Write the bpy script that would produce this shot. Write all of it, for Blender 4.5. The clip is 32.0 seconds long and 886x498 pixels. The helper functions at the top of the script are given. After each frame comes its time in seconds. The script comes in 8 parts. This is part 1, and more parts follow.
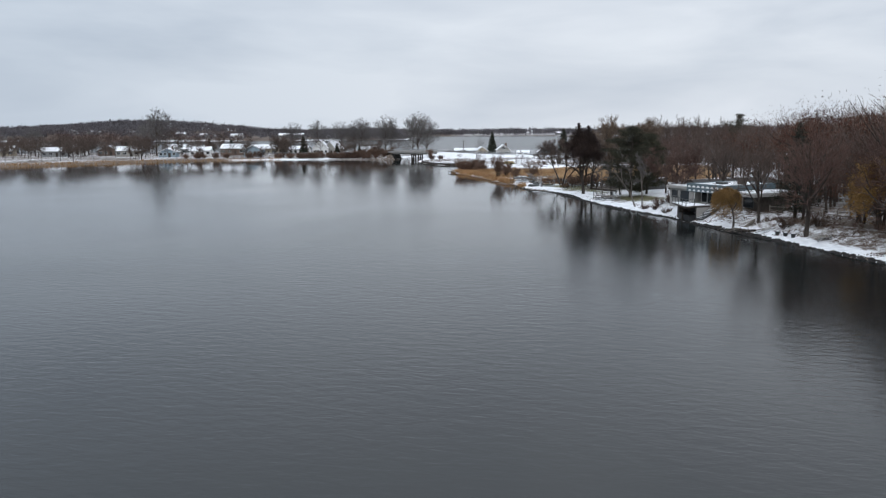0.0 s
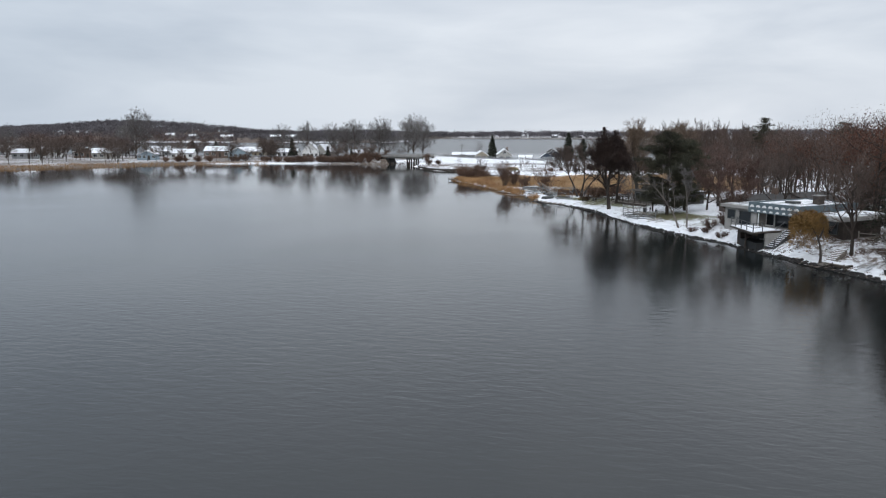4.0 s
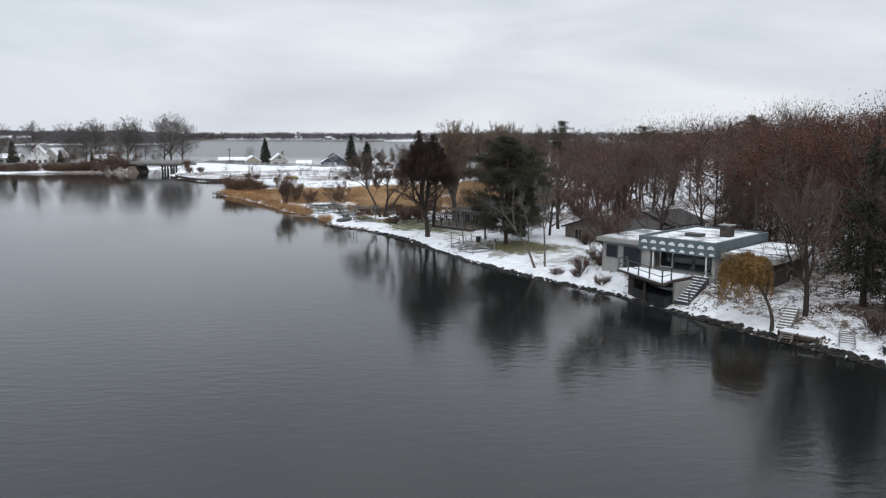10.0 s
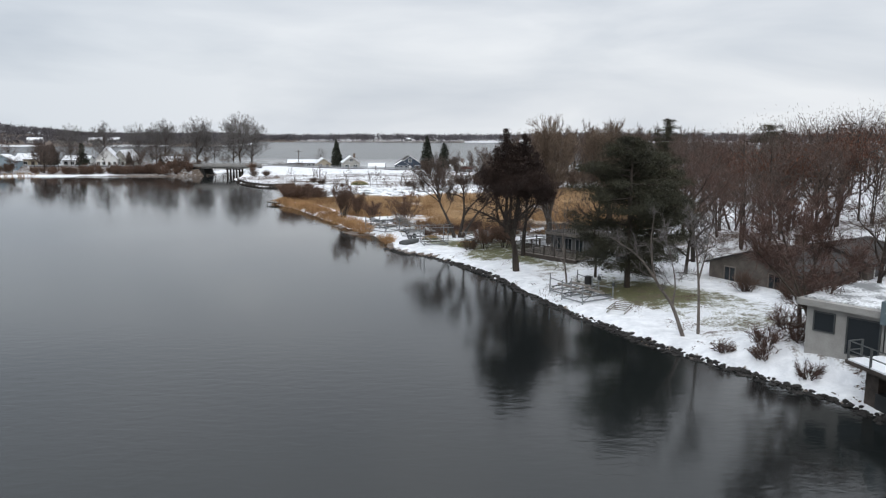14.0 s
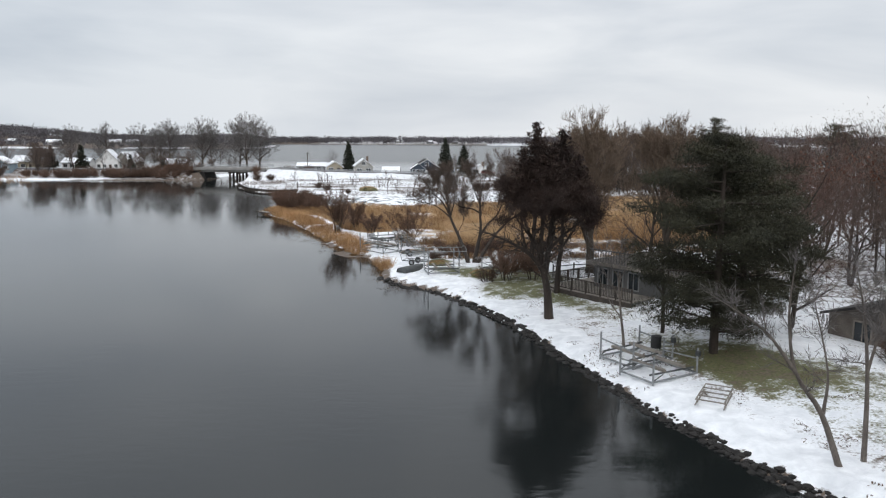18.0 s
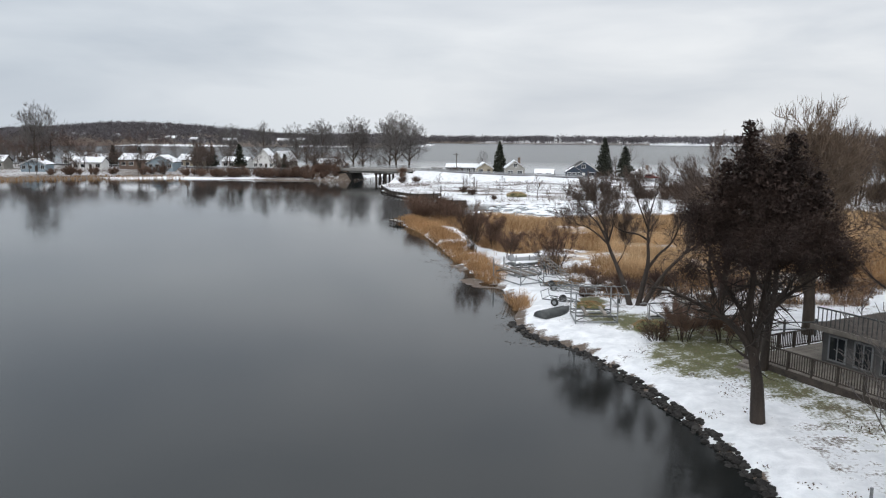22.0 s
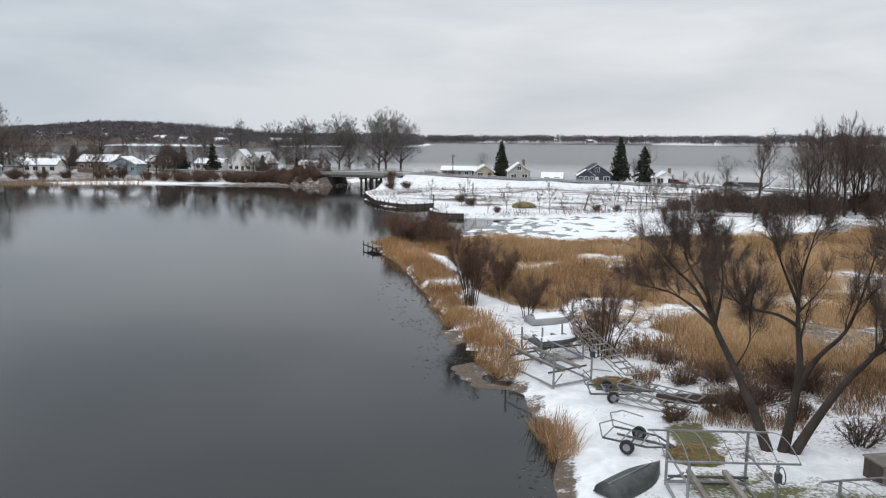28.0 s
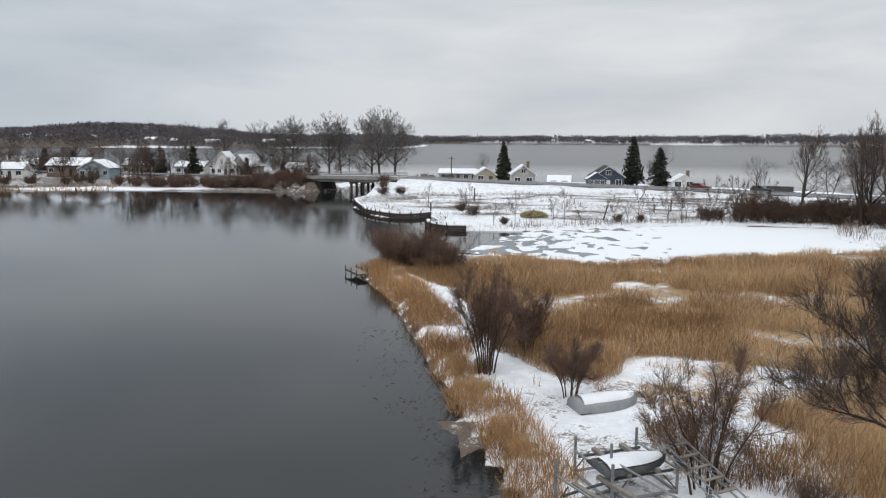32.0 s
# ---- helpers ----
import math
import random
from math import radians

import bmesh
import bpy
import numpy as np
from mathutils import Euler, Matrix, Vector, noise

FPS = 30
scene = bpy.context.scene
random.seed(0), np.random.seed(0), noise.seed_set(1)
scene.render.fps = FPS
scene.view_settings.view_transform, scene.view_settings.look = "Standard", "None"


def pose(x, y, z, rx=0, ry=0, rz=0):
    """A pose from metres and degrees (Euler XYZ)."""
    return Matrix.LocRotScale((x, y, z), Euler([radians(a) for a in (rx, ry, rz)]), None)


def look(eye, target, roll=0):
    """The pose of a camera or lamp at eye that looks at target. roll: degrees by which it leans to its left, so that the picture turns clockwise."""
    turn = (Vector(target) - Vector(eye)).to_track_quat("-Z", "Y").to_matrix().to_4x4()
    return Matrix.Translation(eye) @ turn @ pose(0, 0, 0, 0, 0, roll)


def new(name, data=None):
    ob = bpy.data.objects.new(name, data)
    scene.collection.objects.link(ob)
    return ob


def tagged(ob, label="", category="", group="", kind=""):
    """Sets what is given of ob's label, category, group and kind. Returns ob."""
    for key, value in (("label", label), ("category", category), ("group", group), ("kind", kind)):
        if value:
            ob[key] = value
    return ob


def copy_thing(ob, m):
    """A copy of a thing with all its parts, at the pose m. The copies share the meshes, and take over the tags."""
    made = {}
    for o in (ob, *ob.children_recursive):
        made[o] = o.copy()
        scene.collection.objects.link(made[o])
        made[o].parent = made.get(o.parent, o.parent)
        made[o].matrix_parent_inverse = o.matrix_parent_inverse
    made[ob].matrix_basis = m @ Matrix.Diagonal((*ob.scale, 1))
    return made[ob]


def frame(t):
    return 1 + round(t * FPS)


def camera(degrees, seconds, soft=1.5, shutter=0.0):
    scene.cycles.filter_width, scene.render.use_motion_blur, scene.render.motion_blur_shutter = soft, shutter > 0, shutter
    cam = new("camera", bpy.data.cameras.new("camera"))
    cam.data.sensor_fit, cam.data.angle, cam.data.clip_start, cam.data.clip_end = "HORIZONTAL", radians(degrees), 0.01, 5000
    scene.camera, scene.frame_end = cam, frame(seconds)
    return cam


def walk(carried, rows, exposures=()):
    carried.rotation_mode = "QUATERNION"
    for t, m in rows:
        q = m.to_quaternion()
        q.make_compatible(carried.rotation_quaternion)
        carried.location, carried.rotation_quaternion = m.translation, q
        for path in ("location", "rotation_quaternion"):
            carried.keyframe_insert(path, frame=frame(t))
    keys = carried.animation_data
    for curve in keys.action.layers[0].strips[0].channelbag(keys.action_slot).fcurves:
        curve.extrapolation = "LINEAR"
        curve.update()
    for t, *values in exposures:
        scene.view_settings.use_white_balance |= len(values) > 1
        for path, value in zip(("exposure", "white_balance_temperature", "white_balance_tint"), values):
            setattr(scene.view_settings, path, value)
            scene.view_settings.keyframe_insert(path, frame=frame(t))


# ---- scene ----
cam = camera(61.51, 32.0, 1.2)
CAMERA_ROWS = [
    (0, look((6.232, -2.308, 12.957), (5.9147, -0.3583, 12.6414), -0.30)),
    (1, look((5.136, 2.697, 12.925), (4.8232, 4.6478, 12.6128), -0.00)),
    (2, look((4.137, 7.842, 13.261), (3.8254, 9.7921, 12.9467), -0.20)),
    (3, look((2.407, 13.124, 13.205), (2.0985, 15.0758, 12.8978), -0.10)),
    (3.5, look((1.742, 15.655, 13.279), (1.4445, 17.6078, 12.9676), 0.10)),
    (5.5, look((0.496, 25.095, 13.262), (0.1858, 27.0473, 12.9603), -0.10)),
    (6, look((-0.079, 27.434, 13.532), (-0.3882, 29.3861, 13.2274), -0.10)),
    (6.5, look((-0.733, 29.799, 13.594), (-1.0396, 31.7518, 13.2896), -0.10)),
    (7, look((-1.357, 32.435, 13.654), (-1.6622, 34.3882, 13.3499), -0.00)),
    (7.5, look((-1.645, 34.990, 13.526), (-1.5332, 36.9638, 13.2222), 0.00)),
    (8, look((-1.972, 37.656, 13.400), (-1.6778, 39.6106, 13.0950), 0.50)),
    (8.5, look((-2.261, 40.803, 13.392), (-1.9657, 42.7579, 13.0879), 0.60)),
    (9, look((-2.362, 44.141, 13.466), (-2.0676, 46.0954, 13.1628), 0.40)),
    (10, look((-2.308, 50.742, 13.630), (-2.0144, 52.6969, 13.3265), 0.30)),
    (11, look((-1.963, 56.976, 13.565), (-1.6689, 58.9314, 13.2628), 0.20)),
    (11.5, look((-1.720, 60.091, 13.566), (-1.4650, 62.0518, 13.2638), 0.20)),
    (12, look((-1.374, 63.299, 13.571), (-1.2013, 65.2681, 13.2681), 0.20)),
    (12.5, look((-1.034, 66.363, 13.566), (-0.8791, 68.3343, 13.2637), 0.20)),
    (13, look((-0.762, 69.389, 13.576), (-0.6273, 71.3616, 13.2737), 0.30)),
    (13.5, look((-0.359, 72.436, 13.512), (-0.2741, 74.4119, 13.2108), 0.20)),
    (14, look((-0.136, 75.149, 13.496), (-0.0519, 77.1244, 13.1944), 0.20)),
    (14.5, look((0.194, 77.978, 13.382), (0.2784, 79.9534, 13.0822), 0.20)),
    (16.5, look((1.228, 88.394, 13.132), (1.3156, 90.3694, 12.8349), 0.20)),
    (17, look((1.460, 90.556, 13.100), (1.5478, 92.5322, 12.8035), 0.20)),
    (17.5, look((1.629, 92.487, 13.096), (1.7200, 94.4627, 12.8009), 0.30)),
    (18, look((1.871, 94.804, 13.053), (1.8951, 96.7823, 12.7587), 0.30)),
    (18.5, look((2.011, 97.074, 13.109), (1.7026, 99.0280, 12.8144), 0.30)),
    (19, look((2.278, 99.235, 13.233), (1.8879, 101.1739, 12.9357), 0.30)),
    (20, look((2.488, 103.238, 13.241), (2.0986, 105.1773, 12.9438), 0.30)),
    (21, look((2.431, 107.214, 13.342), (2.0419, 109.1533, 13.0436), 0.30)),
    (22, look((2.158, 111.219, 13.395), (1.7711, 113.1586, 13.0957), 0.40)),
    (22.5, look((1.945, 113.713, 13.343), (1.5600, 115.6528, 13.0435), 0.50)),
    (23, look((1.749, 116.014, 13.333), (1.3617, 117.9536, 13.0335), 0.40)),
    (24, look((1.031, 120.893, 13.362), (0.6473, 122.8329, 13.0612), 0.40)),
    (25, look((0.203, 125.538, 13.404), (-0.1796, 127.4781, 13.1027), 0.40)),
    (25.5, look((-0.157, 127.805, 13.385), (-0.5405, 129.7451, 13.0848), 0.30)),
    (27.5, look((-1.774, 136.116, 13.396), (-2.1568, 138.0556, 13.0946), 0.40)),
    (28, look((-2.199, 138.262, 13.285), (-2.5817, 140.2015, 12.9849), 0.40)),
    (29, look((-3.166, 142.180, 13.432), (-3.5462, 144.1202, 13.1286), 0.20)),
    (30, look((-3.945, 146.460, 13.329), (-4.3248, 148.4000, 13.0279), 0.10)),
    (31, look((-4.986, 150.766, 13.182), (-5.3621, 152.7078, 12.8842), 0.10)),
    (32, look((-5.818, 154.546, 13.198), (-6.1916, 156.4882, 12.8996), 0.20)),
]
walk(cam, CAMERA_ROWS, [(0, 0.04, 6250, 10), (6, 0.08, 6350, 10), (13, 0.12, 6500, 10), (22.5, 0.12, 6600, 10), (28, 0.03, 6620, 10), (32, -0.06, 6620, 10)])

# ---- sky and sun: an overcast winter day ----
world = bpy.data.worlds.new("overcast_sky")
scene.world = world
world.use_nodes = True
wn, wl = world.node_tree.nodes, world.node_tree.links
wn.clear()
SUN_EL, SUN_AZ = radians(38), radians(200)
sky = wn.new("ShaderNodeTexSky")
sky.sky_type, sky.sun_disc, sky.sun_elevation, sky.sun_rotation = "NISHITA", False, SUN_EL, SUN_AZ
sky.dust_density, sky.air_density = 4.0, 1.0
wtc = wn.new("ShaderNodeTexCoord")
wsep = wn.new("ShaderNodeSeparateXYZ")
wl.new(wtc.outputs["Generated"], wsep.inputs[0])
# cloud sheet: streaks that flatten towards the horizon
wmap = wn.new("ShaderNodeMapping")
wmap.inputs["Scale"].default_value = (1.6, 1.6, 7.0)
wl.new(wtc.outputs["Generated"], wmap.inputs["Vector"])
wno = wn.new("ShaderNodeTexNoise")
wno.inputs["Scale"].default_value, wno.inputs["Detail"].default_value = 1.7, 5.0
wno.inputs["Roughness"].default_value, wno.inputs["Distortion"].default_value = 0.5, 0.3
wl.new(wmap.outputs[0], wno.inputs["Vector"])
wramp = wn.new("ShaderNodeValToRGB")
wramp.color_ramp.elements[0].position, wramp.color_ramp.elements[0].color = 0.30, (0.585, 0.630, 0.690, 1)
wramp.color_ramp.elements[1].position, wramp.color_ramp.elements[1].color = 0.62, (0.790, 0.820, 0.855, 1)
wl.new(wno.outputs["Fac"], wramp.inputs["Fac"])
# an overcast dome is brighter overhead than at the horizon
wgrad = wn.new("ShaderNodeMapRange")
wgrad.inputs["From Min"].default_value, wgrad.inputs["From Max"].default_value = 0.45, 0.90
wgrad.inputs["To Min"].default_value, wgrad.inputs["To Max"].default_value = 1.0, 2.2
wl.new(wsep.outputs["Z"], wgrad.inputs["Value"])
wmul = wn.new("ShaderNodeMix")
wmul.data_type, wmul.blend_type = "RGBA", "MULTIPLY"
wmul.inputs["Factor"].default_value = 1.0
wl.new(wramp.outputs["Color"], wmul.inputs["A"])
wl.new(wgrad.outputs["Result"], wmul.inputs["B"])
# the cloud is thicker and bluer to the west
wwest = wn.new("ShaderNodeMapRange")
wwest.inputs["From Min"].default_value, wwest.inputs["From Max"].default_value = -0.62, -0.02
wl.new(wsep.outputs["X"], wwest.inputs["Value"])
wtint = wn.new("ShaderNodeMix")
wtint.data_type = "RGBA"
wtint.inputs["A"].default_value, wtint.inputs["B"].default_value = (0.80, 0.84, 0.88, 1), (1, 1, 1, 1)
wl.new(wwest.outputs["Result"], wtint.inputs["Factor"])
wmul2 = wn.new("ShaderNodeMix")
wmul2.data_type, wmul2.blend_type = "RGBA", "MULTIPLY"
wmul2.inputs["Factor"].default_value = 1.0
wl.new(wmul.outputs["Result"], wmul2.inputs["A"])
wl.new(wtint.outputs["Result"], wmul2.inputs["B"])
bg_cloud = wn.new("ShaderNodeBackground")
wl.new(wmul2.outputs["Result"], bg_cloud.inputs["Color"])
bg_cloud.inputs["Strength"].default_value = 1.02
bg_sky = wn.new("ShaderNodeBackground")
wl.new(sky.outputs["Color"], bg_sky.inputs["Color"])
bg_sky.inputs["Strength"].default_value = 0.08
wmix = wn.new("ShaderNodeMixShader")
wmix.inputs["Fac"].default_value = 0.92
wl.new(bg_sky.outputs[0], wmix.inputs[1])
wl.new(bg_cloud.outputs[0], wmix.inputs[2])
wout = wn.new("ShaderNodeOutputWorld")
wl.new(wmix.outputs[0], wout.inputs["Surface"])

sun_data = bpy.data.lights.new("sun", "SUN")
sun_data.energy, sun_data.angle, sun_data.color = 0.4, radians(22), (1.0, 0.97, 0.93)
sun = new("sun", sun_data)
sun.matrix_world = look((0, 0, 60), (60 * math.sin(SUN_AZ + math.pi) * math.cos(SUN_EL), 60 * math.cos(SUN_AZ + math.pi) * math.cos(SUN_EL), 60 - 60 * math.sin(SUN_EL)))

# ---- materials ----
def material(name, c1, c2, rough=0.8, scale=3.0, fine=40.0, bump=0.3, metal=0.0, vary=0.0, spec=0.5, stretch=(1, 1, 1), lo=0.35, hi=0.65):
    """Two colours mixed by a coarse and a fine noise, with relief; vary: how far single pieces differ in value."""
    m = bpy.data.materials.new(name)
    m.use_nodes = True
    n, l = m.node_tree.nodes, m.node_tree.links
    b = n["Principled BSDF"]
    tc = n.new("ShaderNodeTexCoord")
    mp = n.new("ShaderNodeMapping")
    mp.inputs["Scale"].default_value = stretch
    l.new(tc.outputs["Object"], mp.inputs["Vector"])
    a = n.new("ShaderNodeTexNoise")
    a.inputs["Scale"].default_value, a.inputs["Detail"].default_value = scale, 5
    f = n.new("ShaderNodeTexNoise")
    f.inputs["Scale"].default_value, f.inputs["Detail"].default_value = fine, 3
    l.new(mp.outputs[0], a.inputs["Vector"])
    l.new(mp.outputs[0], f.inputs["Vector"])
    mixf = n.new("ShaderNodeMix")
    mixf.inputs["Factor"].default_value = 0.35
    l.new(a.outputs["Fac"], mixf.inputs["A"])
    l.new(f.outputs["Fac"], mixf.inputs["B"])
    r = n.new("ShaderNodeValToRGB")
    r.color_ramp.elements[0].position, r.color_ramp.elements[0].color = lo, (*c1, 1)
    r.color_ramp.elements[1].position, r.color_ramp.elements[1].color = hi, (*c2, 1)
    l.new(mixf.outputs["Result"], r.inputs["Fac"])
    out = r.outputs["Color"]
    if vary:
        oi = n.new("ShaderNodeObjectInfo")
        ge = n.new("ShaderNodeNewGeometry")
        ad = n.new("ShaderNodeMath")
        ad.operation = "ADD"
        l.new(oi.outputs["Random"], ad.inputs[0])
        l.new(ge.outputs["Random Per Island"], ad.inputs[1])
        mr = n.new("ShaderNodeMapRange")
        mr.inputs["From Max"].default_value = 2.0
        mr.inputs["To Min"].default_value, mr.inputs["To Max"].default_value = 1 - vary, 1 + vary
        l.new(ad.outputs[0], mr.inputs["Value"])
        hs = n.new("ShaderNodeHueSaturation")
        l.new(mr.outputs["Result"], hs.inputs["Value"])
        l.new(out, hs.inputs["Color"])
        out = hs.outputs["Color"]
    l.new(out, b.inputs["Base Color"])
    b.inputs["Roughness"].default_value, b.inputs["Metallic"].default_value = rough, metal
    b.inputs["Specular IOR Level"].default_value = spec
    if bump:
        bu = n.new("ShaderNodeBump")
        bu.inputs["Strength"].default_value, bu.inputs["Distance"].default_value = bump, 0.02
        l.new(mixf.outputs["Result"], bu.inputs["Height"])
        l.new(bu.outputs[0], b.inputs["Normal"])
    return m


M_SNOW = material("snow", (0.74, 0.76, 0.79), (0.88, 0.89, 0.91), 0.7, 0.8, 9, 0.5)
M_BARK = material("bark_brown", (0.045, 0.034, 0.026), (0.10, 0.078, 0.06), 0.9, 2, 25, 0.6, stretch=(1, 1, 0.25))
M_BARK_DARK = material("bark_dark", (0.022, 0.017, 0.014), (0.06, 0.045, 0.036), 0.9, 2, 25, 0.6, stretch=(1, 1, 0.25))
M_BARK_PALE = material("bark_pale", (0.085, 0.070, 0.060), (0.20, 0.172, 0.15), 0.85, 3, 20, 0.5, stretch=(1, 1, 0.4))
M_TWIG = material("twigs_brown", (0.070, 0.050, 0.041), (0.135, 0.098, 0.080), 0.9, 1.5, 10, 0, vary=0.35)
M_TWIG_RED = material("twigs_reddish", (0.074, 0.042, 0.034), (0.138, 0.082, 0.065), 0.9, 1.5, 10, 0, vary=0.35)
M_TWIG_TAN = material("twigs_tan", (0.125, 0.088, 0.062), (0.215, 0.155, 0.112), 0.9, 1.5, 10, 0, vary=0.3)
M_TWIG_GREY = material("twigs_grey", (0.11, 0.10, 0.095), (0.17, 0.155, 0.15), 0.9, 1.5, 10, 0, vary=0.3)
M_LEAF_RUST = material("leaves_rust", (0.075, 0.026, 0.015), (0.155, 0.060, 0.030), 0.85, 0.25, 4, 0, vary=0.38)
M_LEAF_BROWN = material("leaves_dark_brown", (0.020, 0.012, 0.010), (0.048, 0.028, 0.021), 0.9, 0.6, 4, 0, vary=0.5)
M_LEAF_GOLD = material("leaves_gold", (0.21, 0.118, 0.034), (0.38, 0.225, 0.078), 0.85, 0.8, 4, 0, vary=0.4)
M_NEEDLE = material("needles_dark_green", (0.013, 0.017, 0.011), (0.034, 0.038, 0.022), 0.85, 1.0, 6, 0, vary=0.45)
M_NEEDLE_PINE = material("needles_pine_green", (0.020, 0.022, 0.012), (0.058, 0.054, 0.028), 0.85, 1.0, 6, 0, vary=0.45)
M_REED = material("reeds_tan", (0.345, 0.230, 0.124), (0.59, 0.42, 0.248), 0.85, 0.16, 1.5, 0, vary=0.35)
M_REED_DARK = material("reeds_brown", (0.25, 0.138, 0.062), (0.46, 0.28, 0.135), 0.85, 0.16, 1.5, 0, vary=0.35)
M_SHRUB = material("shrub_stems", (0.055, 0.033, 0.024), (0.115, 0.068, 0.046), 0.9, 1.5, 8, 0, vary=0.4)
M_SHRUB_HAZE = material("shrub_twigs_brown", (0.105, 0.062, 0.044), (0.19, 0.118, 0.084), 0.9, 1.5, 8, 0, vary=0.4)
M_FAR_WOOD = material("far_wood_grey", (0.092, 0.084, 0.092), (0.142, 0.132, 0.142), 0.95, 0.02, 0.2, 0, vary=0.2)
M_DROWNED = material("drowned_plants", (0.05, 0.038, 0.028), (0.14, 0.10, 0.072), 0.8, 1.5, 8, 0, vary=0.4)
M_ROCK = material("dark_rock", (0.010, 0.009, 0.009), (0.042, 0.039, 0.036), 0.8, 2, 12, 0.6, vary=0.5, spec=0.25)
M_ROAD = material("road_wet_asphalt", (0.10, 0.10, 0.105), (0.20, 0.20, 0.21), 0.6, 0.3, 12, 0.2)
M_CONC = material("concrete_grey", (0.24, 0.235, 0.225), (0.36, 0.35, 0.335), 0.85, 0.8, 14, 0.3)
M_WOOD_GREY = material("weathered_wood", (0.16, 0.14, 0.12), (0.30, 0.27, 0.235), 0.85, 2, 18, 0.4, vary=0.25, stretch=(1, 1, 0.3))
M_WOOD_DARK = material("dark_timber", (0.035, 0.028, 0.024), (0.085, 0.068, 0.056), 0.85, 2, 18, 0.4, vary=0.25)
M_METAL = material("galvanised_steel", (0.17, 0.18, 0.185), (0.34, 0.35, 0.355), 0.55, 3, 20, 0.1, metal=0.3)
M_METAL_DARK = material("dark_steel", (0.05, 0.055, 0.055), (0.11, 0.115, 0.115), 0.55, 3, 20, 0.1, metal=0.4)
M_WHITE = material("white_paint", (0.70, 0.70, 0.69), (0.82, 0.82, 0.81), 0.6, 1, 15, 0.1)
M_CREAM = material("pale_render", (0.26, 0.25, 0.228), (0.37, 0.36, 0.33), 0.8, 1, 12, 0.2)
M_STUCCO = material("weathered_stucco", (0.27, 0.26, 0.245), (0.38, 0.37, 0.35), 0.85, 1.2, 14, 0.3)
M_GREYWALL = material("grey_siding", (0.20, 0.205, 0.21), (0.29, 0.295, 0.30), 0.75, 1, 12, 0.2)
M_DARKWALL = material("dark_grey_siding", (0.075, 0.075, 0.076), (0.13, 0.128, 0.125), 0.75, 1, 12, 0.2)
M_TIMBERWALL = material("brown_timber_siding", (0.085, 0.072, 0.062), (0.155, 0.135, 0.118), 0.85, 1.5, 14, 0.3)
M_BLUEWALL = material("pale_blue_siding", (0.22, 0.29, 0.34), (0.32, 0.40, 0.45), 0.75, 1, 12, 0.2)
M_NAVY = material("navy_siding", (0.022, 0.034, 0.055), (0.042, 0.06, 0.088), 0.65, 1, 12, 0.2)
M_TANWALL = material("tan_siding", (0.27, 0.235, 0.17), (0.37, 0.325, 0.25), 0.75, 1, 12, 0.2)
M_REDWALL = material("red_brown_brick", (0.12, 0.084, 0.066), (0.20, 0.145, 0.116), 0.85, 1.5, 20, 0.3)
M_TEAL = material("blue_grey_fascia", (0.080, 0.112, 0.128), (0.122, 0.158, 0.175), 0.6, 1.5, 14, 0.1)
M_SHINGLE = material("dark_shingles", (0.020, 0.018, 0.018), (0.048, 0.044, 0.042), 0.85, 1.2, 20, 0.4)
# near-black that stands in for the shade inside the boathouse
M_SHADE_IN = material("interior_shade", (0.010, 0.011, 0.012), (0.022, 0.023, 0.024), 0.6, 1, 5, 0)
M_RUBBER = material("black_rubber", (0.015, 0.015, 0.015), (0.03, 0.03, 0.03), 0.7, 2, 20, 0)
M_TARP = material("grey_tarp", (0.20, 0.21, 0.22), (0.30, 0.31, 0.32), 0.6, 1.5, 10, 0.3)
M_REDCAR = material("red_car_paint", (0.13, 0.012, 0.012), (0.17, 0.018, 0.016), 0.3, 1, 5, 0)
# bare-tree grey lightened to put distance haze into the base colour
M_FAR = material("far_woods_hazed", (0.20, 0.192, 0.195), (0.28, 0.268, 0.27), 0.95, 0.02, 0.2, 0, vary=0.12)
M_THIN_SNOW = material("thin_wet_snow", (0.20, 0.205, 0.21), (0.80, 0.815, 0.835), 0.7, 0.55, 6, 0.3, lo=0.42, hi=0.52)
M_BRUSH = material("leaf_litter", (0.07, 0.045, 0.032), (0.16, 0.105, 0.075), 0.9, 1.0, 8, 0.5, vary=0.3)


def glass_material():
    m = bpy.data.materials.new("window_glass")
    m.use_nodes = True
    b = m.node_tree.nodes["Principled BSDF"]
    b.inputs["Base Color"].default_value = (0.018, 0.022, 0.026, 1)
    b.inputs["Roughness"].default_value = 0.06
    b.inputs["IOR"].default_value = 1.5
    return m


M_GLASS = glass_material()


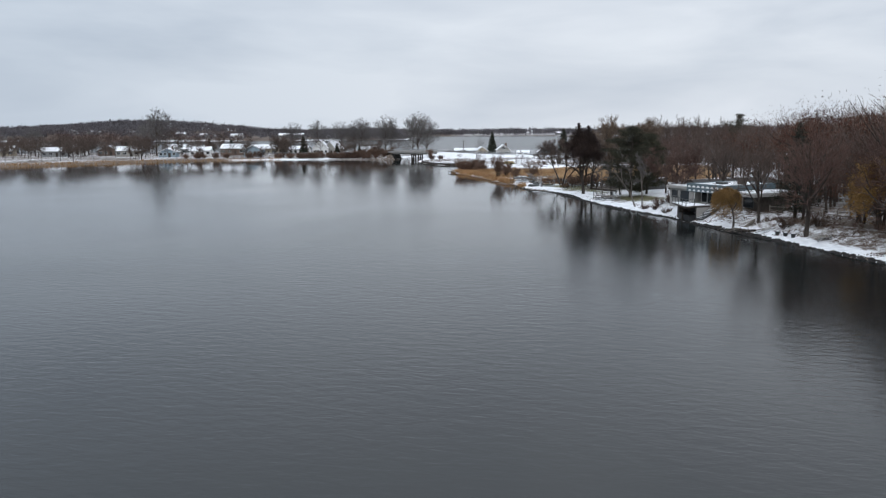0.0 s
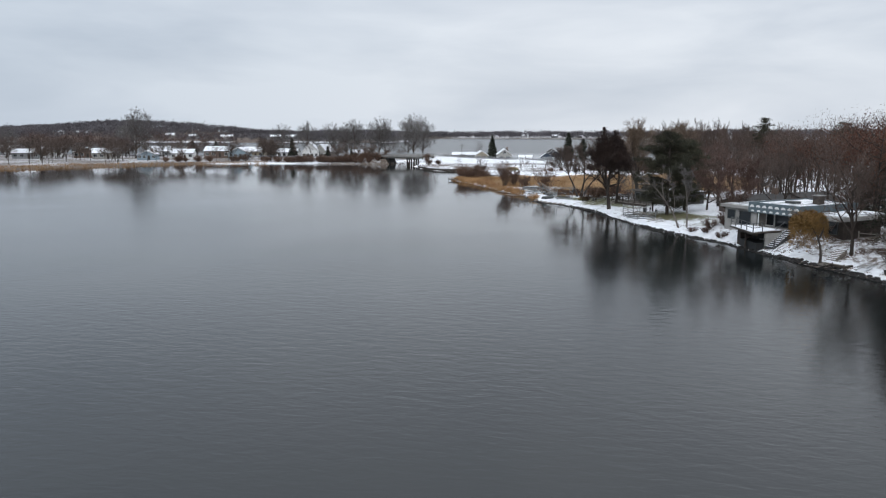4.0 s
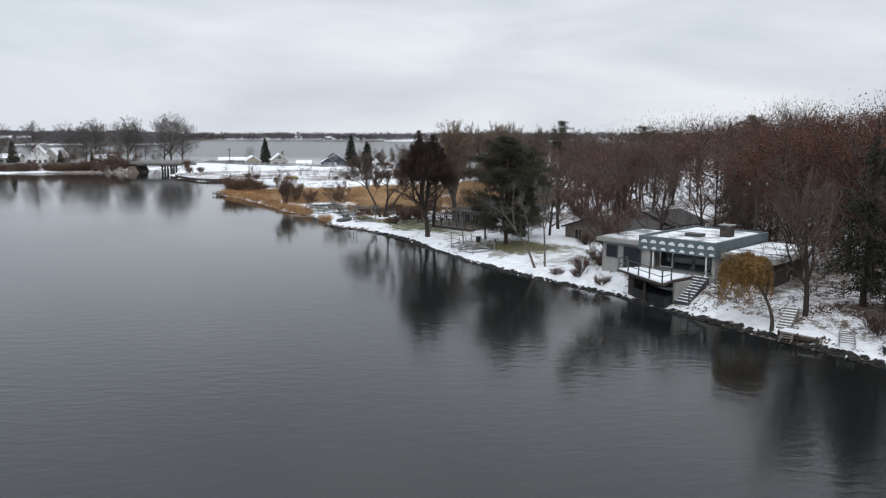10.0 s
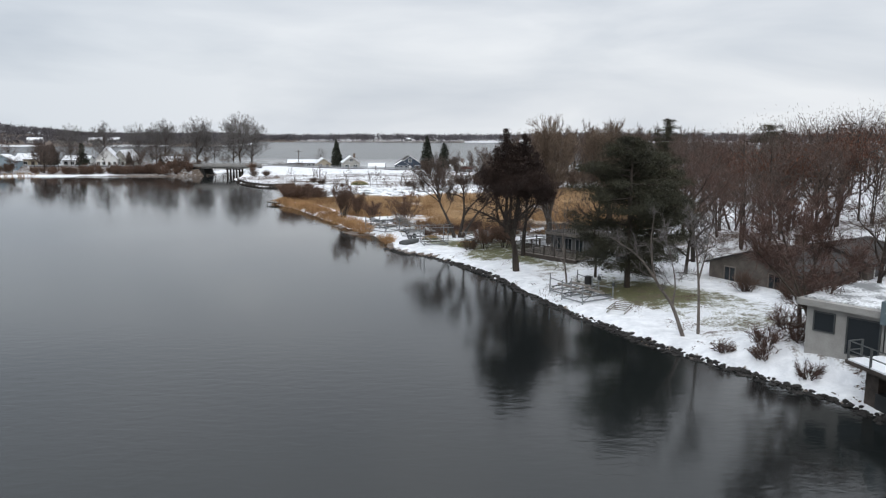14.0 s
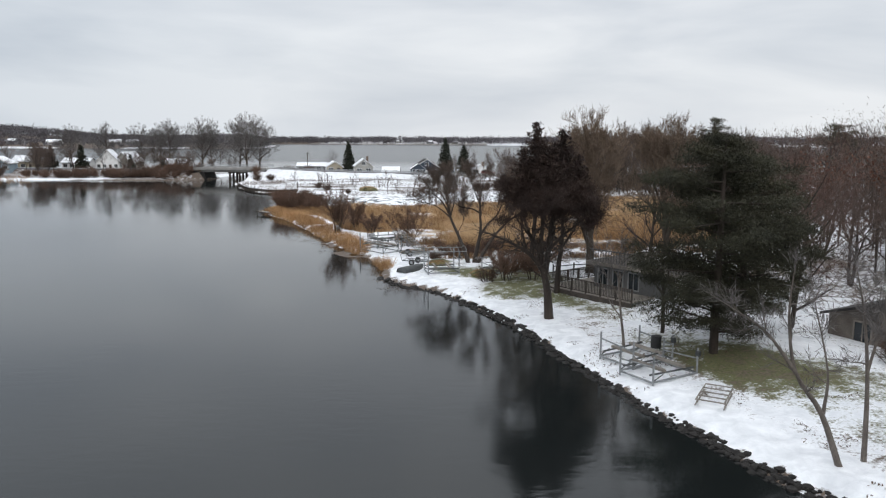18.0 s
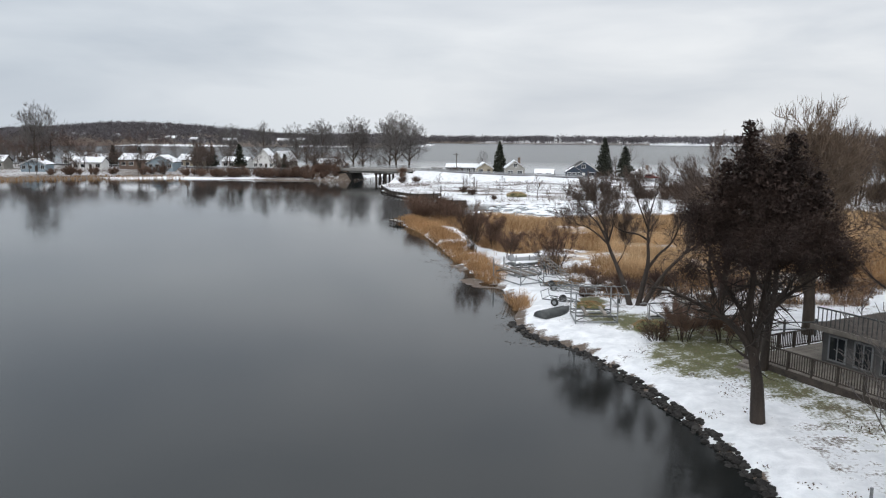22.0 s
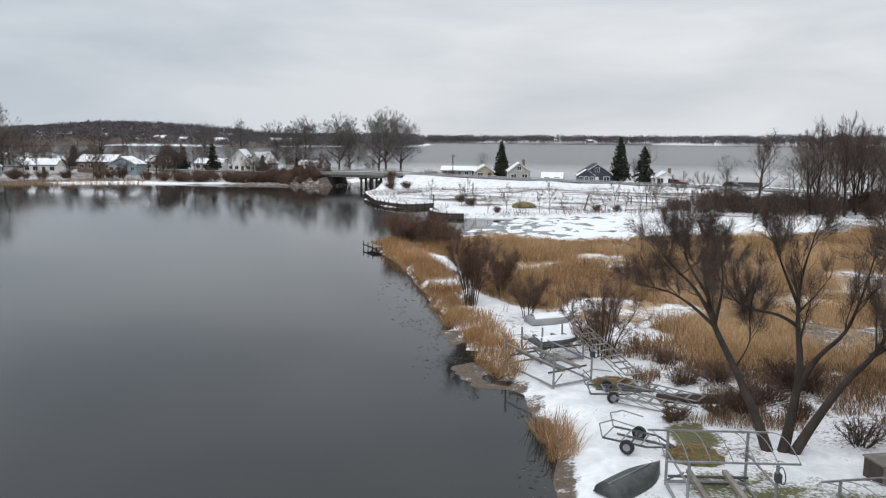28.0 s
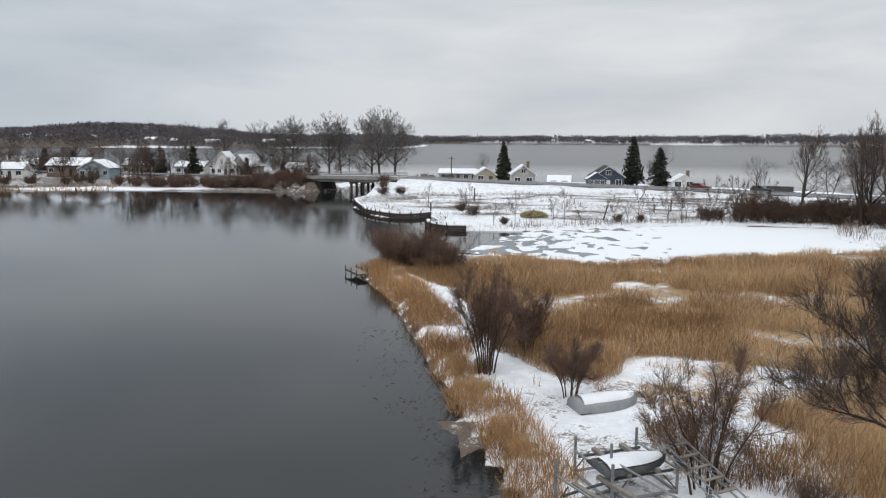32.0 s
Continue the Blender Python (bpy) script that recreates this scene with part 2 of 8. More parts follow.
def water_material():
    """Dark lake water: fine ripples too small to see blur the mirror, more in the open than in the lee of the marsh."""
    m = bpy.data.materials.new("lake_water")
    m.use_nodes = True
    n, l = m.node_tree.nodes, m.node_tree.links
    b = n["Principled BSDF"]
    b.inputs["Base Color"].default_value = (0.009, 0.011, 0.011, 1)
    b.inputs["IOR"].default_value = 1.5
    tc = n.new("ShaderNodeTexCoord")
    sep = n.new("ShaderNodeSeparateXYZ")
    l.new(tc.outputs["Object"], sep.inputs[0])
    mp = n.new("ShaderNodeMapping")
    mp.inputs["Rotation"].default_value = (0, 0, radians(25))
    mp.inputs["Scale"].default_value = (0.45, 1.0, 1.0)
    l.new(tc.outputs["Object"], mp.inputs["Vector"])

    def noise_tex(scale, detail, dist, vector):
        t = n.new("ShaderNodeTexNoise")
        t.inputs["Scale"].default_value, t.inputs["Detail"].default_value, t.inputs["Distortion"].default_value = scale, detail, dist
        l.new(vector, t.inputs["Vector"])
        return t.outputs["Fac"]

    def ranged(value, a, z, lo, hi):
        r = n.new("ShaderNodeMapRange")
        r.inputs["From Min"].default_value, r.inputs["From Max"].default_value = a, z
        r.inputs["To Min"].default_value, r.inputs["To Max"].default_value = lo, hi
        l.new(value, r.inputs["Value"])
        return r.outputs["Result"]

    def times(a, z):
        x = n.new("ShaderNodeMath")
        x.operation = "MULTIPLY"
        l.new(a, x.inputs[0])
        l.new(z, x.inputs[1])
        return x.outputs[0]

    slant = n.new("ShaderNodeMath")
    slant.operation = "MULTIPLY_ADD"
    slant.inputs[1].default_value = 0.41
    l.new(sep.outputs["Y"], slant.inputs[0])
    l.new(sep.outputs["X"], slant.inputs[2])
    shelter = ranged(slant.outputs[0], 34, 60, 1.0, 0.85)
    patch = ranged(noise_tex(0.02, 4, 0.8, tc.outputs["Object"]), 0.36, 0.64, 0.72, 1.2)
    patch = times(patch, shelter)
    wide = n.new("ShaderNodeMath")
    wide.operation = "MAXIMUM"
    l.new(times(ranged(sep.outputs["Y"], 60, 215, 0.15, 0.075), patch), wide.inputs[0])
    l.new(ranged(sep.outputs["Y"], 380, 520, 0.0, 0.26), wide.inputs[1])
    l.new(wide.outputs[0], b.inputs["Roughness"])
    chop = n.new("ShaderNodeBump")
    chop.inputs["Distance"].default_value = 0.009
    l.new(ranged(sep.outputs["Y"], 30, 150, 1.0, 0.12), chop.inputs["Strength"])
    l.new(noise_tex(4.5, 3, 0.3, mp.outputs[0]), chop.inputs["Height"])
    swell = n.new("ShaderNodeBump")
    swell.inputs["Distance"].default_value = 0.03
    l.new(times(ranged(sep.outputs["Y"], 60, 150, 0.9, 0.1), patch), swell.inputs["Strength"])
    l.new(noise_tex(1.7, 4, 0.6, mp.outputs[0]), swell.inputs["Height"])
    l.new(chop.outputs[0], swell.inputs["Normal"])
    l.new(swell.outputs[0], b.inputs["Normal"])
    return m


M_WATER = water_material()


def ground_material():
    """Snow that lies thick or thin over grass and litter, by the masks of the ground mesh: red grass, green bare mud, blue marsh."""
    m = bpy.data.materials.new("snowy_ground")
    m.use_nodes = True
    n, l = m.node_tree.nodes, m.node_tree.links
    b = n["Principled BSDF"]
    b.inputs["Roughness"].default_value = 0.85
    tc = n.new("ShaderNodeTexCoord")

    def noise_tex(scale, detail, dist=0.0):
        t = n.new("ShaderNodeTexNoise")
        t.inputs["Scale"].default_value, t.inputs["Detail"].default_value, t.inputs["Distortion"].default_value = scale, detail, dist
        t.inputs["Roughness"].default_value = 0.6
        l.new(tc.outputs["Object"], t.inputs["Vector"])
        return t.outputs["Fac"]

    def ramp(fac, a, ca, z, cz):
        r = n.new("ShaderNodeValToRGB")
        r.color_ramp.elements[0].position, r.color_ramp.elements[0].color = a, ca
        r.color_ramp.elements[1].position, r.color_ramp.elements[1].color = z, cz
        l.new(fac, r.inputs["Fac"])
        return r.outputs["Color"]

    def mix(fac, a, z):
        x = n.new("ShaderNodeMix")
        x.data_type = "RGBA"
        l.new(fac, x.inputs["Factor"])
        l.new(a, x.inputs["A"])
        l.new(z, x.inputs["B"])
        return x.outputs["Result"]

    def cover(mask, thresh_noise, width):
        s = n.new("ShaderNodeMath")
        s.operation = "ADD"
        l.new(mask, s.inputs[0])
        l.new(thresh_noise, s.inputs[1])
        r = n.new("ShaderNodeMapRange")
        r.inputs["From Min"].default_value, r.inputs["From Max"].default_value = 1.0 - width, 1.0 + width
        l.new(s.outputs[0], r.inputs["Value"])
        return r.outputs["Result"]

    at = n.new("ShaderNodeVertexColor")
    at.layer_name = "cover"
    sep = n.new("ShaderNodeSeparateColor")
    l.new(at.outputs["Color"], sep.inputs[0])
    coarse, mid, fine = noise_tex(0.22, 6, 0.6), noise_tex(1.1, 6, 0.4), noise_tex(7, 4)
    snow = ramp(mid, 0.3, (0.64, 0.655, 0.68, 1), 0.66, (0.88, 0.89, 0.91, 1))
    grass = ramp(fine, 0.3, (0.060, 0.064, 0.024, 1), 0.7, (0.155, 0.15, 0.064, 1))
    litter = ramp(fine, 0.3, (0.06, 0.042, 0.032, 1), 0.7, (0.16, 0.12, 0.09, 1))
    marsh = ramp(mid, 0.3, (0.20, 0.125, 0.062, 1), 0.7, (0.40, 0.27, 0.145, 1))
    blend = n.new("ShaderNodeMath")
    blend.operation = "MULTIPLY_ADD"
    blend.inputs[1].default_value = 0.55
    l.new(mid, blend.inputs[0])
    half = n.new("ShaderNodeMath")
    half.operation = "MULTIPLY"
    half.inputs[1].default_value = 0.45
    l.new(fine, half.inputs[0])
    l.new(half.outputs[0], blend.inputs[2])
    big = n.new("ShaderNodeMath")
    big.operation = "MULTIPLY_ADD"
    big.inputs[1].default_value = 0.6
    l.new(coarse, big.inputs[0])
    q = n.new("ShaderNodeMath")
    q.operation = "MULTIPLY"
    q.inputs[1].default_value = 0.4
    l.new(blend.outputs[0], q.inputs[0])
    l.new(q.outputs[0], big.inputs[2])
    c = mix(cover(sep.outputs["Red"], blend.outputs[0], 0.07), snow, grass)
    c = mix(cover(sep.outputs["Green"], blend.outputs[0], 0.06), c, litter)
    c = mix(cover(sep.outputs["Blue"], big.outputs[0], 0.05), c, marsh)
    l.new(c, b.inputs["Base Color"])
    bu = n.new("ShaderNodeBump")
    bu.inputs["Strength"].default_value, bu.inputs["Distance"].default_value = 0.5, 0.12
    l.new(blend.outputs[0], bu.inputs["Height"])
    l.new(bu.outputs[0], b.inputs["Normal"])
    return m


M_GROUND = ground_material()


def ice_material():
    m = bpy.data.materials.new("snowy_pond_ice")
    m.use_nodes = True
    n, l = m.node_tree.nodes, m.node_tree.links
    b = n["Principled BSDF"]
    tc = n.new("ShaderNodeTexCoord")
    mp = n.new("ShaderNodeMapping")
    mp.inputs["Scale"].default_value = (1.0, 0.7, 1.0)
    l.new(tc.outputs["Object"], mp.inputs["Vector"])
    t = n.new("ShaderNodeTexNoise")
    t.inputs["Scale"].default_value, t.inputs["Detail"].default_value, t.inputs["Distortion"].default_value = 0.42, 3, 0.4
    l.new(mp.outputs[0], t.inputs["Vector"])
    # the open, darker ice lies towards the west end
    sx = n.new("ShaderNodeSeparateXYZ")
    l.new(tc.outputs["Object"], sx.inputs[0])
    g = n.new("ShaderNodeMapRange")
    g.inputs["From Min"].default_value, g.inputs["From Max"].default_value = -16, 10
    g.inputs["To Min"].default_value, g.inputs["To Max"].default_value = 0.02, 0.30
    l.new(sx.outputs["X"], g.inputs["Value"])
    s = n.new("ShaderNodeMath")
    s.operation = "ADD"
    l.new(t.outputs["Fac"], s.inputs[0])
    l.new(g.outputs["Result"], s.inputs[1])
    r = n.new("ShaderNodeValToRGB")
    r.color_ramp.elements[0].position, r.color_ramp.elements[0].color = 0.56, (0.15, 0.178, 0.19, 1)
    r.color_ramp.elements[1].position, r.color_ramp.elements[1].color = 0.59, (0.80, 0.82, 0.84, 1)
    l.new(s.outputs[0], r.inputs["Fac"])
    l.new(r.outputs["Color"], b.inputs["Base Color"])
    rr = n.new("ShaderNodeMapRange")
    rr.inputs["From Min"].default_value, rr.inputs["From Max"].default_value = 0.56, 0.59
    rr.inputs["To Min"].default_value, rr.inputs["To Max"].default_value = 0.25, 0.8
    l.new(s.outputs[0], rr.inputs["Value"])
    l.new(rr.outputs["Result"], b.inputs["Roughness"])
    return m


M_ICE = ice_material()

# ---- mesh helpers ----
def part(name, bm, mat, parent, label=""):
    """Links a bmesh as one mesh object under a thing or a part."""
    me = bpy.data.meshes.new(name)
    bm.to_mesh(me)
    bm.free()
    me.materials.append(mat)
    ob = new(name, me)
    ob.parent = parent
    if label:
        ob["label"] = label
    return ob


def raw(name, verts, faces, mat, parent=None, label=""):
    me = bpy.data.meshes.new(name)
    me.from_pydata(verts, [], faces)
    me.materials.append(mat)
    ob = new(name, me)
    if parent:
        ob.parent = parent
    if label:
        ob["label"] = label
    return ob


def share(name, me, parent, m):
    ob = new(name, me)
    ob.parent = parent
    ob.matrix_basis = m
    return ob


def thing(name, m, label, category, group="", kind=""):
    ob = new(name)
    ob.empty_display_size = 0.3
    ob.matrix_basis = m
    return tagged(ob, label, category, group, kind)


def box(bm, x0, x1, y0, y1, z0, z1, m=None):
    v = [bm.verts.new((x, y, z)) for z in (z0, z1) for x, y in ((x0, y0), (x1, y0), (x1, y1), (x0, y1))]
    for f in ((3, 2, 1, 0), (4, 5, 6, 7), (0, 1, 5, 4), (1, 2, 6, 5), (2, 3, 7, 6), (3, 0, 4, 7)):
        bm.faces.new([v[i] for i in f])
    if m:
        for w in v:
            w.co = m @ w.co
    return v


def boxes(*specs):
    bm = bmesh.new()
    for s in specs:
        box(bm, *s)
    return bm


def soft_box(x0, x1, y0, y1, z0, z1, w=0.03):
    bm = boxes((x0, x1, y0, y1, z0, z1))
    bmesh.ops.bevel(bm, geom=bm.edges[:], offset=w, segments=1, affect="EDGES")
    return bm


def tube(bm, a, b, r0, r1, n=6, cap=True):
    a, b = Vector(a), Vector(b)
    d = (b - a).normalized()
    s = d.cross(Vector((0, 0, 1)) if abs(d.z) < 0.9 else Vector((1, 0, 0))).normalized()
    t = d.cross(s)
    ring = [[bm.verts.new(p + (s * math.cos(k * math.tau / n) + t * math.sin(k * math.tau / n)) * r) for k in range(n)] for p, r in ((a, r0), (b, r1))]
    for k in range(n):
        bm.faces.new((ring[0][k], ring[0][(k + 1) % n], ring[1][(k + 1) % n], ring[1][k]))
    if cap:
        bm.faces.new(ring[0][::-1])
        bm.faces.new(ring[1])


def bar(a, b, r, n=6):
    bm = bmesh.new()
    tube(bm, a, b, r, r, n)
    return bm


def prism(points, z0, z1):
    """An upright prism over a plan outline, counter-clockwise."""
    bm = bmesh.new()
    lo = [bm.verts.new((x, y, z0)) for x, y in points]
    hi = [bm.verts.new((x, y, z1)) for x, y in points]
    bm.faces.new(lo[::-1])
    bm.faces.new(hi)
    for k in range(len(points)):
        j = (k + 1) % len(points)
        bm.faces.new((lo[k], lo[j], hi[j], hi[k]))
    return bm


def tubes_mesh(segs, n):
    """Tapered n-sided tubes for rows of (x, y, z, x, y, z, r0, r1), as verts and faces."""
    s = np.asarray(segs, float)
    a, b, r0, r1 = s[:, :3], s[:, 3:6], s[:, 6], s[:, 7]
    d = b - a
    d /= np.maximum(np.linalg.norm(d, axis=1, keepdims=True), 1e-9)
    ref = np.where(np.abs(d[:, 2:3]) < 0.9, [[0, 0, 1.0]], [[1.0, 0, 0]])
    u = np.cross(d, ref)
    u /= np.linalg.norm(u, axis=1, keepdims=True)
    w = np.cross(d, u)
    ang = np.arange(n) * math.tau / n
    ring = u[:, None] * np.cos(ang)[None, :, None] + w[:, None] * np.sin(ang)[None, :, None]
    lo, hi = a[:, None] + ring * r0[:, None, None], b[:, None] + ring * r1[:, None, None]
    verts = np.concatenate([lo, hi], 1).reshape(-1, 3)
    base = (np.arange(len(s)) * 2 * n)[:, None]
    k = np.arange(n)
    j = (k + 1) % n
    faces = np.stack([base + k, base + j, base + n + j, base + n + k], -1).reshape(-1, 4)
    return verts, faces


def cards_mesh(centres, sizes, rng, flat=0.5, aspect=1.6):
    """Small leaf-like quads round the given places, turned at random."""
    c = np.asarray(centres, float)
    n = len(c)
    d1 = rng.normal(size=(n, 3))
    d1 /= np.linalg.norm(d1, axis=1, keepdims=True)
    d2 = rng.normal(size=(n, 3)) * [1, 1, flat]
    d2 -= d1 * (d1 * d2).sum(1, keepdims=True)
    d2 /= np.maximum(np.linalg.norm(d2, axis=1, keepdims=True), 1e-6)
    s = np.asarray(sizes, float).reshape(-1, 1) * np.ones((n, 1)) / 2
    v = np.stack([c - d1 * s * aspect, c + d2 * s, c + d1 * s * aspect, c - d2 * s], 1).reshape(-1, 3)
    return v, np.arange(4 * n).reshape(-1, 4)


def fast_mesh(name, verts, faces, mat, parent=None):
    verts, faces = np.asarray(verts, np.float32), np.asarray(faces, np.int32)
    me = bpy.data.meshes.new(name)
    me.vertices.add(len(verts))
    me.vertices.foreach_set("co", verts.ravel())
    k = faces.shape[1]
    me.loops.add(faces.size)
    me.loops.foreach_set("vertex_index", faces.ravel())
    me.polygons.add(len(faces))
    me.polygons.foreach_set("loop_start", np.arange(len(faces), dtype=np.int32) * k)
    me.update(calc_edges=True)
    me.materials.append(mat)
    ob = new(name, me)
    if parent:
        ob.parent = parent
    return ob

# ---- the lie of the land ----
# Waterlines of the east shore with its marsh point, pond and spit, of the west bank, and of the far shore.
EAST = [(260, -300), (110, -60), (66, 10), (46, 52), (37, 74), (32, 86), (27.2, 97), (23.4, 106), (22.2, 110), (19.4, 115.2), (15.6, 121.5), (12.3, 130), (9.7, 138.5),
        (7.6, 146), (5, 152), (2, 157.5), (-1.5, 160.5), (-3.2, 164), (-3.6, 169), (-5.6, 175.5), (-8.5, 182), (-12.3, 191), (-17, 203),
        (-22, 214), (-26.8, 223), (-27.5, 225.5), (-25, 230), (-20, 236), (-15, 236.5), (-10, 231.5), (-4, 229.5), (4, 236.5), (14, 242), (27, 247.5), (29.5, 250.5),
        (27, 256), (26.5, 261), (29.5, 271.5), (22, 272), (13, 271), (5, 268.7), (-8, 261.3), (-14, 259), (-20, 258), (-22.4, 257.8), (-25.2, 257.4), (-28, 260), (-29.6, 264), (-28.8, 269), (-31.2, 275.8),
        (-32.6, 273.2), (-35.6, 271.4), (-39.6, 273.8), (-44, 279), (-48.5, 289), (-53, 301), (-55.5, 308), (-54, 318), (-53, 335), (-52, 372), (-38, 378), (-18, 377), (0, 372),
        (20, 366), (45, 352), (72, 334), (105, 312), (160, 292), (300, 262), (900, 200), (900, -300)]
WEST = [(-60, 388), (-62, 368), (-68, 350), (-69, 328), (-73, 322), (-78, 319.5), (-101, 320), (-125, 318), (-150, 306), (-172, 281), (-190, 257), (-214, 238),
        (-262, 205), (-350, 165), (-620, 100), (-1500, 20), (-3600, -100), (-3600, 700), (-900, 560), (-420, 455), (-300, 418), (-200, 402), (-120, 396)]
FAR = [(-3600, 820), (-900, 850), (-420, 900), (-300, 930), (-215, 950), (-195, 990), (-240, 1250), (-330, 1560), (-60, 1540), (300, 1500), (700, 1380), (1100, 1250), (1900, 1000),
       (4400, 700), (4400, 4400), (-3600, 4400)]
POND = [(-19.5, 238), (-15, 236), (-10, 231), (-4, 229), (4, 236), (14, 241.5), (27, 247), (30, 250.5), (27.5, 256), (27, 261), (30, 272), (22, 272.5), (13, 271.5), (5, 269.2), (-8, 261.8), (-13, 259.5), (-17, 252)]
REEDS = [(-25.5, 226), (-20, 235.5), (-15, 236), (-10, 231), (-4, 229), (4, 236), (14, 240.5), (27, 246.5), (34, 252), (40, 262), (52, 262), (53, 225), (50, 200),
         (38, 186), (24, 181), (15, 181), (9, 181), (4.4, 180.6), (1.0, 183.6), (0.4, 186), (-2.4, 189.2), (-3.8, 191.8), (-6.8, 191.4), (-8.6, 195), (-11.3, 198.5), (-14.0, 208), (-16.6, 214.5), (-21.5, 221)]
ROAD = [(-420, 376, 1.8), (-200, 368, 1.9), (-120, 352, 2.2), (-92, 339, 2.8), (-73, 330, 3.5), (-61, 327.5, 3.6), (-49, 328.5, 3.5), (-25, 331, 2.6), (15, 324, 2.0), (55, 304, 1.9), (100, 280, 2.3), (160, 262, 3.2), (320, 235, 5)]


def sdist(px, py, poly):
    """Distance to an outline, positive inside."""
    x1, y1 = np.array(poly, float).T
    x2, y2 = np.roll(x1, -1), np.roll(y1, -1)
    best = np.full(px.shape, 1e9)
    inside = np.zeros(px.shape, bool)
    for a, b, c, d in zip(x1, y1, x2, y2):
        ex, ey = c - a, d - b
        t = np.clip(((px - a) * ex + (py - b) * ey) / (ex * ex + ey * ey), 0, 1)
        best = np.minimum(best, (px - a - t * ex) ** 2 + (py - b - t * ey) ** 2)
        cross = ((b > py) != (d > py)) & (px < ex * (py - b) / (ey if ey else 1e-9) + a)
        inside ^= cross
    return np.where(inside, 1, -1) * np.sqrt(best)


def road_at(px, py):
    """Distance to the road's middle line, and its height there."""
    best, height = np.full(px.shape, 1e9), np.zeros(px.shape)
    for (a, b, h0), (c, d, h1) in zip(ROAD, ROAD[1:]):
        ex, ey = c - a, d - b
        t = np.clip(((px - a) * ex + (py - b) * ey) / (ex * ex + ey * ey), 0, 1)
        q = np.hypot(px - a - t * ex, py - b - t * ey)
        height = np.where(q < best, h0 + t * (h1 - h0), height)
        best = np.minimum(best, q)
    return best, height


def value_noise(px, py, cell, seed=0):
    gx, gy = px / cell, py / cell
    ix, iy = np.floor(gx).astype(int), np.floor(gy).astype(int)
    fx, fy = gx - ix, gy - iy
    fx, fy = fx * fx * (3 - 2 * fx), fy * fy * (3 - 2 * fy)

    def h(i, j):
        q = np.sin(i * 127.1 + j * 311.7 + seed * 74.7) * 43758.5453
        return q - np.floor(q)

    return (h(ix, iy) * (1 - fx) + h(ix + 1, iy) * fx) * (1 - fy) + (h(ix, iy + 1) * (1 - fx) + h(ix + 1, iy + 1) * fx) * fy


def smooth(v, a, b):
    t = np.clip((v - a) / (b - a), 0, 1)
    return t * t * (3 - 2 * t)


def land_height(px, py):
    px, py = np.asarray(px, float), np.asarray(py, float)
    wob = (value_noise(px, py, 7.0, 1) - 0.5) * 1.3 + (value_noise(px, py, 2.6, 2) - 0.5) * 0.35
    near = smooth(py, 20, 60) * (1 - smooth(py, 330, 400))
    e, w, f = sdist(px, py, EAST) + wob * near, sdist(px, py, WEST), sdist(px, py, FAR)
    d = np.maximum(np.maximum(e, w), f)
    h = np.where(d < 1.3, np.maximum(-1.6, 0.33 * d), 0.43 + 0.012 * np.clip(d - 1.3, 0, 40))
    bank = smooth(e, 2, 7.5) * (1 - smooth(py, 112, 126)) * 1.1
    lawn = smooth(e, 2, 12) * smooth(py, 112, 126) * (1 - smooth(py, 160, 172)) * 0.45
    hill = smooth(e, 22, 140) * 11.0 * (1 - smooth(py, 250, 330)) * (1 - smooth(sdist(px, py, REEDS), -30, -2))
    terrace = smooth(e, 0.9, 3.4) * (1 - smooth(np.hypot(px - 26.5, py - 113), 6.5, 11)) * 0.95
    h = h + bank + lawn + hill + terrace
    mud = smooth(py, 160, 166) * (1 - smooth(py, 186, 200)) * smooth(e, -5.6, -2.0)
    h = np.where((e < 0.2) & (mud > 0), np.maximum(h, -0.36 + 0.33 * mud + 0.34 * (value_noise(px, py, 2.1, 8) - 0.62)), h)
    h = np.where(sdist(px, py, REEDS) > 0, np.minimum(h, 0.32), h)
    west_hill = smooth(w, 60, 260) * 6.0
    far_hill = smooth(f, 5, 60) * 2.5 + smooth(f, 60, 400) * (1.5 + 11 * smooth(-px, 500, 590) * (1 - smooth(py, 1250, 1450)) * (0.5 + value_noise(px, py, 260, 4))) + smooth(f, 10, 120) * 5 * smooth(px, 60, 420) + 12 * np.exp(-((px + 650) / 115) ** 2 - ((py - 1080) / 130) ** 2)
    h = h + np.where(w > 0, west_hill, 0) + np.where(f > 0, far_hill, 0)
    rd, rh = road_at(px, py)
    span = (px > -69) & (px < -54)
    emb = rh - 0.05 - np.clip(rd - 4.0, 0, None) * np.where(px < -54, 1.0, 0.45)
    h = np.where(span, h, np.maximum(h, np.where(rd < 12, emb, -9)))
    lump = (value_noise(px, py, 5, 5) - 0.5) * 0.25 + (value_noise(px, py, 1.7, 6) - 0.5) * 0.14
    return h + np.where((d > 1.5) & (rd > 5), lump, 0) * smooth(d, 1.5, 5)


GRID = {}


def ground_z(px, py):
    """Height of the ground mesh, between its points."""
    px, py = np.asarray(px, float), np.asarray(py, float)
    gx, gy, z = GRID["x"], GRID["y"], GRID["z"]
    i = np.clip(np.searchsorted(gx, px) - 1, 0, len(gx) - 2)
    j = np.clip(np.searchsorted(gy, py) - 1, 0, len(gy) - 2)
    u, v = (px - gx[i]) / (gx[i + 1] - gx[i]), (py - gy[j]) / (gy[j + 1] - gy[j])
    return (z[j, i] * (1 - u) + z[j, i + 1] * u) * (1 - v) + (z[j + 1, i] * (1 - u) + z[j + 1, i + 1] * u) * v


def hz(x, y):
    return float(ground_z([x], [y])[0])


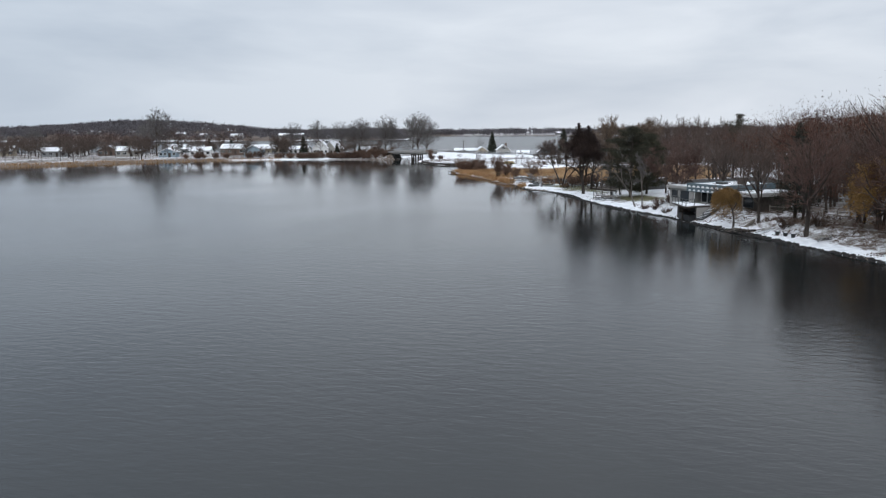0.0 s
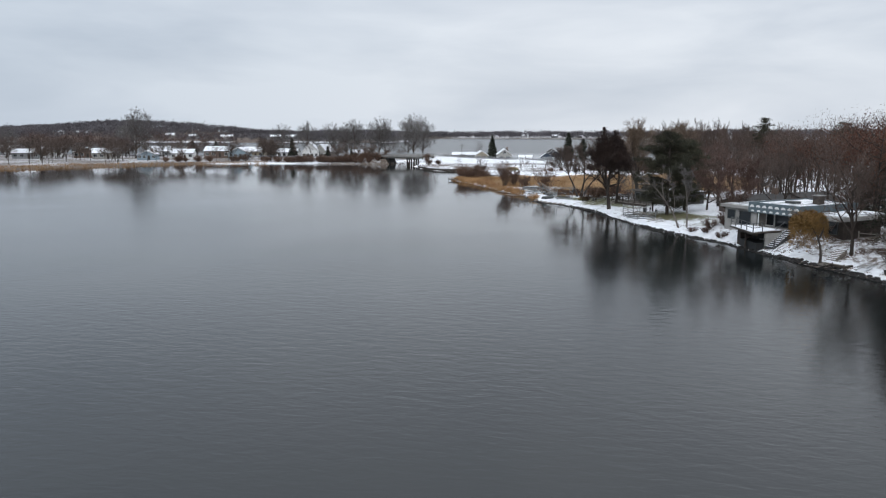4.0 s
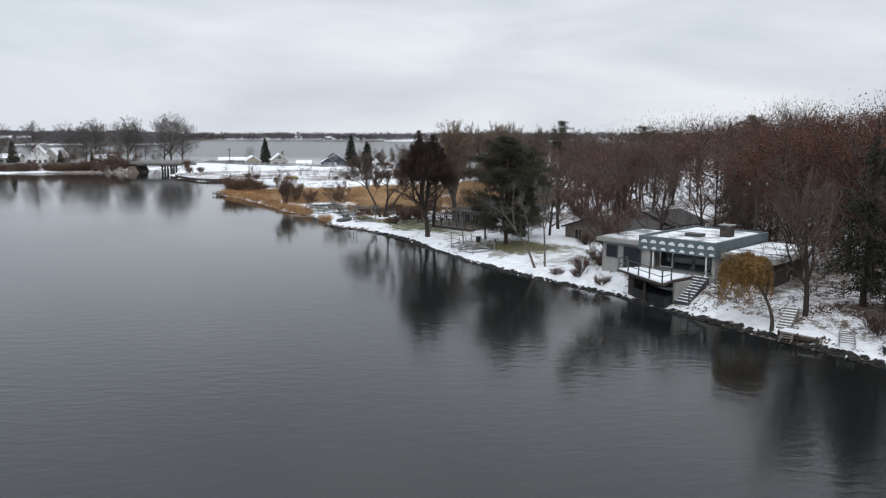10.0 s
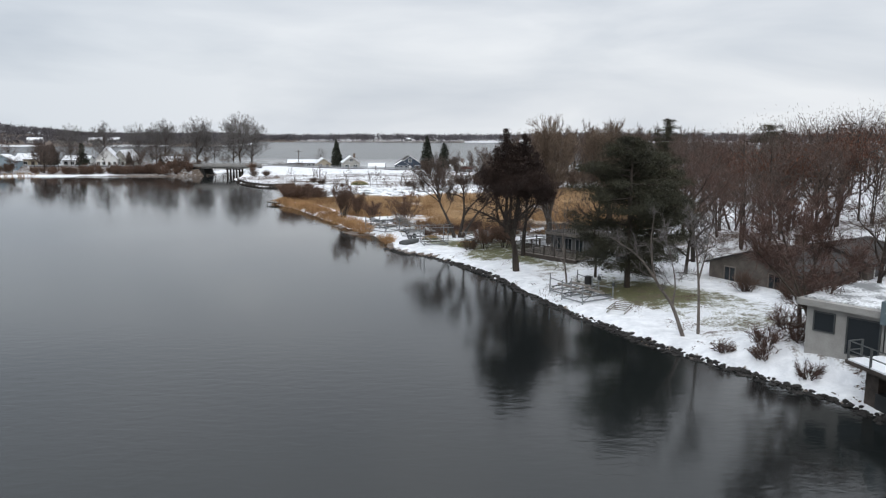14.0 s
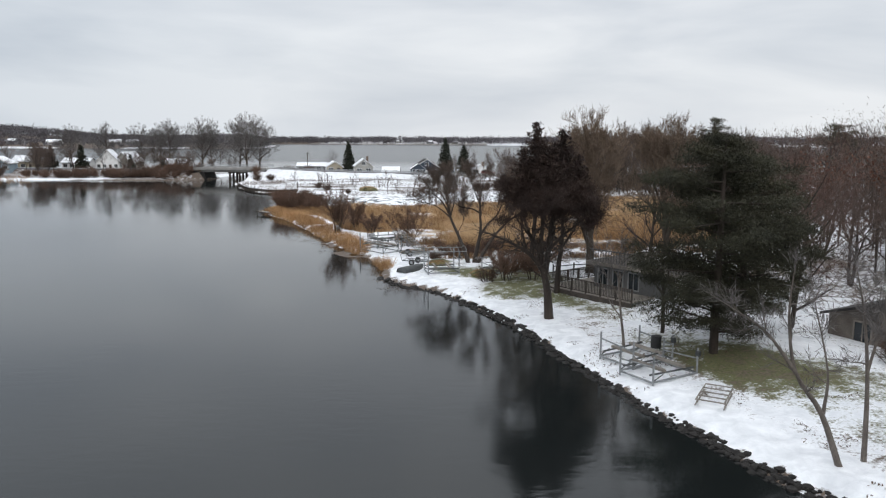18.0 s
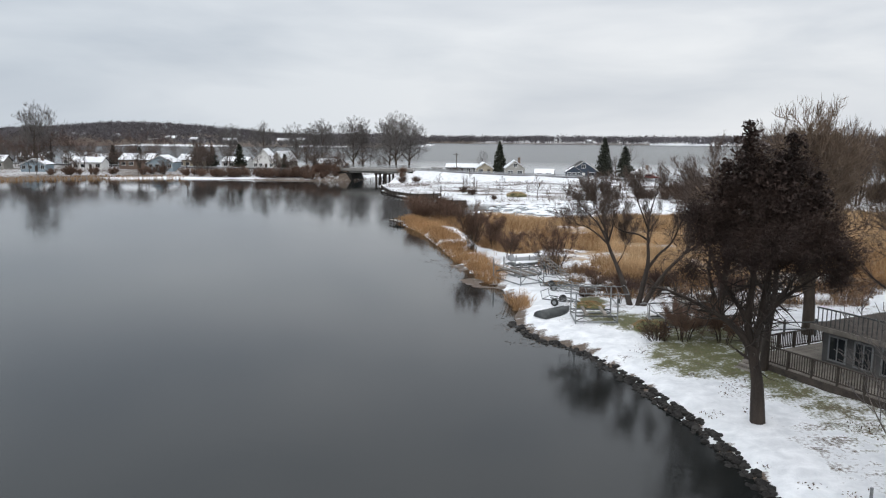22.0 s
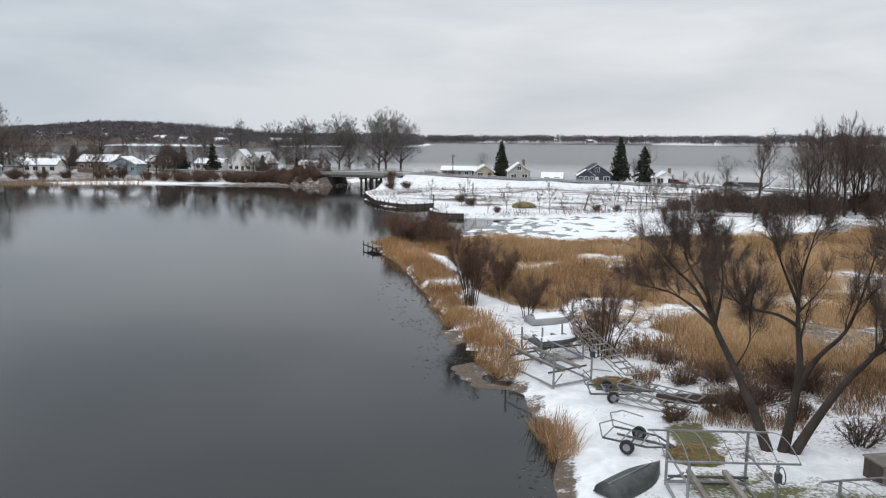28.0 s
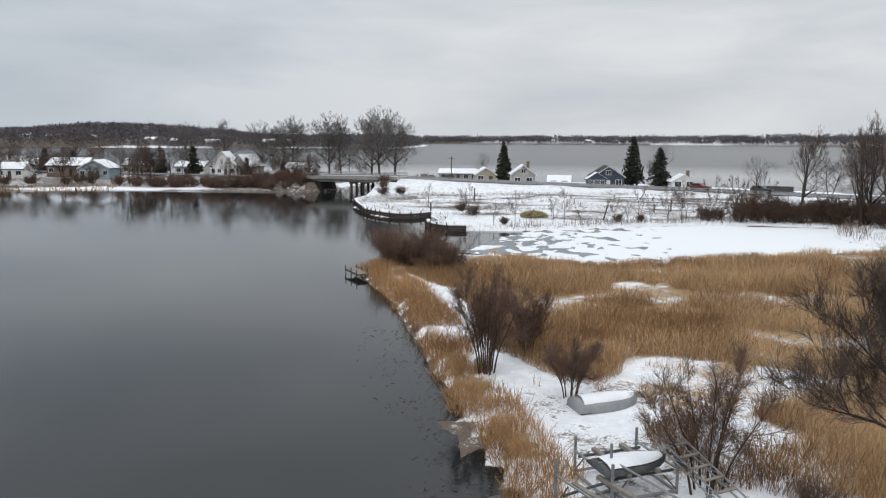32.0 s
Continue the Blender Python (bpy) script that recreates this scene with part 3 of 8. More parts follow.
def sd1(x, y, poly):
    """Distance of one place to an outline, positive inside."""
    best, inside = 1e18, False
    a, b = poly[-1]
    for c, d in poly:
        ex, ey = c - a, d - b
        t = ((x - a) * ex + (y - b) * ey) / (ex * ex + ey * ey)
        t = 0.0 if t < 0 else 1.0 if t > 1 else t
        q = (x - a - t * ex) ** 2 + (y - b - t * ey) ** 2
        best = q if q < best else best
        if (b > y) != (d > y) and x < ex * (y - b) / ey + a:
            inside = not inside
        a, b = c, d
    return math.sqrt(best) * (1 if inside else -1)


def road1(x, y):
    best = 1e18
    for (a, b, _), (c, d, _) in zip(ROAD, ROAD[1:]):
        ex, ey = c - a, d - b
        t = min(1.0, max(0.0, ((x - a) * ex + (y - b) * ey) / (ex * ex + ey * ey)))
        best = min(best, (x - a - t * ex) ** 2 + (y - b - t * ey) ** 2)
    return math.sqrt(best)


def spaced(lo, hi, fine_lo, fine_hi, step, grow=1.12, top=260):
    mid = list(np.arange(fine_lo, fine_hi + 0.01, step))
    up, s, v = [], step, fine_hi
    while v < hi:
        s = min(s * grow, top)
        v += s
        up.append(min(v, hi))
    down, s, v = [], step, fine_lo
    while v > lo:
        s = min(s * grow, top)
        v -= s
        down.append(max(v, lo))
    return np.array(down[::-1] + mid + up)


def make_ground():
    xs, ys = spaced(-3600, 4400, -34, 40, 0.9, 1.07), spaced(-900, 4400, 72, 286, 0.9, 1.05)
    gx, gy = np.meshgrid(xs, ys)
    px, py = gx.ravel(), gy.ravel()
    z = land_height(px, py)
    nx, ny = len(xs), len(ys)
    GRID.update(x=xs, y=ys, z=z.reshape(ny, nx))
    i = np.arange(nx - 1)[None, :] + (np.arange(ny - 1) * nx)[:, None]
    faces = np.stack([i, i + 1, i + nx + 1, i + nx], -1).reshape(-1, 4)
    ob = fast_mesh("ground", np.stack([px, py, z], 1), faces, M_GROUND)
    e = sdist(px, py, EAST)
    r = sdist(px, py, REEDS)
    d = np.maximum(np.maximum(e, sdist(px, py, WEST)), sdist(px, py, FAR))
    n1, n2 = value_noise(px, py, 9, 11), value_noise(px, py, 4, 12)
    # worn lawn and grass showing through, litter under the trees, marsh soil, bare mud at the waterline
    lawn = smooth(e, 3.2, 5.5) * (1 - smooth(e, 9, 17)) * smooth(py, 108, 122) * (1 - smooth(py, 164, 172)) * (0.28 + 0.3 * n1 + 0.15 * n2 + 0.04 * smooth(py, 136, 146))
    lawn = np.maximum(lawn, (1 - smooth(np.hypot((px - 8.8) / 5.2, (py - 156.5) / 7) + 0.5 * (n2 - 0.5), 0.4, 1.1)) * 0.58)
    lawn = np.maximum(lawn, (1 - smooth(np.hypot((px - 2.5) / 2.0, (py - 170.5) / 2.2), 0.5, 1.0)) * 0.7)
    lawn = np.maximum(lawn, (1 - smooth(np.hypot((px + 0.5) / 2.0, (py - 177) / 2.0), 0.5, 1.0)) * 0.68)
    lawn = np.maximum(lawn, smooth(e, 3.5, 6) * (1 - smooth(e, 12, 16)) * smooth(py, 113, 118) * (1 - smooth(py, 133, 140)) * (0.36 + 0.24 * n1))
    lawn = np.maximum(lawn, smooth(sdist(px, py, WEST), 4, 30) * 0.34)
    litter = smooth(e, 13, 24) * (1 - smooth(py, 166, 185)) * (0.43 + 0.17 * n2) * (1 - 0.6 * (1 - smooth(np.hypot((px - 50) / 10, (py - 155) / 7), 0.5, 1.0)))
    litter = np.maximum(litter, smooth(e, 1.5, 3) * (1 - smooth(e, 14, 20)) * smooth(py, 156, 162) * (1 - smooth(py, 190, 204)) * (0.20 + 0.26 * n2 + 0.1 * smooth(py, 166, 171)))
    litter = np.maximum(litter, smooth(e, 3.6, 6) * (1 - smooth(py, 96, 106)) * (0.47 + 0.17 * n2))
    litter = np.maximum(litter, (1 - smooth(np.hypot((px - 14.5) / 8, (py - 172.5) / 4.5), 0.4, 1.0)) * 0.56)
    shore = smooth(e, 1.2, 2.5) * (1 - smooth(py, 116, 126)) * smooth(py, 30, 60)
    litter = np.maximum(litter, shore * (0.40 + 0.2 * n1))
    litter = np.maximum(litter, smooth(e, 1.5, 3) * smooth(py, 106, 116) * (1 - smooth(py, 158, 166)) * (0.29 + 0.18 * n2))
    litter = np.maximum(litter, smooth(e, 0.2, 0.5) * (1 - smooth(e, 0.8, 1.6)) * smooth(py, 153, 158) * (1 - smooth(py, 176, 186)) * 0.6)
    edge = smooth(r, -9, -1) * smooth(px, -1, 5)
    litter = np.maximum(litter, edge * (0.45 + 0.16 * n2))
    litter = np.maximum(litter, smooth(e, 60, 110) * 0.58)
    litter = np.maximum(litter, np.where(d < 0.3, 0.62, 0))
    west = sdist(px, py, WEST)
    litter = np.maximum(litter, (smooth(west, -1, 1) * (1 - smooth(west, 9, 16)) * smooth(-px, 128, 150)) * 0.7)
    litter = np.maximum(litter, smooth(west, 1.2, 4) * (0.46 + 0.16 * n1))
    litter = np.maximum(litter, (1 - smooth(np.hypot((px + 80) / 24, (py - 327) / 10), 0.7, 1.0)) * 0.55)
    field = smooth(e, 2, 5) * smooth(py, 262, 272) * (1 - smooth(py, 318, 330)) * (1 - smooth(px, 30, 50))
    marshy = field * (0.26 + 0.34 * value_noise(px, py * 2.2, 7, 13))
    litter = np.maximum(litter, marshy)
    litter = np.maximum(litter, smooth(sdist(px, py, FAR), 8, 16) * (0.5 + 0.3 * smooth(-px, 200, 300)))
    marsh = smooth(r, -1.5, 1.5) * (0.53 + 0.1 * smooth(py, 190, 215))
    bare = value_noise(px, py * 1.8, 7.5, 21) * 0.6 + value_noise(px, py, 2.6, 22) * 0.4
    marsh = marsh * (1 - 0.17 * smooth(bare, 0.58, 0.66))
    marsh = np.maximum(marsh, smooth(e, -0.5, 0.2) * (1 - smooth(e, 1.9, 2.8)) * smooth(py, 181, 184) * (1 - smooth(py, 226, 230)) * 0.56)
    col = np.stack([lawn, litter, marsh, np.ones_like(px)], 1).astype(np.float32)
    layer = ob.data.color_attributes.new("cover", "FLOAT_COLOR", "POINT")
    layer.data.foreach_set("color", col.ravel())
    ob.data.polygons.foreach_set("use_smooth", np.ones(len(faces), bool))
    return tagged(ob, "snow-covered lakeside ground with patches of grass and leaf litter", "ground", kind="structure")


ground = make_ground()

water = fast_mesh("water", [(-4500, -1200, 0), (4500, -1200, 0), (4500, 4500, 0), (-4500, 4500, 0)], [(0, 1, 2, 3)], M_WATER)
tagged(water, "calm dark grey lake water with faint ripples", "lake", kind="structure")

pond = part("pond_ice", prism(POND, -0.1, 0.05), M_ICE, None)
tagged(pond, "frozen pond with snow and dark ice patches beside the reeds", "pond ice", kind="structure")


def ribbon(name, rows, half, lift, mat):
    v, f = [], []
    for k, (x, y, z) in enumerate(rows):
        a, b = rows[max(k - 1, 0)], rows[min(k + 1, len(rows) - 1)]
        d = Vector((b[0] - a[0], b[1] - a[1])).normalized()
        for s, dz in ((-half, -0.4), (-half, lift), (half, lift), (half, -0.4)):
            v.append((x + d.y * s, y - d.x * s, z + dz))
    for k in range(len(rows) - 1):
        for j in range(3):
            f.append((4 * k + j, 4 * k + j + 1, 4 * k + j + 5, 4 * k + j + 4))
    return raw(name, v, f, mat)


def dense(rows, step):
    out = []
    for a, b in zip(rows, rows[1:]):
        n = max(1, int(math.hypot(b[0] - a[0], b[1] - a[1]) / step))
        out += [tuple(a[i] + (b[i] - a[i]) * k / n for i in range(3)) for k in range(n)]
    return out + [rows[-1]]


road = ribbon("road", dense(ROAD, 6), 3.4, 0.03, M_ROAD)
tagged(road, "wet asphalt causeway road cleared of snow", "road", kind="structure")

PATH_LINE = [(-18.5, 309, 0), (-15.5, 314, 0), (-8, 313.5, 0), (3, 311.5, 0), (18, 306, 0), (36, 296, 0)]
path = ribbon("path", [(x, y, hz(x, y)) for x, y, _ in dense(PATH_LINE, 1.5)], 0.7, 0.05, M_ROAD)
tagged(path, "narrow wet path through the snowy field", "path", kind="structure")

# ---- trees ----
def unit(v):
    return v / max(np.linalg.norm(v), 1e-9)


def grow_tree(seed, height, limbs=7, spread=0.55, fork=0.35, twigs=4, levels=3, trunks=1, lean=0.0, r=None, droop=0.0, upright=0.35, twig_r=0.016):
    """A bare tree as two lists of tapered pieces: trunk with limbs, and twigs; and the twigs' ends."""
    rng = np.random.default_rng(seed)
    wood, fine, tips = [], [], []
    r = r or height * 0.018

    def branch(p, d, length, r0, level):
        n = 4 if level == 0 else 3
        pts, rs = [p], [r0]
        for k in range(n):
            d = unit(d + rng.normal(size=3) * (0.05 if level == 0 else 0.16) + np.array([0, 0, upright * 0.22 - droop * 0.3 * (level > 1)]))
            p = p + d * length / n
            pts.append(p)
            rs.append(r0 * (1 - (0.62 if level == 0 else 0.75) * (k + 1) / n))
        out = wood if level < 2 else fine
        for k in range(n):
            out.append((*pts[k], *pts[k + 1], max(rs[k], twig_r), max(rs[k + 1], twig_r * 0.6)))
        if level >= levels:
            tips.append(pts[-1])
            tips.append(pts[-2])
            return
        count = limbs if level == 0 else twigs
        for c in range(count):
            t = (fork + (1 - fork) * (c + rng.random()) / count) if level == 0 else 0.25 + 0.75 * (c + rng.random()) / count
            x = t * n
            k = min(int(x), n - 1)
            q = pts[k] + (pts[k + 1] - pts[k]) * (x - k)
            rr = rs[k] + (rs[k + 1] - rs[k]) * (x - k)
            axis = unit(pts[k + 1] - pts[k])
            a = c * 2.4 + rng.random() * 1.2 + level
            side = unit(np.cross(axis, [math.cos(a), math.sin(a), 0.3]))
            tilt = spread * rng.uniform(0.75, 1.3) * (1.25 - 0.5 * t if level == 0 else 1.1)
            dd = unit(axis * math.cos(tilt) + side * math.sin(tilt) + np.array([0, 0, upright * 0.3]))
            ll = length * (rng.uniform(0.5, 0.72) * (1.15 - 0.45 * t) if level == 0 else rng.uniform(0.42, 0.62))
            branch(q, dd, ll, min(rr * 0.72, r0 * 0.6), level + 1)
        if level > 0 and level < levels:
            branch(pts[-1], unit(pts[-1] - pts[-2]), length * 0.4, rs[-1], level + 1)

    for k in range(trunks):
        a = k * math.tau / trunks + seed
        tilt = lean + (0.28 if trunks > 1 else 0.0)
        d = unit(np.array([math.cos(a) * tilt, math.sin(a) * tilt, 1.0]))
        branch(np.array([math.cos(a), math.sin(a), 0]) * (0.25 if trunks > 1 else 0) + np.array([0, 0, -0.25]), d, height * 0.72, r, 0)
    return wood, fine, np.array(tips)


def slivers(c, d, size, aspect, rng):
    """Thin spindle-shaped quads at places c along directions d: fine twigs."""
    d = d / np.maximum(np.linalg.norm(d, axis=1, keepdims=True), 1e-9)
    e = np.cross(d, rng.normal(size=d.shape))
    e /= np.maximum(np.linalg.norm(e, axis=1, keepdims=True), 1e-9)
    s = (rng.uniform(0.6, 1.4, len(c)) * size)[:, None] / 2
    v = np.stack([c - d * s * aspect, c + e * s, c + d * s * aspect, c - e * s], 1).reshape(-1, 3)
    return v, np.arange(len(v)).reshape(-1, 4)


def joined(*meshes):
    v, f, n = [], [], 0
    for a, b in meshes:
        v.append(np.asarray(a, float))
        f.append(np.asarray(b) + n)
        n += len(a)
    return np.concatenate(v), np.concatenate(f)


def chain_mesh(pts, rad, n=7):
    """One unbroken tapered tube along a line of places."""
    p = np.asarray(pts, float)
    d = np.gradient(p, axis=0)
    d /= np.maximum(np.linalg.norm(d, axis=1, keepdims=True), 1e-9)
    u = np.cross(d, [0.31, 0.92, 0.13])
    u /= np.maximum(np.linalg.norm(u, axis=1, keepdims=True), 1e-9)
    w = np.cross(d, u)
    ang = np.arange(n) * math.tau / n
    v = p[:, None] + (u[:, None] * np.cos(ang)[None, :, None] + w[:, None] * np.sin(ang)[None, :, None]) * np.asarray(rad)[:, None, None]
    k = np.arange(n)
    j = (k + 1) % n
    base = (np.arange(len(p) - 1) * n)[:, None]
    return v.reshape(-1, 3), np.stack([base + k, base + j, base + n + j, base + n + k], -1).reshape(-1, 4)


def curve_points(points, per=4):
    """A smooth line through the given places."""
    p = np.array(points, float)
    p = np.vstack([2 * p[0] - p[1], p, 2 * p[-1] - p[-2]])
    out = []
    for k in range(1, len(p) - 2):
        for u in np.arange(per) / per:
            out.append(0.5 * (2 * p[k] + (p[k + 1] - p[k - 1]) * u + (2 * p[k - 1] - 5 * p[k] + 4 * p[k + 1] - p[k + 2]) * u * u + (3 * p[k] - p[k - 1] - 3 * p[k + 1] + p[k + 2]) * u ** 3))
    return np.array(out + [p[-2]])


def limb_tree(name, m, label, stems, seed, bark, twig, side=9, length=2.2, levels=3, kids=5, fuzz=6, fuzz_w=0.03, fuzz_l=20, rise=0.25, wide=0.75, start=0.4, category="tree", group=""):
    """A bare tree along given main stems (places, first and last radius), with side branches, twigs and a haze of the finest ones."""
    rng = np.random.default_rng(seed)
    ob = thing(name, m, label, category, group)
    for places, r0, r1 in stems:
        line_ = curve_points(places)
        n = len(line_) - 1
        rad = r0 + (r1 - r0) * np.linspace(0, 1, n + 1) ** 0.8
        boughs, fine, tips, dirs = [], [], [], []

        def grow(p, d, ln, r, level):
            steps = 4 if level == 1 else 3
            for k in range(steps):
                d = unit(d + rng.normal(size=3) * 0.17 + np.array([0, 0, rise * 0.35]))
                q = p + d * ln / steps
                r2 = r * 0.7
                (boughs if level < 2 else fine).append((*p, *q, max(r, 0.009), max(r2, 0.006)))
                if level < levels:
                    for _ in range(kids if k else kids // 2):
                        grow(p + (q - p) * rng.random(), unit(d + rng.normal(size=3) * wide + np.array([0, 0, rise * 0.5])), ln * rng.uniform(0.3, 0.52), r2 * 0.6, level + 1)
                else:
                    tips.append(q)
                    dirs.append(d)
                p, r = q, r2

        for c in range(side):
            t = start + (1 - start) * (c + rng.random()) / side
            k = min(int(t * n), n - 1)
            d = unit(line_[k + 1] - line_[k])
            grow(line_[k], unit(d * 0.75 + rng.normal(size=3) * wide * 0.9 + np.array([0, 0, rise])), length * (1.25 - 0.6 * t) * rng.uniform(0.7, 1.25), min(rad[k] * 0.6, 0.09), 1)
        grow(line_[-1], unit(line_[-1] - line_[-2]), length * 0.7, r1, 1)
        stem = fast_mesh("stem", *chain_mesh(line_, rad), bark, ob)
        tagged(fast_mesh("bough", *tubes_mesh(boughs, 4), bark, stem), kind="stuff")
        tips, dirs = np.array(tips), np.array(dirs)
        i = np.repeat(np.arange(len(tips)), fuzz)
        d = dirs[i] + rng.normal(size=(len(i), 3)) * 0.45
        hair = slivers(tips[i] + d * fuzz_w * fuzz_l * 0.3 + rng.normal(size=(len(i), 3)) * 0.07, d, fuzz_w, fuzz_l, rng)
        tagged(fast_mesh("spray", *joined(tubes_mesh(fine, 3), hair), twig, stem), kind="stuff")
    return ob


def bare_tree(m, label, seed, height, bark=M_BARK, twig=M_TWIG, group="", leaves=None, leaf_n=0, leaf_s=0.3, leaf_spread=0.5, category="tree", sides=6, leaf_low=0.0, fuzz=0, fuzz_w=0.035, fuzz_l=18, **kw):
    wood, fine, tips = grow_tree(seed, height, **kw)
    tree = thing("tree", m, label, category, group)
    fast_mesh("trunk", *tubes_mesh(wood, sides), bark, tree)
    haze = []
    if fuzz:
        rng = np.random.default_rng(seed + 900)
        i = rng.integers(0, len(tips), fuzz)
        mid = tips.mean(0) * [1, 1, 0.6]
        d = tips[i] - mid
        d = d / np.maximum(np.linalg.norm(d, axis=1, keepdims=True), 1e-9) + rng.normal(size=(fuzz, 3)) * 0.5 + [0, 0, 0.25]
        d /= np.linalg.norm(d, axis=1, keepdims=True)
        haze = [slivers(tips[i] + d * fuzz_w * fuzz_l * 0.3 + rng.normal(size=(fuzz, 3)) * 0.09, d, fuzz_w, fuzz_l, rng)]
    crown = fast_mesh("crown", *joined(tubes_mesh(fine, 3), *haze), twig, tree)
    if leaves:
        rng = np.random.default_rng(seed + 500)
        tips = tips[tips[:, 2] > leaf_low]
        c = tips[rng.integers(0, len(tips), leaf_n)] + rng.normal(size=(leaf_n, 3)) * leaf_spread * [1, 1, 0.8]
        fast_mesh("leaves", *cards_mesh(c, rng.uniform(0.6, 1.3, leaf_n) * leaf_s, rng), leaves, crown)
    return tree


def conifer(m, label, seed, height, radius, needles=M_NEEDLE, low=0.08, density=1.0, ragged=0.25, group="", kind_name="conifer", power=0.85, leaf=(0.3, 0.6)):
    """A spruce or fir: a straight trunk and whorls of drooping sprays."""
    rng = np.random.default_rng(seed)
    tree = thing(kind_name, m, label, "tree", group)
    fast_mesh("trunk", *tubes_mesh([(0, 0, -0.3, 0, 0, height * 0.5, height * 0.02, height * 0.012), (0, 0, height * 0.5, 0, 0, height, height * 0.012, 0.02)], 6), M_BARK_DARK, tree)
    segs, cards, sizes = [], [], []
    z = height * low
    while z < height * 0.985:
        t = (z - height * low) / (height * (1 - low))
        reach = radius * (1 - t) ** power * min(1, 0.55 + 3 * t) + 0.12
        for k in range(int(rng.integers(5, 8))):
            a = rng.random() * math.tau
            ln = reach * rng.uniform(1 - ragged * 1.6, 1 + ragged)
            d = np.array([math.cos(a), math.sin(a), -0.12 - 0.25 * (1 - t)])
            p0 = np.array([0, 0, z])
            p1 = p0 + d * ln
            segs.append((*p0, *p1, 0.03, 0.008))
            n = max(2, int(ln * 5 * density))
            for q in np.linspace(0.15, 1, n):
                wide = 0.32 * ln * (1.1 - q) + 0.1
                cards.append(p0 + (p1 - p0) * q + rng.normal(size=3) * [wide, wide, 0.09])
                sizes.append(rng.uniform(*leaf))
        z += height * 0.022 * rng.uniform(0.8, 1.2) + 0.06
    cards.append((0, 0, height))
    sizes.append(0.3)
    crown = fast_mesh("crown", *tubes_mesh(segs, 3), M_BARK_DARK, tree)
    fast_mesh("needles", *cards_mesh(cards, np.array(sizes), rng, 0.35, 1.7), needles, crown)
    return tree


def pine(m, label, seed, height, radius, needles=M_NEEDLE_PINE, clear=0.25, count=5200, group="", wide=0.62, leaf=0.06):
    """A pine: bare lower trunk, level limbs with needle clumps in tiers."""
    rng = np.random.default_rng(seed)
    tree = thing("pine", m, label, "tree", group)
    wood, anchors = [(0, 0, -0.3, 0, 0, height * 0.6, height * 0.022, height * 0.014), (0, 0, height * 0.6, 0, 0, height, height * 0.014, 0.03)], []
    z = height * clear
    while z < height * 0.97:
        t = (z - height * clear) / (height * (1 - clear))
        for k in range(3):
            a = rng.random() * math.tau
            ln = radius * (0.35 + 0.65 * math.sin(math.pi * min(1, t * 0.8 + 0.18)) ** wide) * rng.uniform(0.55, 1.12) * (1 if t < 0.75 else (1 - t) * 3 + 0.25)
            d = np.array([math.cos(a), math.sin(a), rng.uniform(0.0, 0.35)])
            p0, p1 = np.array([0, 0, z]), np.array([0, 0, z]) + d * ln
            wood.append((*p0, *p1, 0.07, 0.02))
            for q in np.linspace(0.35, 1, max(2, int(ln * 1.3))):
                anchors.append(p0 + (p1 - p0) * q + rng.normal(size=3) * [0.4, 0.4, 0.15])
        z += height * 0.045
    anchors = np.array(anchors)
    fast_mesh("trunk", *tubes_mesh(wood, 5), M_BARK_DARK, tree)
    count = int(count * 3.2)
    c = anchors[rng.integers(0, len(anchors), count)] + rng.normal(size=(count, 3)) * [0.44, 0.44, 0.2]
    fast_mesh("crown", *slivers(c, rng.normal(size=(count, 3)) + [0, 0, 0.5], leaf, 9, rng), needles, tree)
    return tree


def shrub(m, label, seed, height, radius, stems=40, twig=M_SHRUB, group="", category="shrub", sub=5, twig_r=0.009):
    rng = np.random.default_rng(seed)
    ob = thing("shrub", m, label, category, group)
    wood, fine = [], []
    for _ in range(stems):
        a, lean = rng.random() * math.tau, rng.uniform(0.05, 0.9)
        d = unit(np.array([math.cos(a) * lean * radius / height, math.sin(a) * lean * radius / height, 1]))
        p, ln, rr = np.array([math.cos(a), math.sin(a), 0]) * rng.random() * radius * 0.3 + [0, 0, -0.1], height * rng.uniform(0.6, 1.05), 0.03
        for k in range(4):
            d = unit(d + rng.normal(size=3) * 0.13)
            q = p + d * ln / 4
            wood.append((*p, *q, rr, rr * 0.7))
            rr *= 0.7
            if k:
                for _ in range(sub):
                    e = unit(d + rng.normal(size=3) * 0.55)
                    w = p + (q - p) * rng.random()
                    v = w + e * ln * rng.uniform(0.15, 0.32)
                    fine.append((*w, *v, twig_r * 1.5, twig_r * 0.7))
                    for _ in range(2):
                        e2 = unit(e + rng.normal(size=3) * 0.6)
                        fine.append((*v, *(v + e2 * ln * 0.13), twig_r, twig_r * 0.5))
            p = q
    fast_mesh("base", *tubes_mesh(wood, 4), M_BARK_DARK, ob)
    fast_mesh("crown", *tubes_mesh(fine, 3), twig, ob)
    return ob


def at(x, y, turn=0.0, s=1.0, dz=0.0):
    return pose(x, y, hz(x, y) + dz, 0, 0, turn) @ Matrix.Scale(s, 4)

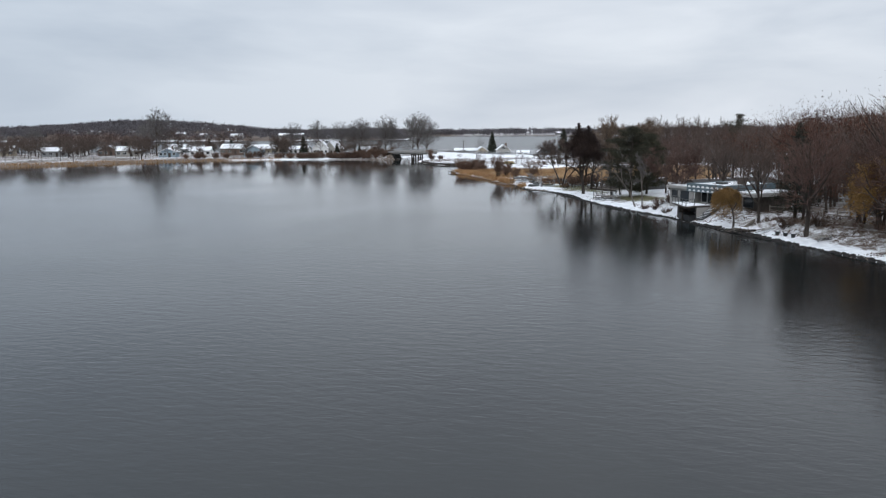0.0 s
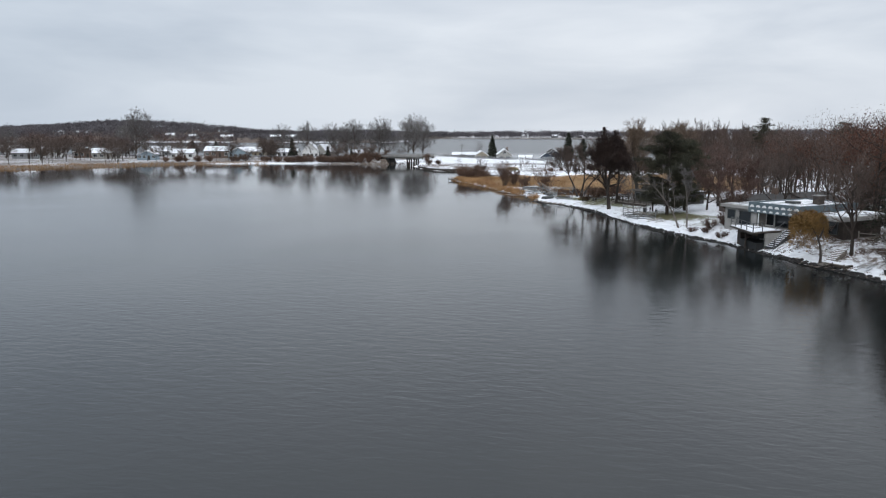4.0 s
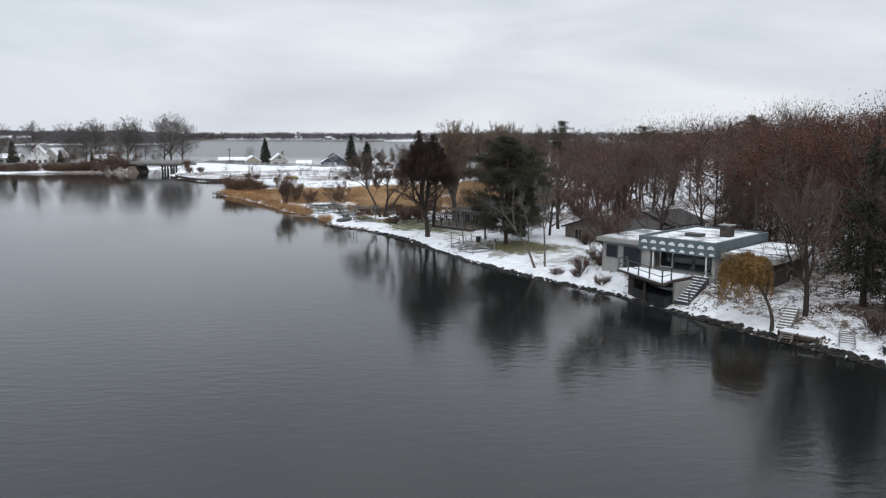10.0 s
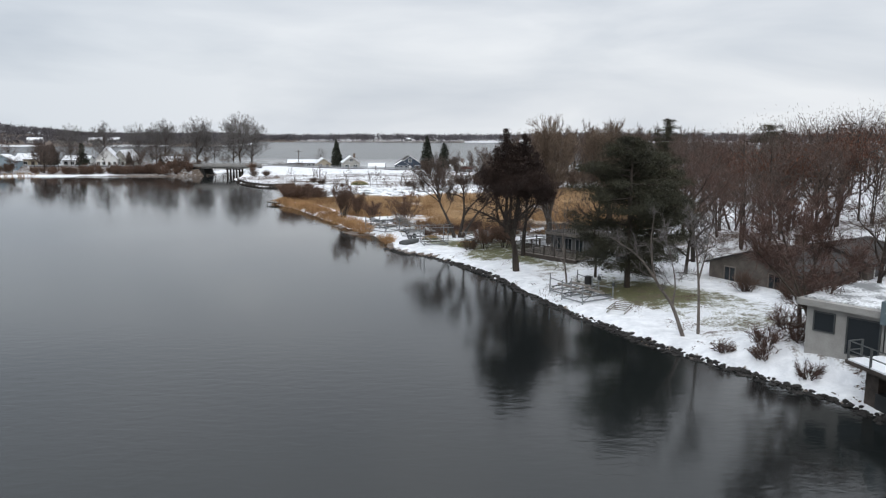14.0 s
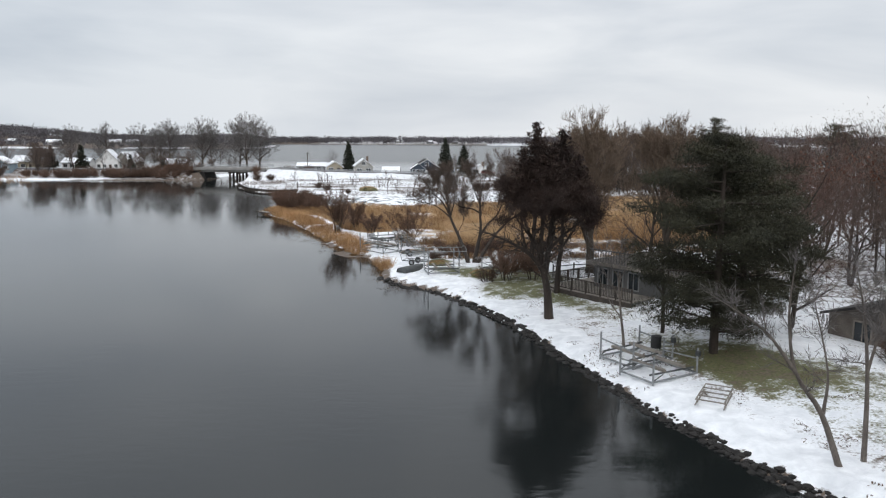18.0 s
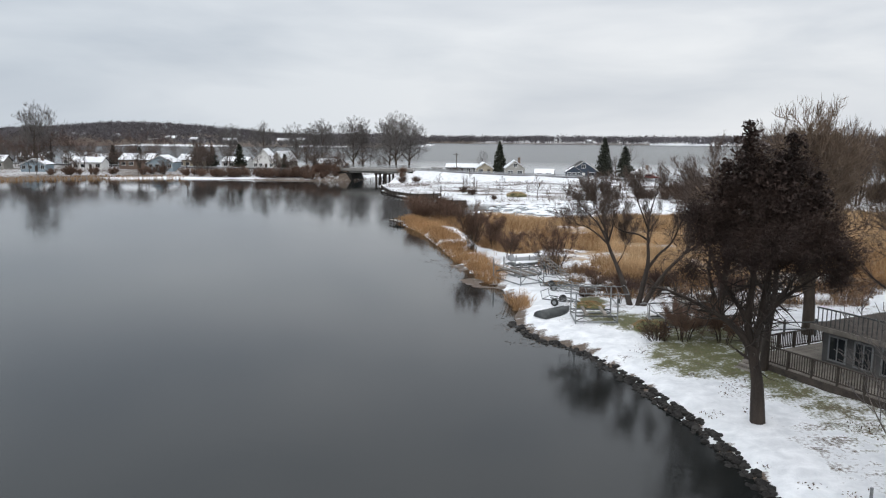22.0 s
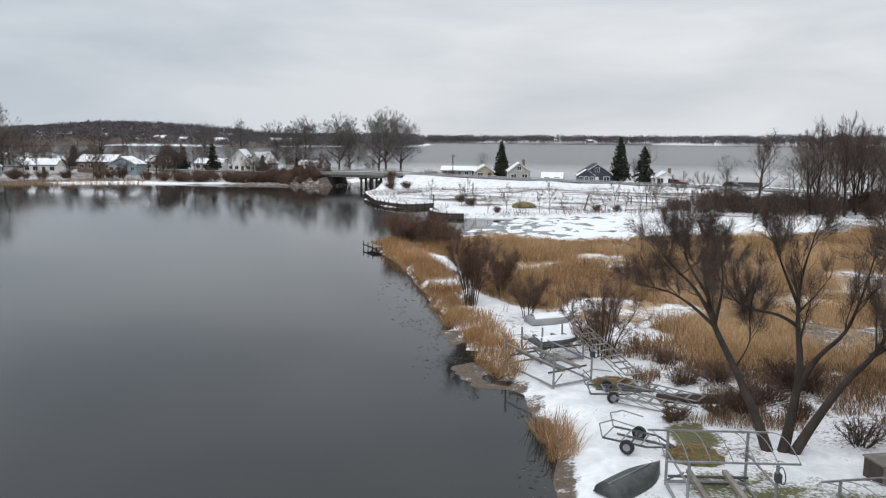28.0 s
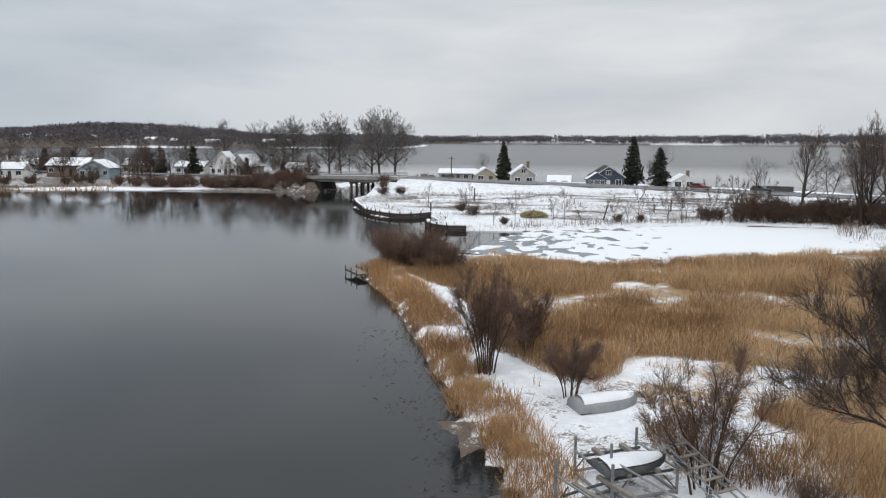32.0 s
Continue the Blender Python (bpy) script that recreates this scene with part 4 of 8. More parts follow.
# ---- houses, boathouse, bridge and walls ----
def gable_body(w, d, h, rise, ridge):
    """Walls with gable ends; the ridge runs along x or y. The front is at -y."""
    bm = bmesh.new()
    x0, x1, y0, y1 = -w / 2, w / 2, -d / 2, d / 2
    lo = [bm.verts.new(p) for p in ((x0, y0, -0.4), (x1, y0, -0.4), (x1, y1, -0.4), (x0, y1, -0.4))]
    hi = [bm.verts.new((v.co.x, v.co.y, h)) for v in lo]
    if ridge == "x":
        a, b = bm.verts.new((x0, 0, h + rise)), bm.verts.new((x1, 0, h + rise))
        sides = [(lo[0], lo[1], hi[1], hi[0]), (lo[2], lo[3], hi[3], hi[2]), (lo[1], lo[2], hi[2], b, hi[1]), (lo[3], lo[0], hi[0], a, hi[3]), (hi[0], hi[1], b, a), (hi[2], hi[3], a, b)]
    else:
        a, b = bm.verts.new((0, y0, h + rise)), bm.verts.new((0, y1, h + rise))
        sides = [(lo[1], lo[2], hi[2], hi[1]), (lo[3], lo[0], hi[0], hi[3]), (lo[0], lo[1], hi[1], a, hi[0]), (lo[2], lo[3], hi[3], b, hi[2]), (hi[0], a, b, hi[3]), (hi[1], hi[2], b, a)]
    for f in sides:
        bm.faces.new(f)
    bm.faces.new(lo[::-1])
    return bm


def roof_slabs(w, d, h, rise, ridge, t0, t1, over):
    """Both slopes of a gable roof, as slabs between two heights over the rafters."""
    bm = bmesh.new()
    half, length = (d / 2, w / 2 + over) if ridge == "x" else (w / 2, d / 2 + over)
    s = rise / half
    for sign in (1, -1):
        prof = [(0, h + rise + t0), (sign * (half + over), h - s * over + t0), (sign * (half + over), h - s * over + t1), (0, h + rise + t1)]
        ends = []
        for e in (-length, length):
            ends.append([bm.verts.new((e, q, z) if ridge == "x" else (q, e, z)) for q, z in prof])
        for k in range(4):
            bm.faces.new((ends[0][k], ends[0][(k + 1) % 4], ends[1][(k + 1) % 4], ends[1][k]))
        bm.faces.new(ends[0][::-1])
        bm.faces.new(ends[1])
    bmesh.ops.recalc_face_normals(bm, faces=bm.faces[:])
    return bm


def window(parent, m, w, h, cross=True, frame_mat=None):
    """A window set on a wall; its plane is local xz, looking to -y."""
    fm = frame_mat or M_WHITE
    t = 0.09
    bm = boxes((-w / 2 - t, -w / 2, -0.05, 0.06, -t, h + t), (w / 2, w / 2 + t, -0.05, 0.06, -t, h + t), (-w / 2, w / 2, -0.05, 0.06, -t, 0), (-w / 2, w / 2, -0.05, 0.06, h, h + t))
    if cross:
        box(bm, -0.03, 0.03, -0.045, 0.05, 0, h)
    win = part("window", bm, fm, parent)
    win.matrix_basis = m
    part("pane", boxes((-w / 2, w / 2, -0.012, 0.03, 0, h)), M_GLASS, win)
    return win


def house(m, w, d, h, rise, wall, label, ridge="x", wins=3, roof=M_SHINGLE, snow=True, chimney=True, door=True, over=0.4, name="house", win_h=1.15, sides=True, category="house", upper=False, group="", trim=M_WHITE):
    ob = thing(name, m, label, category, group)
    part("wall", gable_body(w, d, h, rise, ridge), wall, ob)
    rf = part("roof", roof_slabs(w, d, h, rise, ridge, 0.02, 0.18, over), roof, ob)
    if snow:
        part("roof_snow", roof_slabs(w, d, h, rise, ridge, 0.19, 0.30, over - 0.05), M_SNOW, rf, "snow lying on the roof")
    if trim and ridge == "y":
        half, s = w / 2 + over, rise / (w / 2)
        for sx in (-1, 1):
            bm = bmesh.new()
            v = [bm.verts.new(p) for p in ((0, -d / 2 - over - 0.03, h + rise - 0.1), (sx * half, -d / 2 - over - 0.03, h - s * over - 0.1), (sx * half, -d / 2 - over - 0.03, h - s * over + 0.17), (0, -d / 2 - over - 0.03, h + rise + 0.17))]
            bm.faces.new(v)
            bmesh.ops.solidify(bm, geom=bm.faces[:], thickness=0.04)
            part("bargeboard", bm, trim, rf)
    slots = wins + (1 if door else 0)
    for k in range(slots):
        x = -w / 2 + w * (k + 0.5) / slots
        if door and k == slots // 2:
            dr = part("door", boxes((x - 0.48, x + 0.48, -d / 2 - 0.05, -d / 2 + 0.02, 0, 2.05)), M_WOOD_DARK if wall is not M_NAVY else M_WHITE, ob)
            part("handle", boxes((x + 0.32, x + 0.4, -d / 2 - 0.1, -d / 2 - 0.05, 0.95, 1.05)), M_METAL, dr)
        else:
            window(ob, pose(x, -d / 2 - 0.005, 0.95), min(1.5, w / slots * 0.55), win_h, frame_mat=trim or M_WHITE)
    if upper:
        window(ob, pose(0, -d / 2 - 0.005, h + rise * 0.18), 1.1, 1.0, frame_mat=trim or M_WHITE)
    if sides:
        for sx in (-1, 1):
            for q in (-d / 4, d / 4):
                window(ob, pose(sx * (w / 2 + 0.005), q, 0.95, 0, 0, 90 * sx), 1.0, win_h, frame_mat=trim or M_WHITE)
    if chimney:
        bm = boxes((w * 0.18, w * 0.18 + 0.7, -0.35, 0.35, h + rise * 0.3, h + rise + 0.9))
        box(bm, w * 0.18 - 0.07, w * 0.18 + 0.77, -0.42, 0.42, h + rise + 0.9, h + rise + 1.05)
        part("chimney", bm, M_REDWALL, ob)
    return ob


def lake_house():
    """The flat-roofed house over the boathouse. x runs along the front, y into the plot; heights are over the water."""
    g = 1.4
    ob = thing("lake_house", pose(24.4, 111.7, g, 0, 0, -53.7), "flat-roofed modern house with blue-grey scalloped fascia and snowy roof", "house")

    def zb(x0, x1, y0, y1, z0, z1):
        return (x0, x1, y0, y1, z0 - g, z1 - g)

    part("wall", boxes(zb(0.05, 6.55, 1.7, 9.8, 0.9, 3.9), zb(0.0, 0.75, 0.1, 1.7, 0.9, 3.9), zb(6.35, 6.6, 0.2, 1.7, 0.9, 3.9)), M_STUCCO, ob)
    part("floor_slab", boxes(zb(-0.1, 6.75, -0.2, 1.7, 1.7, 2.22)), M_CONC, ob)
    fas = part("fascia", boxes(zb(-0.2, 6.8, -0.25, -0.05, 3.88, 5.1), zb(-0.2, 6.8, 9.9, 10.1, 3.88, 5.1), zb(-0.2, 0.0, -0.05, 9.9, 3.88, 5.1), zb(6.6, 6.8, -0.05, 9.9, 3.88, 5.1)), M_TEAL, ob, "blue-grey fascia panels round the flat roof")
    part("soffit", boxes(zb(0, 6.6, -0.05, 9.9, 3.9, 3.98)), M_STUCCO, ob)
    rf = part("roof", boxes(zb(0, 6.6, -0.05, 9.9, 4.7, 4.95)), M_CONC, ob)
    snow_bm = bmesh.new()
    pts = [(0.5, 0.6), (3.3, 0.35), (6.3, 0.5), (6.4, 4.0), (6.2, 9.5), (3.0, 9.6), (0.3, 9.5), (0.25, 4.5)]
    low = [snow_bm.verts.new((x, y, 4.955 - g)) for x, y in pts]
    top = [snow_bm.verts.new((x * 0.96 + 0.13, y * 0.96 + 0.2, 5.04 - g)) for x, y in pts]
    snow_bm.faces.new(top)
    for k in range(len(pts)):
        snow_bm.faces.new((low[k], low[(k + 1) % len(pts)], top[(k + 1) % len(pts)], top[k]))
    part("roof_snow", snow_bm, M_THIN_SNOW, rf, "snow patch on the flat roof")
    # two rows of white half-round ornaments on the fascia
    half = bmesh.new()
    for y in (-0.05, 0.0):
        half.verts.new((0, y, 0))
    fan = []
    for y in (-0.05, 0.0):
        fan.append([half.verts.new((math.cos(a) * 0.29, y, math.sin(a) * 0.29)) for a in [math.pi * k / 8 for k in range(9)]])
    half.faces.new(fan[0])
    half.faces.new(fan[1][::-1])
    for k in range(8):
        half.faces.new((fan[0][k], fan[1][k], fan[1][k + 1], fan[0][k + 1]))
    half.faces.new((fan[0][8], fan[1][8], fan[1][0], fan[0][0]))
    for v in [v for v in half.verts if not v.link_faces]:
        half.verts.remove(v)
    first = part("scallop", half, M_WHITE, fas, "white half-round ornament")
    k = 0
    for row, z, s in ((0, 4.52, 1.0), (1, 4.0, 0.78)):
        for c in range(8):
            mm = pose(0.35 + c * 0.86 + row * 0.1, -0.254, z - g) @ Matrix.Diagonal((s, 1, s, 1))
            if k == 0:
                first.matrix_basis = mm
            else:
                share("scallop", first.data, fas, mm)
            k += 1
    # glass front under the overhang
    for x0, x1 in ((0.9, 2.1), (2.2, 4.0), (4.1, 5.6), (5.65, 6.3)):
        bm = boxes(zb(x0, x0 + 0.08, 1.6, 1.72, 2.22, 3.9), zb(x1 - 0.08, x1, 1.6, 1.72, 2.22, 3.9), zb(x0 + 0.08, x1 - 0.08, 1.6, 1.72, 2.22, 2.34), zb(x0 + 0.08, x1 - 0.08, 1.6, 1.72, 3.8, 3.9))
        fr = part("window", bm, M_WHITE if x0 in (0.9, 5.65) else M_METAL_DARK, ob)
        part("pane", boxes(zb(x0 + 0.08, x1 - 0.08, 1.64, 1.69, 2.34, 3.8)), M_GLASS, fr)
    for x in (1.05, 5.85):
        part("porch_post", boxes(zb(x, x + 0.11, 0.0, 0.11, 2.22, 3.88)), M_WHITE, ob)
    # lower wing to the north
    part("wing_wall", boxes(zb(-4.3, -0.22, 0.5, 7.5, 0.9, 4.15)), M_STUCCO, ob)
    wr = part("wing_roof", boxes(zb(-4.7, -0.22, 0.0, 8.0, 4.15, 4.5)), M_STUCCO, ob)
    part("wing_snow", boxes(zb(-4.5, -0.3, 0.5, 7.8, 4.5, 4.57)), M_THIN_SNOW, wr)
    for x0, x1, z0, z1 in ((-3.9, -2.7, 2.7, 3.85), (-2.1, -0.35, 1.75, 3.85)):
        bm = boxes(zb(x0, x1, 0.44, 0.5, z0, z0 + 0.08), zb(x0, x1, 0.44, 0.5, z1 - 0.08, z1), zb(x0, x0 + 0.08, 0.44, 0.5, z0 + 0.08, z1 - 0.08), zb(x1 - 0.08, x1, 0.44, 0.5, z0 + 0.08, z1 - 0.08))
        fr = part("window", bm, M_METAL_DARK, ob)
        part("pane", boxes(zb(x0 + 0.08, x1 - 0.08, 0.46, 0.495, z0 + 0.08, z1 - 0.08)), M_GLASS, fr)
    # south wing with a deep snowy eave
    part("south_wall", boxes(zb(6.9, 10.4, 2.3, 9.0, 0.9, 3.75)), M_WOOD_DARK, ob, "dark timber wall in the shade of the eave")
    sr = part("south_roof", boxes(zb(6.82, 11.2, 0.7, 10.0, 3.75, 4.2)), M_STUCCO, ob)
    part("south_snow", boxes(zb(7.0, 11.0, 1.5, 9.8, 4.2, 4.28)), M_THIN_SNOW, sr)
    fr = part("window", boxes(zb(7.2, 9.8, 2.22, 2.3, 2.1, 2.2), zb(7.2, 9.8, 2.22, 2.3, 3.5, 3.6), zb(7.2, 7.3, 2.22, 2.3, 2.2, 3.5), zb(9.7, 9.8, 2.22, 2.3, 2.2, 3.5)), M_METAL_DARK, ob)
    part("pane", boxes(zb(7.3, 9.7, 2.25, 2.29, 2.2, 3.5)), M_GLASS, fr)
    part("post", boxes(zb(8.9, 9.05, 0.9, 1.05, 0.9, 3.75)), M_WOOD_GREY, ob)
    ch = part("chimney", boxes(zb(4.9, 5.8, 4.4, 5.3, 4.95, 6.0)), M_WOOD_DARK, ob, "dark square chimney")
    part("chimney_cap", boxes(zb(4.82, 5.88, 4.32, 5.38, 6.0, 6.1)), M_CONC, ch)
    part("skylight", boxes(zb(2.6, 4.0, 2.6, 3.6, 4.95, 5.3)), M_METAL_DARK, ob, "low dark skylight box")
    return ob


lake_house()


def boathouse():
    g = 0.2
    ob = thing("boathouse", pose(24, 108, g), "concrete boathouse with a snowy railed deck and dark opening", "boathouse")
    plan = [(-2.1, 2.9), (-1.1, -3.9), (0.2, -2.7), (2.7, -1.2), (0.0, 3.3)]
    part("deck_slab", prism(plan, 2.12 - g, 2.3 - g), M_WOOD_DARK, ob)
    part("deck_snow", prism([(x * 0.97, y * 0.97) for x, y in plan], 2.3 - g, 2.38 - g), M_SNOW, ob, "snow covering the deck")
    part("side_wall", prism([(-1.3, 2.3), (-1.15, 1.5), (0.5, 2.0), (0.2, 2.8)], -0.6, 2.05 - g), M_WOOD_DARK, ob)
    part("side_wall", prism([(0.5, -2.35), (0.65, -2.6), (2.6, -1.55), (2.4, -1.3)], -0.5, 2.05 - g), M_STUCCO, ob)
    # back wall painted with the shade of the interior
    part("back_wall", prism([(0.2, 2.6), (0.45, 1.8), (2.4, -1.4), (2.6, -1.2), (0.5, 2.7)], -0.6, 2.05 - g), M_SHADE_IN, ob)
    part("lintel", prism([(-1.35, 1.5), (-0.55, -2.95), (-0.3, -2.9), (-1.1, 1.5)], 1.8 - g, 2.04 - g), M_WOOD_DARK, ob)
    # added block over the snowy ground, its near-black colour replaces shade
    part("shade_block", prism([(-1.2, 1.6), (-0.4, -2.8), (0.6, -2.3), (2.3, -1.4), (0.3, 2.0)], -0.5, 0.75), M_SHADE_IN, ob)
    part("beam", bar((-1.0, -0.4, -0.3), (-1.0, -0.4, 2.0 - g), 0.11), M_WOOD_DARK, ob)
    edge = [(-2.0, 2.8), (-1.78, 1.3), (-1.55, -0.3), (-1.32, -1.9), (-1.08, -3.75), (0.2, -2.62)]
    for x, y in edge + [(-1.2, 3.0)]:
        part("post", boxes((x - 0.045, x + 0.045, y - 0.045, y + 0.045, 2.3 - g, 3.32 - g)), M_METAL_DARK, ob)
    line = [(-1.2, 3.0)] + edge
    for a, b in zip(line, line[1:]):
        for z in (2.82, 3.3):
            part("rail", bar((*a, z - g), (*b, z - g), 0.035, 5), M_METAL_DARK, ob)
    return ob


boathouse()


def steps(m, n, width, rise, run, label, rails=True, mat=M_CONC, name="steps"):
    ob = thing(name, m, label, "steps")
    for k in range(n):
        st = part("step", boxes((-width / 2, width / 2, k * run, k * run + run * 0.96, k * rise - 0.35, (k + 1) * rise)), mat, ob)
        part("snow", boxes((-width / 2 + 0.04, width / 2 - 0.04, k * run + 0.03, k * run + run * 0.8, (k + 1) * rise, (k + 1) * rise + 0.04)), M_SNOW, st)
    if rails:
        for x in (-width / 2 - 0.08, width / 2 + 0.08):
            part("stringer", boxes((x - 0.05, x + 0.05, -0.02, 0.08, -0.3, 1.0)), M_METAL_DARK, ob)
            part("handrail", bar((x, 0, 0.95), (x, n * run, n * rise + 0.95), 0.035, 5), M_METAL_DARK, ob)
    return ob


steps(pose(24.9, 105.0, 0.5, 0, 0, -58), 10, 1.25, 0.18, 0.3, "snow-dusted dark steel steps beside the boathouse deck", mat=M_METAL_DARK)
steps(pose(28.5, 96.9, hz(28.5, 96.9), 0, 0, -45), 8, 0.9, 0.13, 0.34, "snowy timber garden steps up the bank", rails=False, mat=M_WOOD_GREY)

# the long dark-roofed house behind the trees, in two blocks
house(pose(32.8, 138.5, hz(30.8, 132.4) - 0.85, 0, 0, 30), 9.5, 8.6, 2.3, 1.4, M_TIMBERWALL, "low grey-brown bungalow with a dark shingle roof among bare trees", snow=False, trim=M_WOOD_GREY, wins=4, chimney=True, name="bungalow", category="house")
house(pose(40.3, 142.0, hz(38, 137) - 0.8, 0, 0, 30), 7.1, 8.0, 2.2, 1.3, M_TIMBERWALL, "grey-brown garage wing with dark shingle roof", snow=False, wins=2, chimney=False, door=False, name="bungalow_wing", category="house")


def deck_house():
    """The grey house with the timber deck. x along its lake front."""
    g = 0.9
    ob = thing("deck_house", pose(15.0, 154.6, g, 0, 0, -52), "low grey lakeside house with white windows and a railed roof deck", "house")
    part("wall", boxes((0, 9.5, 0, 7.0, -0.3, 2.2)), M_DARKWALL, ob)
    rf = part("roof", boxes((-0.4, 9.9, -0.5, 7.4, 2.2, 2.4)), M_WOOD_DARK, ob)
    part("roof_snow", boxes((2.5, 9.7, 4.0, 7.2, 2.4, 2.45)), M_SNOW, rf, "thin snow on the low roof")
    part("eave", boxes((-0.45, 9.95, -0.6, -0.5, 2.12, 2.39)), M_WOOD_GREY, rf)
    for k in range(3):
        window(ob, pose(0.9 + k * 1.5, -0.005, 0.55), 0.9, 1.25, cross=True, frame_mat=M_GREYWALL)
    for k in range(2):
        window(ob, pose(-0.005, 1.3 + k * 1.9, 0.55, 0, 0, -90), 1.0, 1.25)
    dr = part("door", boxes((7.6, 8.55, -0.06, -0.005, 0.2, 2.08)), M_WHITE, ob)
    part("handle", boxes((8.35, 8.42, -0.12, -0.06, 1.1, 1.2)), M_METAL, dr)
    # upper balcony rail
    for k in range(36):
        part("baluster", boxes((-0.2 + k * 0.26, -0.16 + k * 0.26, -0.34, -0.3, 2.4, 3.3)), M_METAL_DARK, ob)
    part("balcony_rail", boxes((-0.25, 9.3, -0.36, -0.28, 3.3, 3.38)), M_METAL_DARK, ob)
    return ob


deck_house()


def deck():
    g = 0.75
    ob = thing("timber_deck", pose(15.0, 154.6, g, 0, 0, -52), "weathered timber deck with baluster railing beside the grey house", "deck")
    plank = part("plank", boxes((-2.6, 6.0, -0.07, 0.07, 0.36, 0.42)), M_WOOD_GREY, ob)
    plank.matrix_basis = pose(0, -2.9, 0)
    for k in range(1, 19):
        share("plank", plank.data, ob, pose(0, -2.9 + k * 0.155, 0))
    side = part("plank", boxes((-2.6, -0.06, -0.07, 0.07, 0.36, 0.42)), M_WOOD_GREY, ob)
    side.matrix_basis = pose(0, 0.045, 0)
    for k in range(1, 24):
        share("plank", side.data, ob, pose(0, 0.045 + k * 0.155, 0))
    part("skirt", boxes((-2.6, 6.0, -3.02, -2.97, -0.3, 0.36), (-2.66, -2.6, -3.0, 3.7, -0.3, 0.36)), M_WOOD_DARK, ob)
    post0 = part("post", boxes((-0.05, 0.05, -0.05, 0.05, 0.3, 1.42)), M_WOOD_DARK, ob)
    spots = [(-2.6, -2.95 + 1.33 * k) for k in range(6)] + [(-1.3 + 1.46 * k, -2.95) for k in range(6)]
    post0.matrix_basis = pose(*spots[0], 0)
    for x, y in spots[1:]:
        share("post", post0.data, ob, pose(x, y, 0))
    part("rail", boxes((-2.66, -2.54, -3.0, 3.7, 1.36, 1.42)), M_WOOD_DARK, ob)
    part("rail", boxes((-1.3, 6.0, -3.0, -2.89, 1.36, 1.42)), M_WOOD_DARK, ob)
    part("rail", boxes((-2.63, -2.57, -2.95, 3.7, 0.5, 0.56)), M_WOOD_DARK, ob)
    part("rail", boxes((-1.3, 6.0, -2.98, -2.92, 0.5, 0.56)), M_WOOD_DARK, ob)
    bal = part("baluster", boxes((-0.02, 0.02, -0.02, 0.02, 0.56, 1.36)), M_WOOD_DARK, ob)
    bal.matrix_basis = pose(-2.6, -2.8, 0)
    for k in range(1, 44):
        share("baluster", bal.data, ob, pose(-2.6, -2.8 + 0.148 * k, 0))
    for k in range(48):
        share("baluster", bal.data, ob, pose(-1.2 + 0.148 * k, -2.95, 0))
    for k in range(3):
        part("step", boxes((-2.5, -1.4, -3.35 - k * 0.3, -3.05 - k * 0.3, 0.2 - 0.15 * k - 0.05, 0.27 - 0.15 * k)), M_WOOD_GREY, ob)
    return ob


deck()

# ---- the causeway bridge ----
def bridge():
    ang = math.degrees(math.atan2(328.5 - 330, 24))
    ob = thing("bridge", pose(-61, 328.2, 0, 0, 0, ang), "grey concrete road bridge with railings over the channel", "bridge")
    part("deck", boxes((-12, 12, -4.2, 4.2, 3.1, 3.55)), M_CONC, ob)
    part("deck_snow", boxes((-12, 12, -4.1, -3.5, 3.55, 3.66), (-12, 12, 3.5, 4.1, 3.55, 3.66)), M_SNOW, ob)
    for y in (-3.2, -1.1, 1.1, 3.2):
        part("girder", boxes((-11.5, 11.5, y - 0.25, y + 0.25, 2.45, 3.1)), M_CONC, ob)
    for x in (0.4, 3.4):
        part("pier_cap", boxes((x - 0.4, x + 0.4, -4.0, 4.0, 2.0, 2.45)), M_WOOD_DARK, ob)
        for y in (-3.4, 0, 3.4):
            part("pile", bar((x, y, -1.5), (x, y, 2.0), 0.32, 8), M_WOOD_DARK, ob)
    for sx in (-1, 1):
        bm = bmesh.new()
        v = [bm.verts.new(p) for p in ((sx * 12, -4.6, 3.1), (sx * 12, 4.6, 3.1), (sx * 7.3, 4.6, 2.45), (sx * 7.3, -4.6, 2.45), (sx * 12, -4.6, -0.6), (sx * 12, 4.6, -0.6), (sx * 6.4, 4.6, -0.6), (sx * 6.4, -4.6, -0.6))]
        for f in ((0, 1, 2, 3), (3, 2, 6, 7), (0, 3, 7, 4), (1, 5, 6, 2), (4, 7, 6, 5), (0, 4, 5, 1)):
            bm.faces.new([v[i] for i in f])
        bmesh.ops.recalc_face_normals(bm, faces=bm.faces[:])
        part("abutment", bm, M_ROCK, ob)
    for y in (-4.05, 4.05):
        part("parapet", boxes((-12, 12, y - 0.12, y + 0.12, 3.55, 3.95)), M_CONC, ob)
        for z in (4.25, 4.55):
            part("rail", boxes((-12, 12, y - 0.04, y + 0.04, z - 0.05, z + 0.05)), M_METAL, ob)
        for k in range(13):
            part("post", boxes((-12 + 2 * k - 0.05, -12 + 2 * k + 0.05, y - 0.05, y + 0.05, 3.95, 4.6)), M_METAL, ob)
    return ob


bridge()


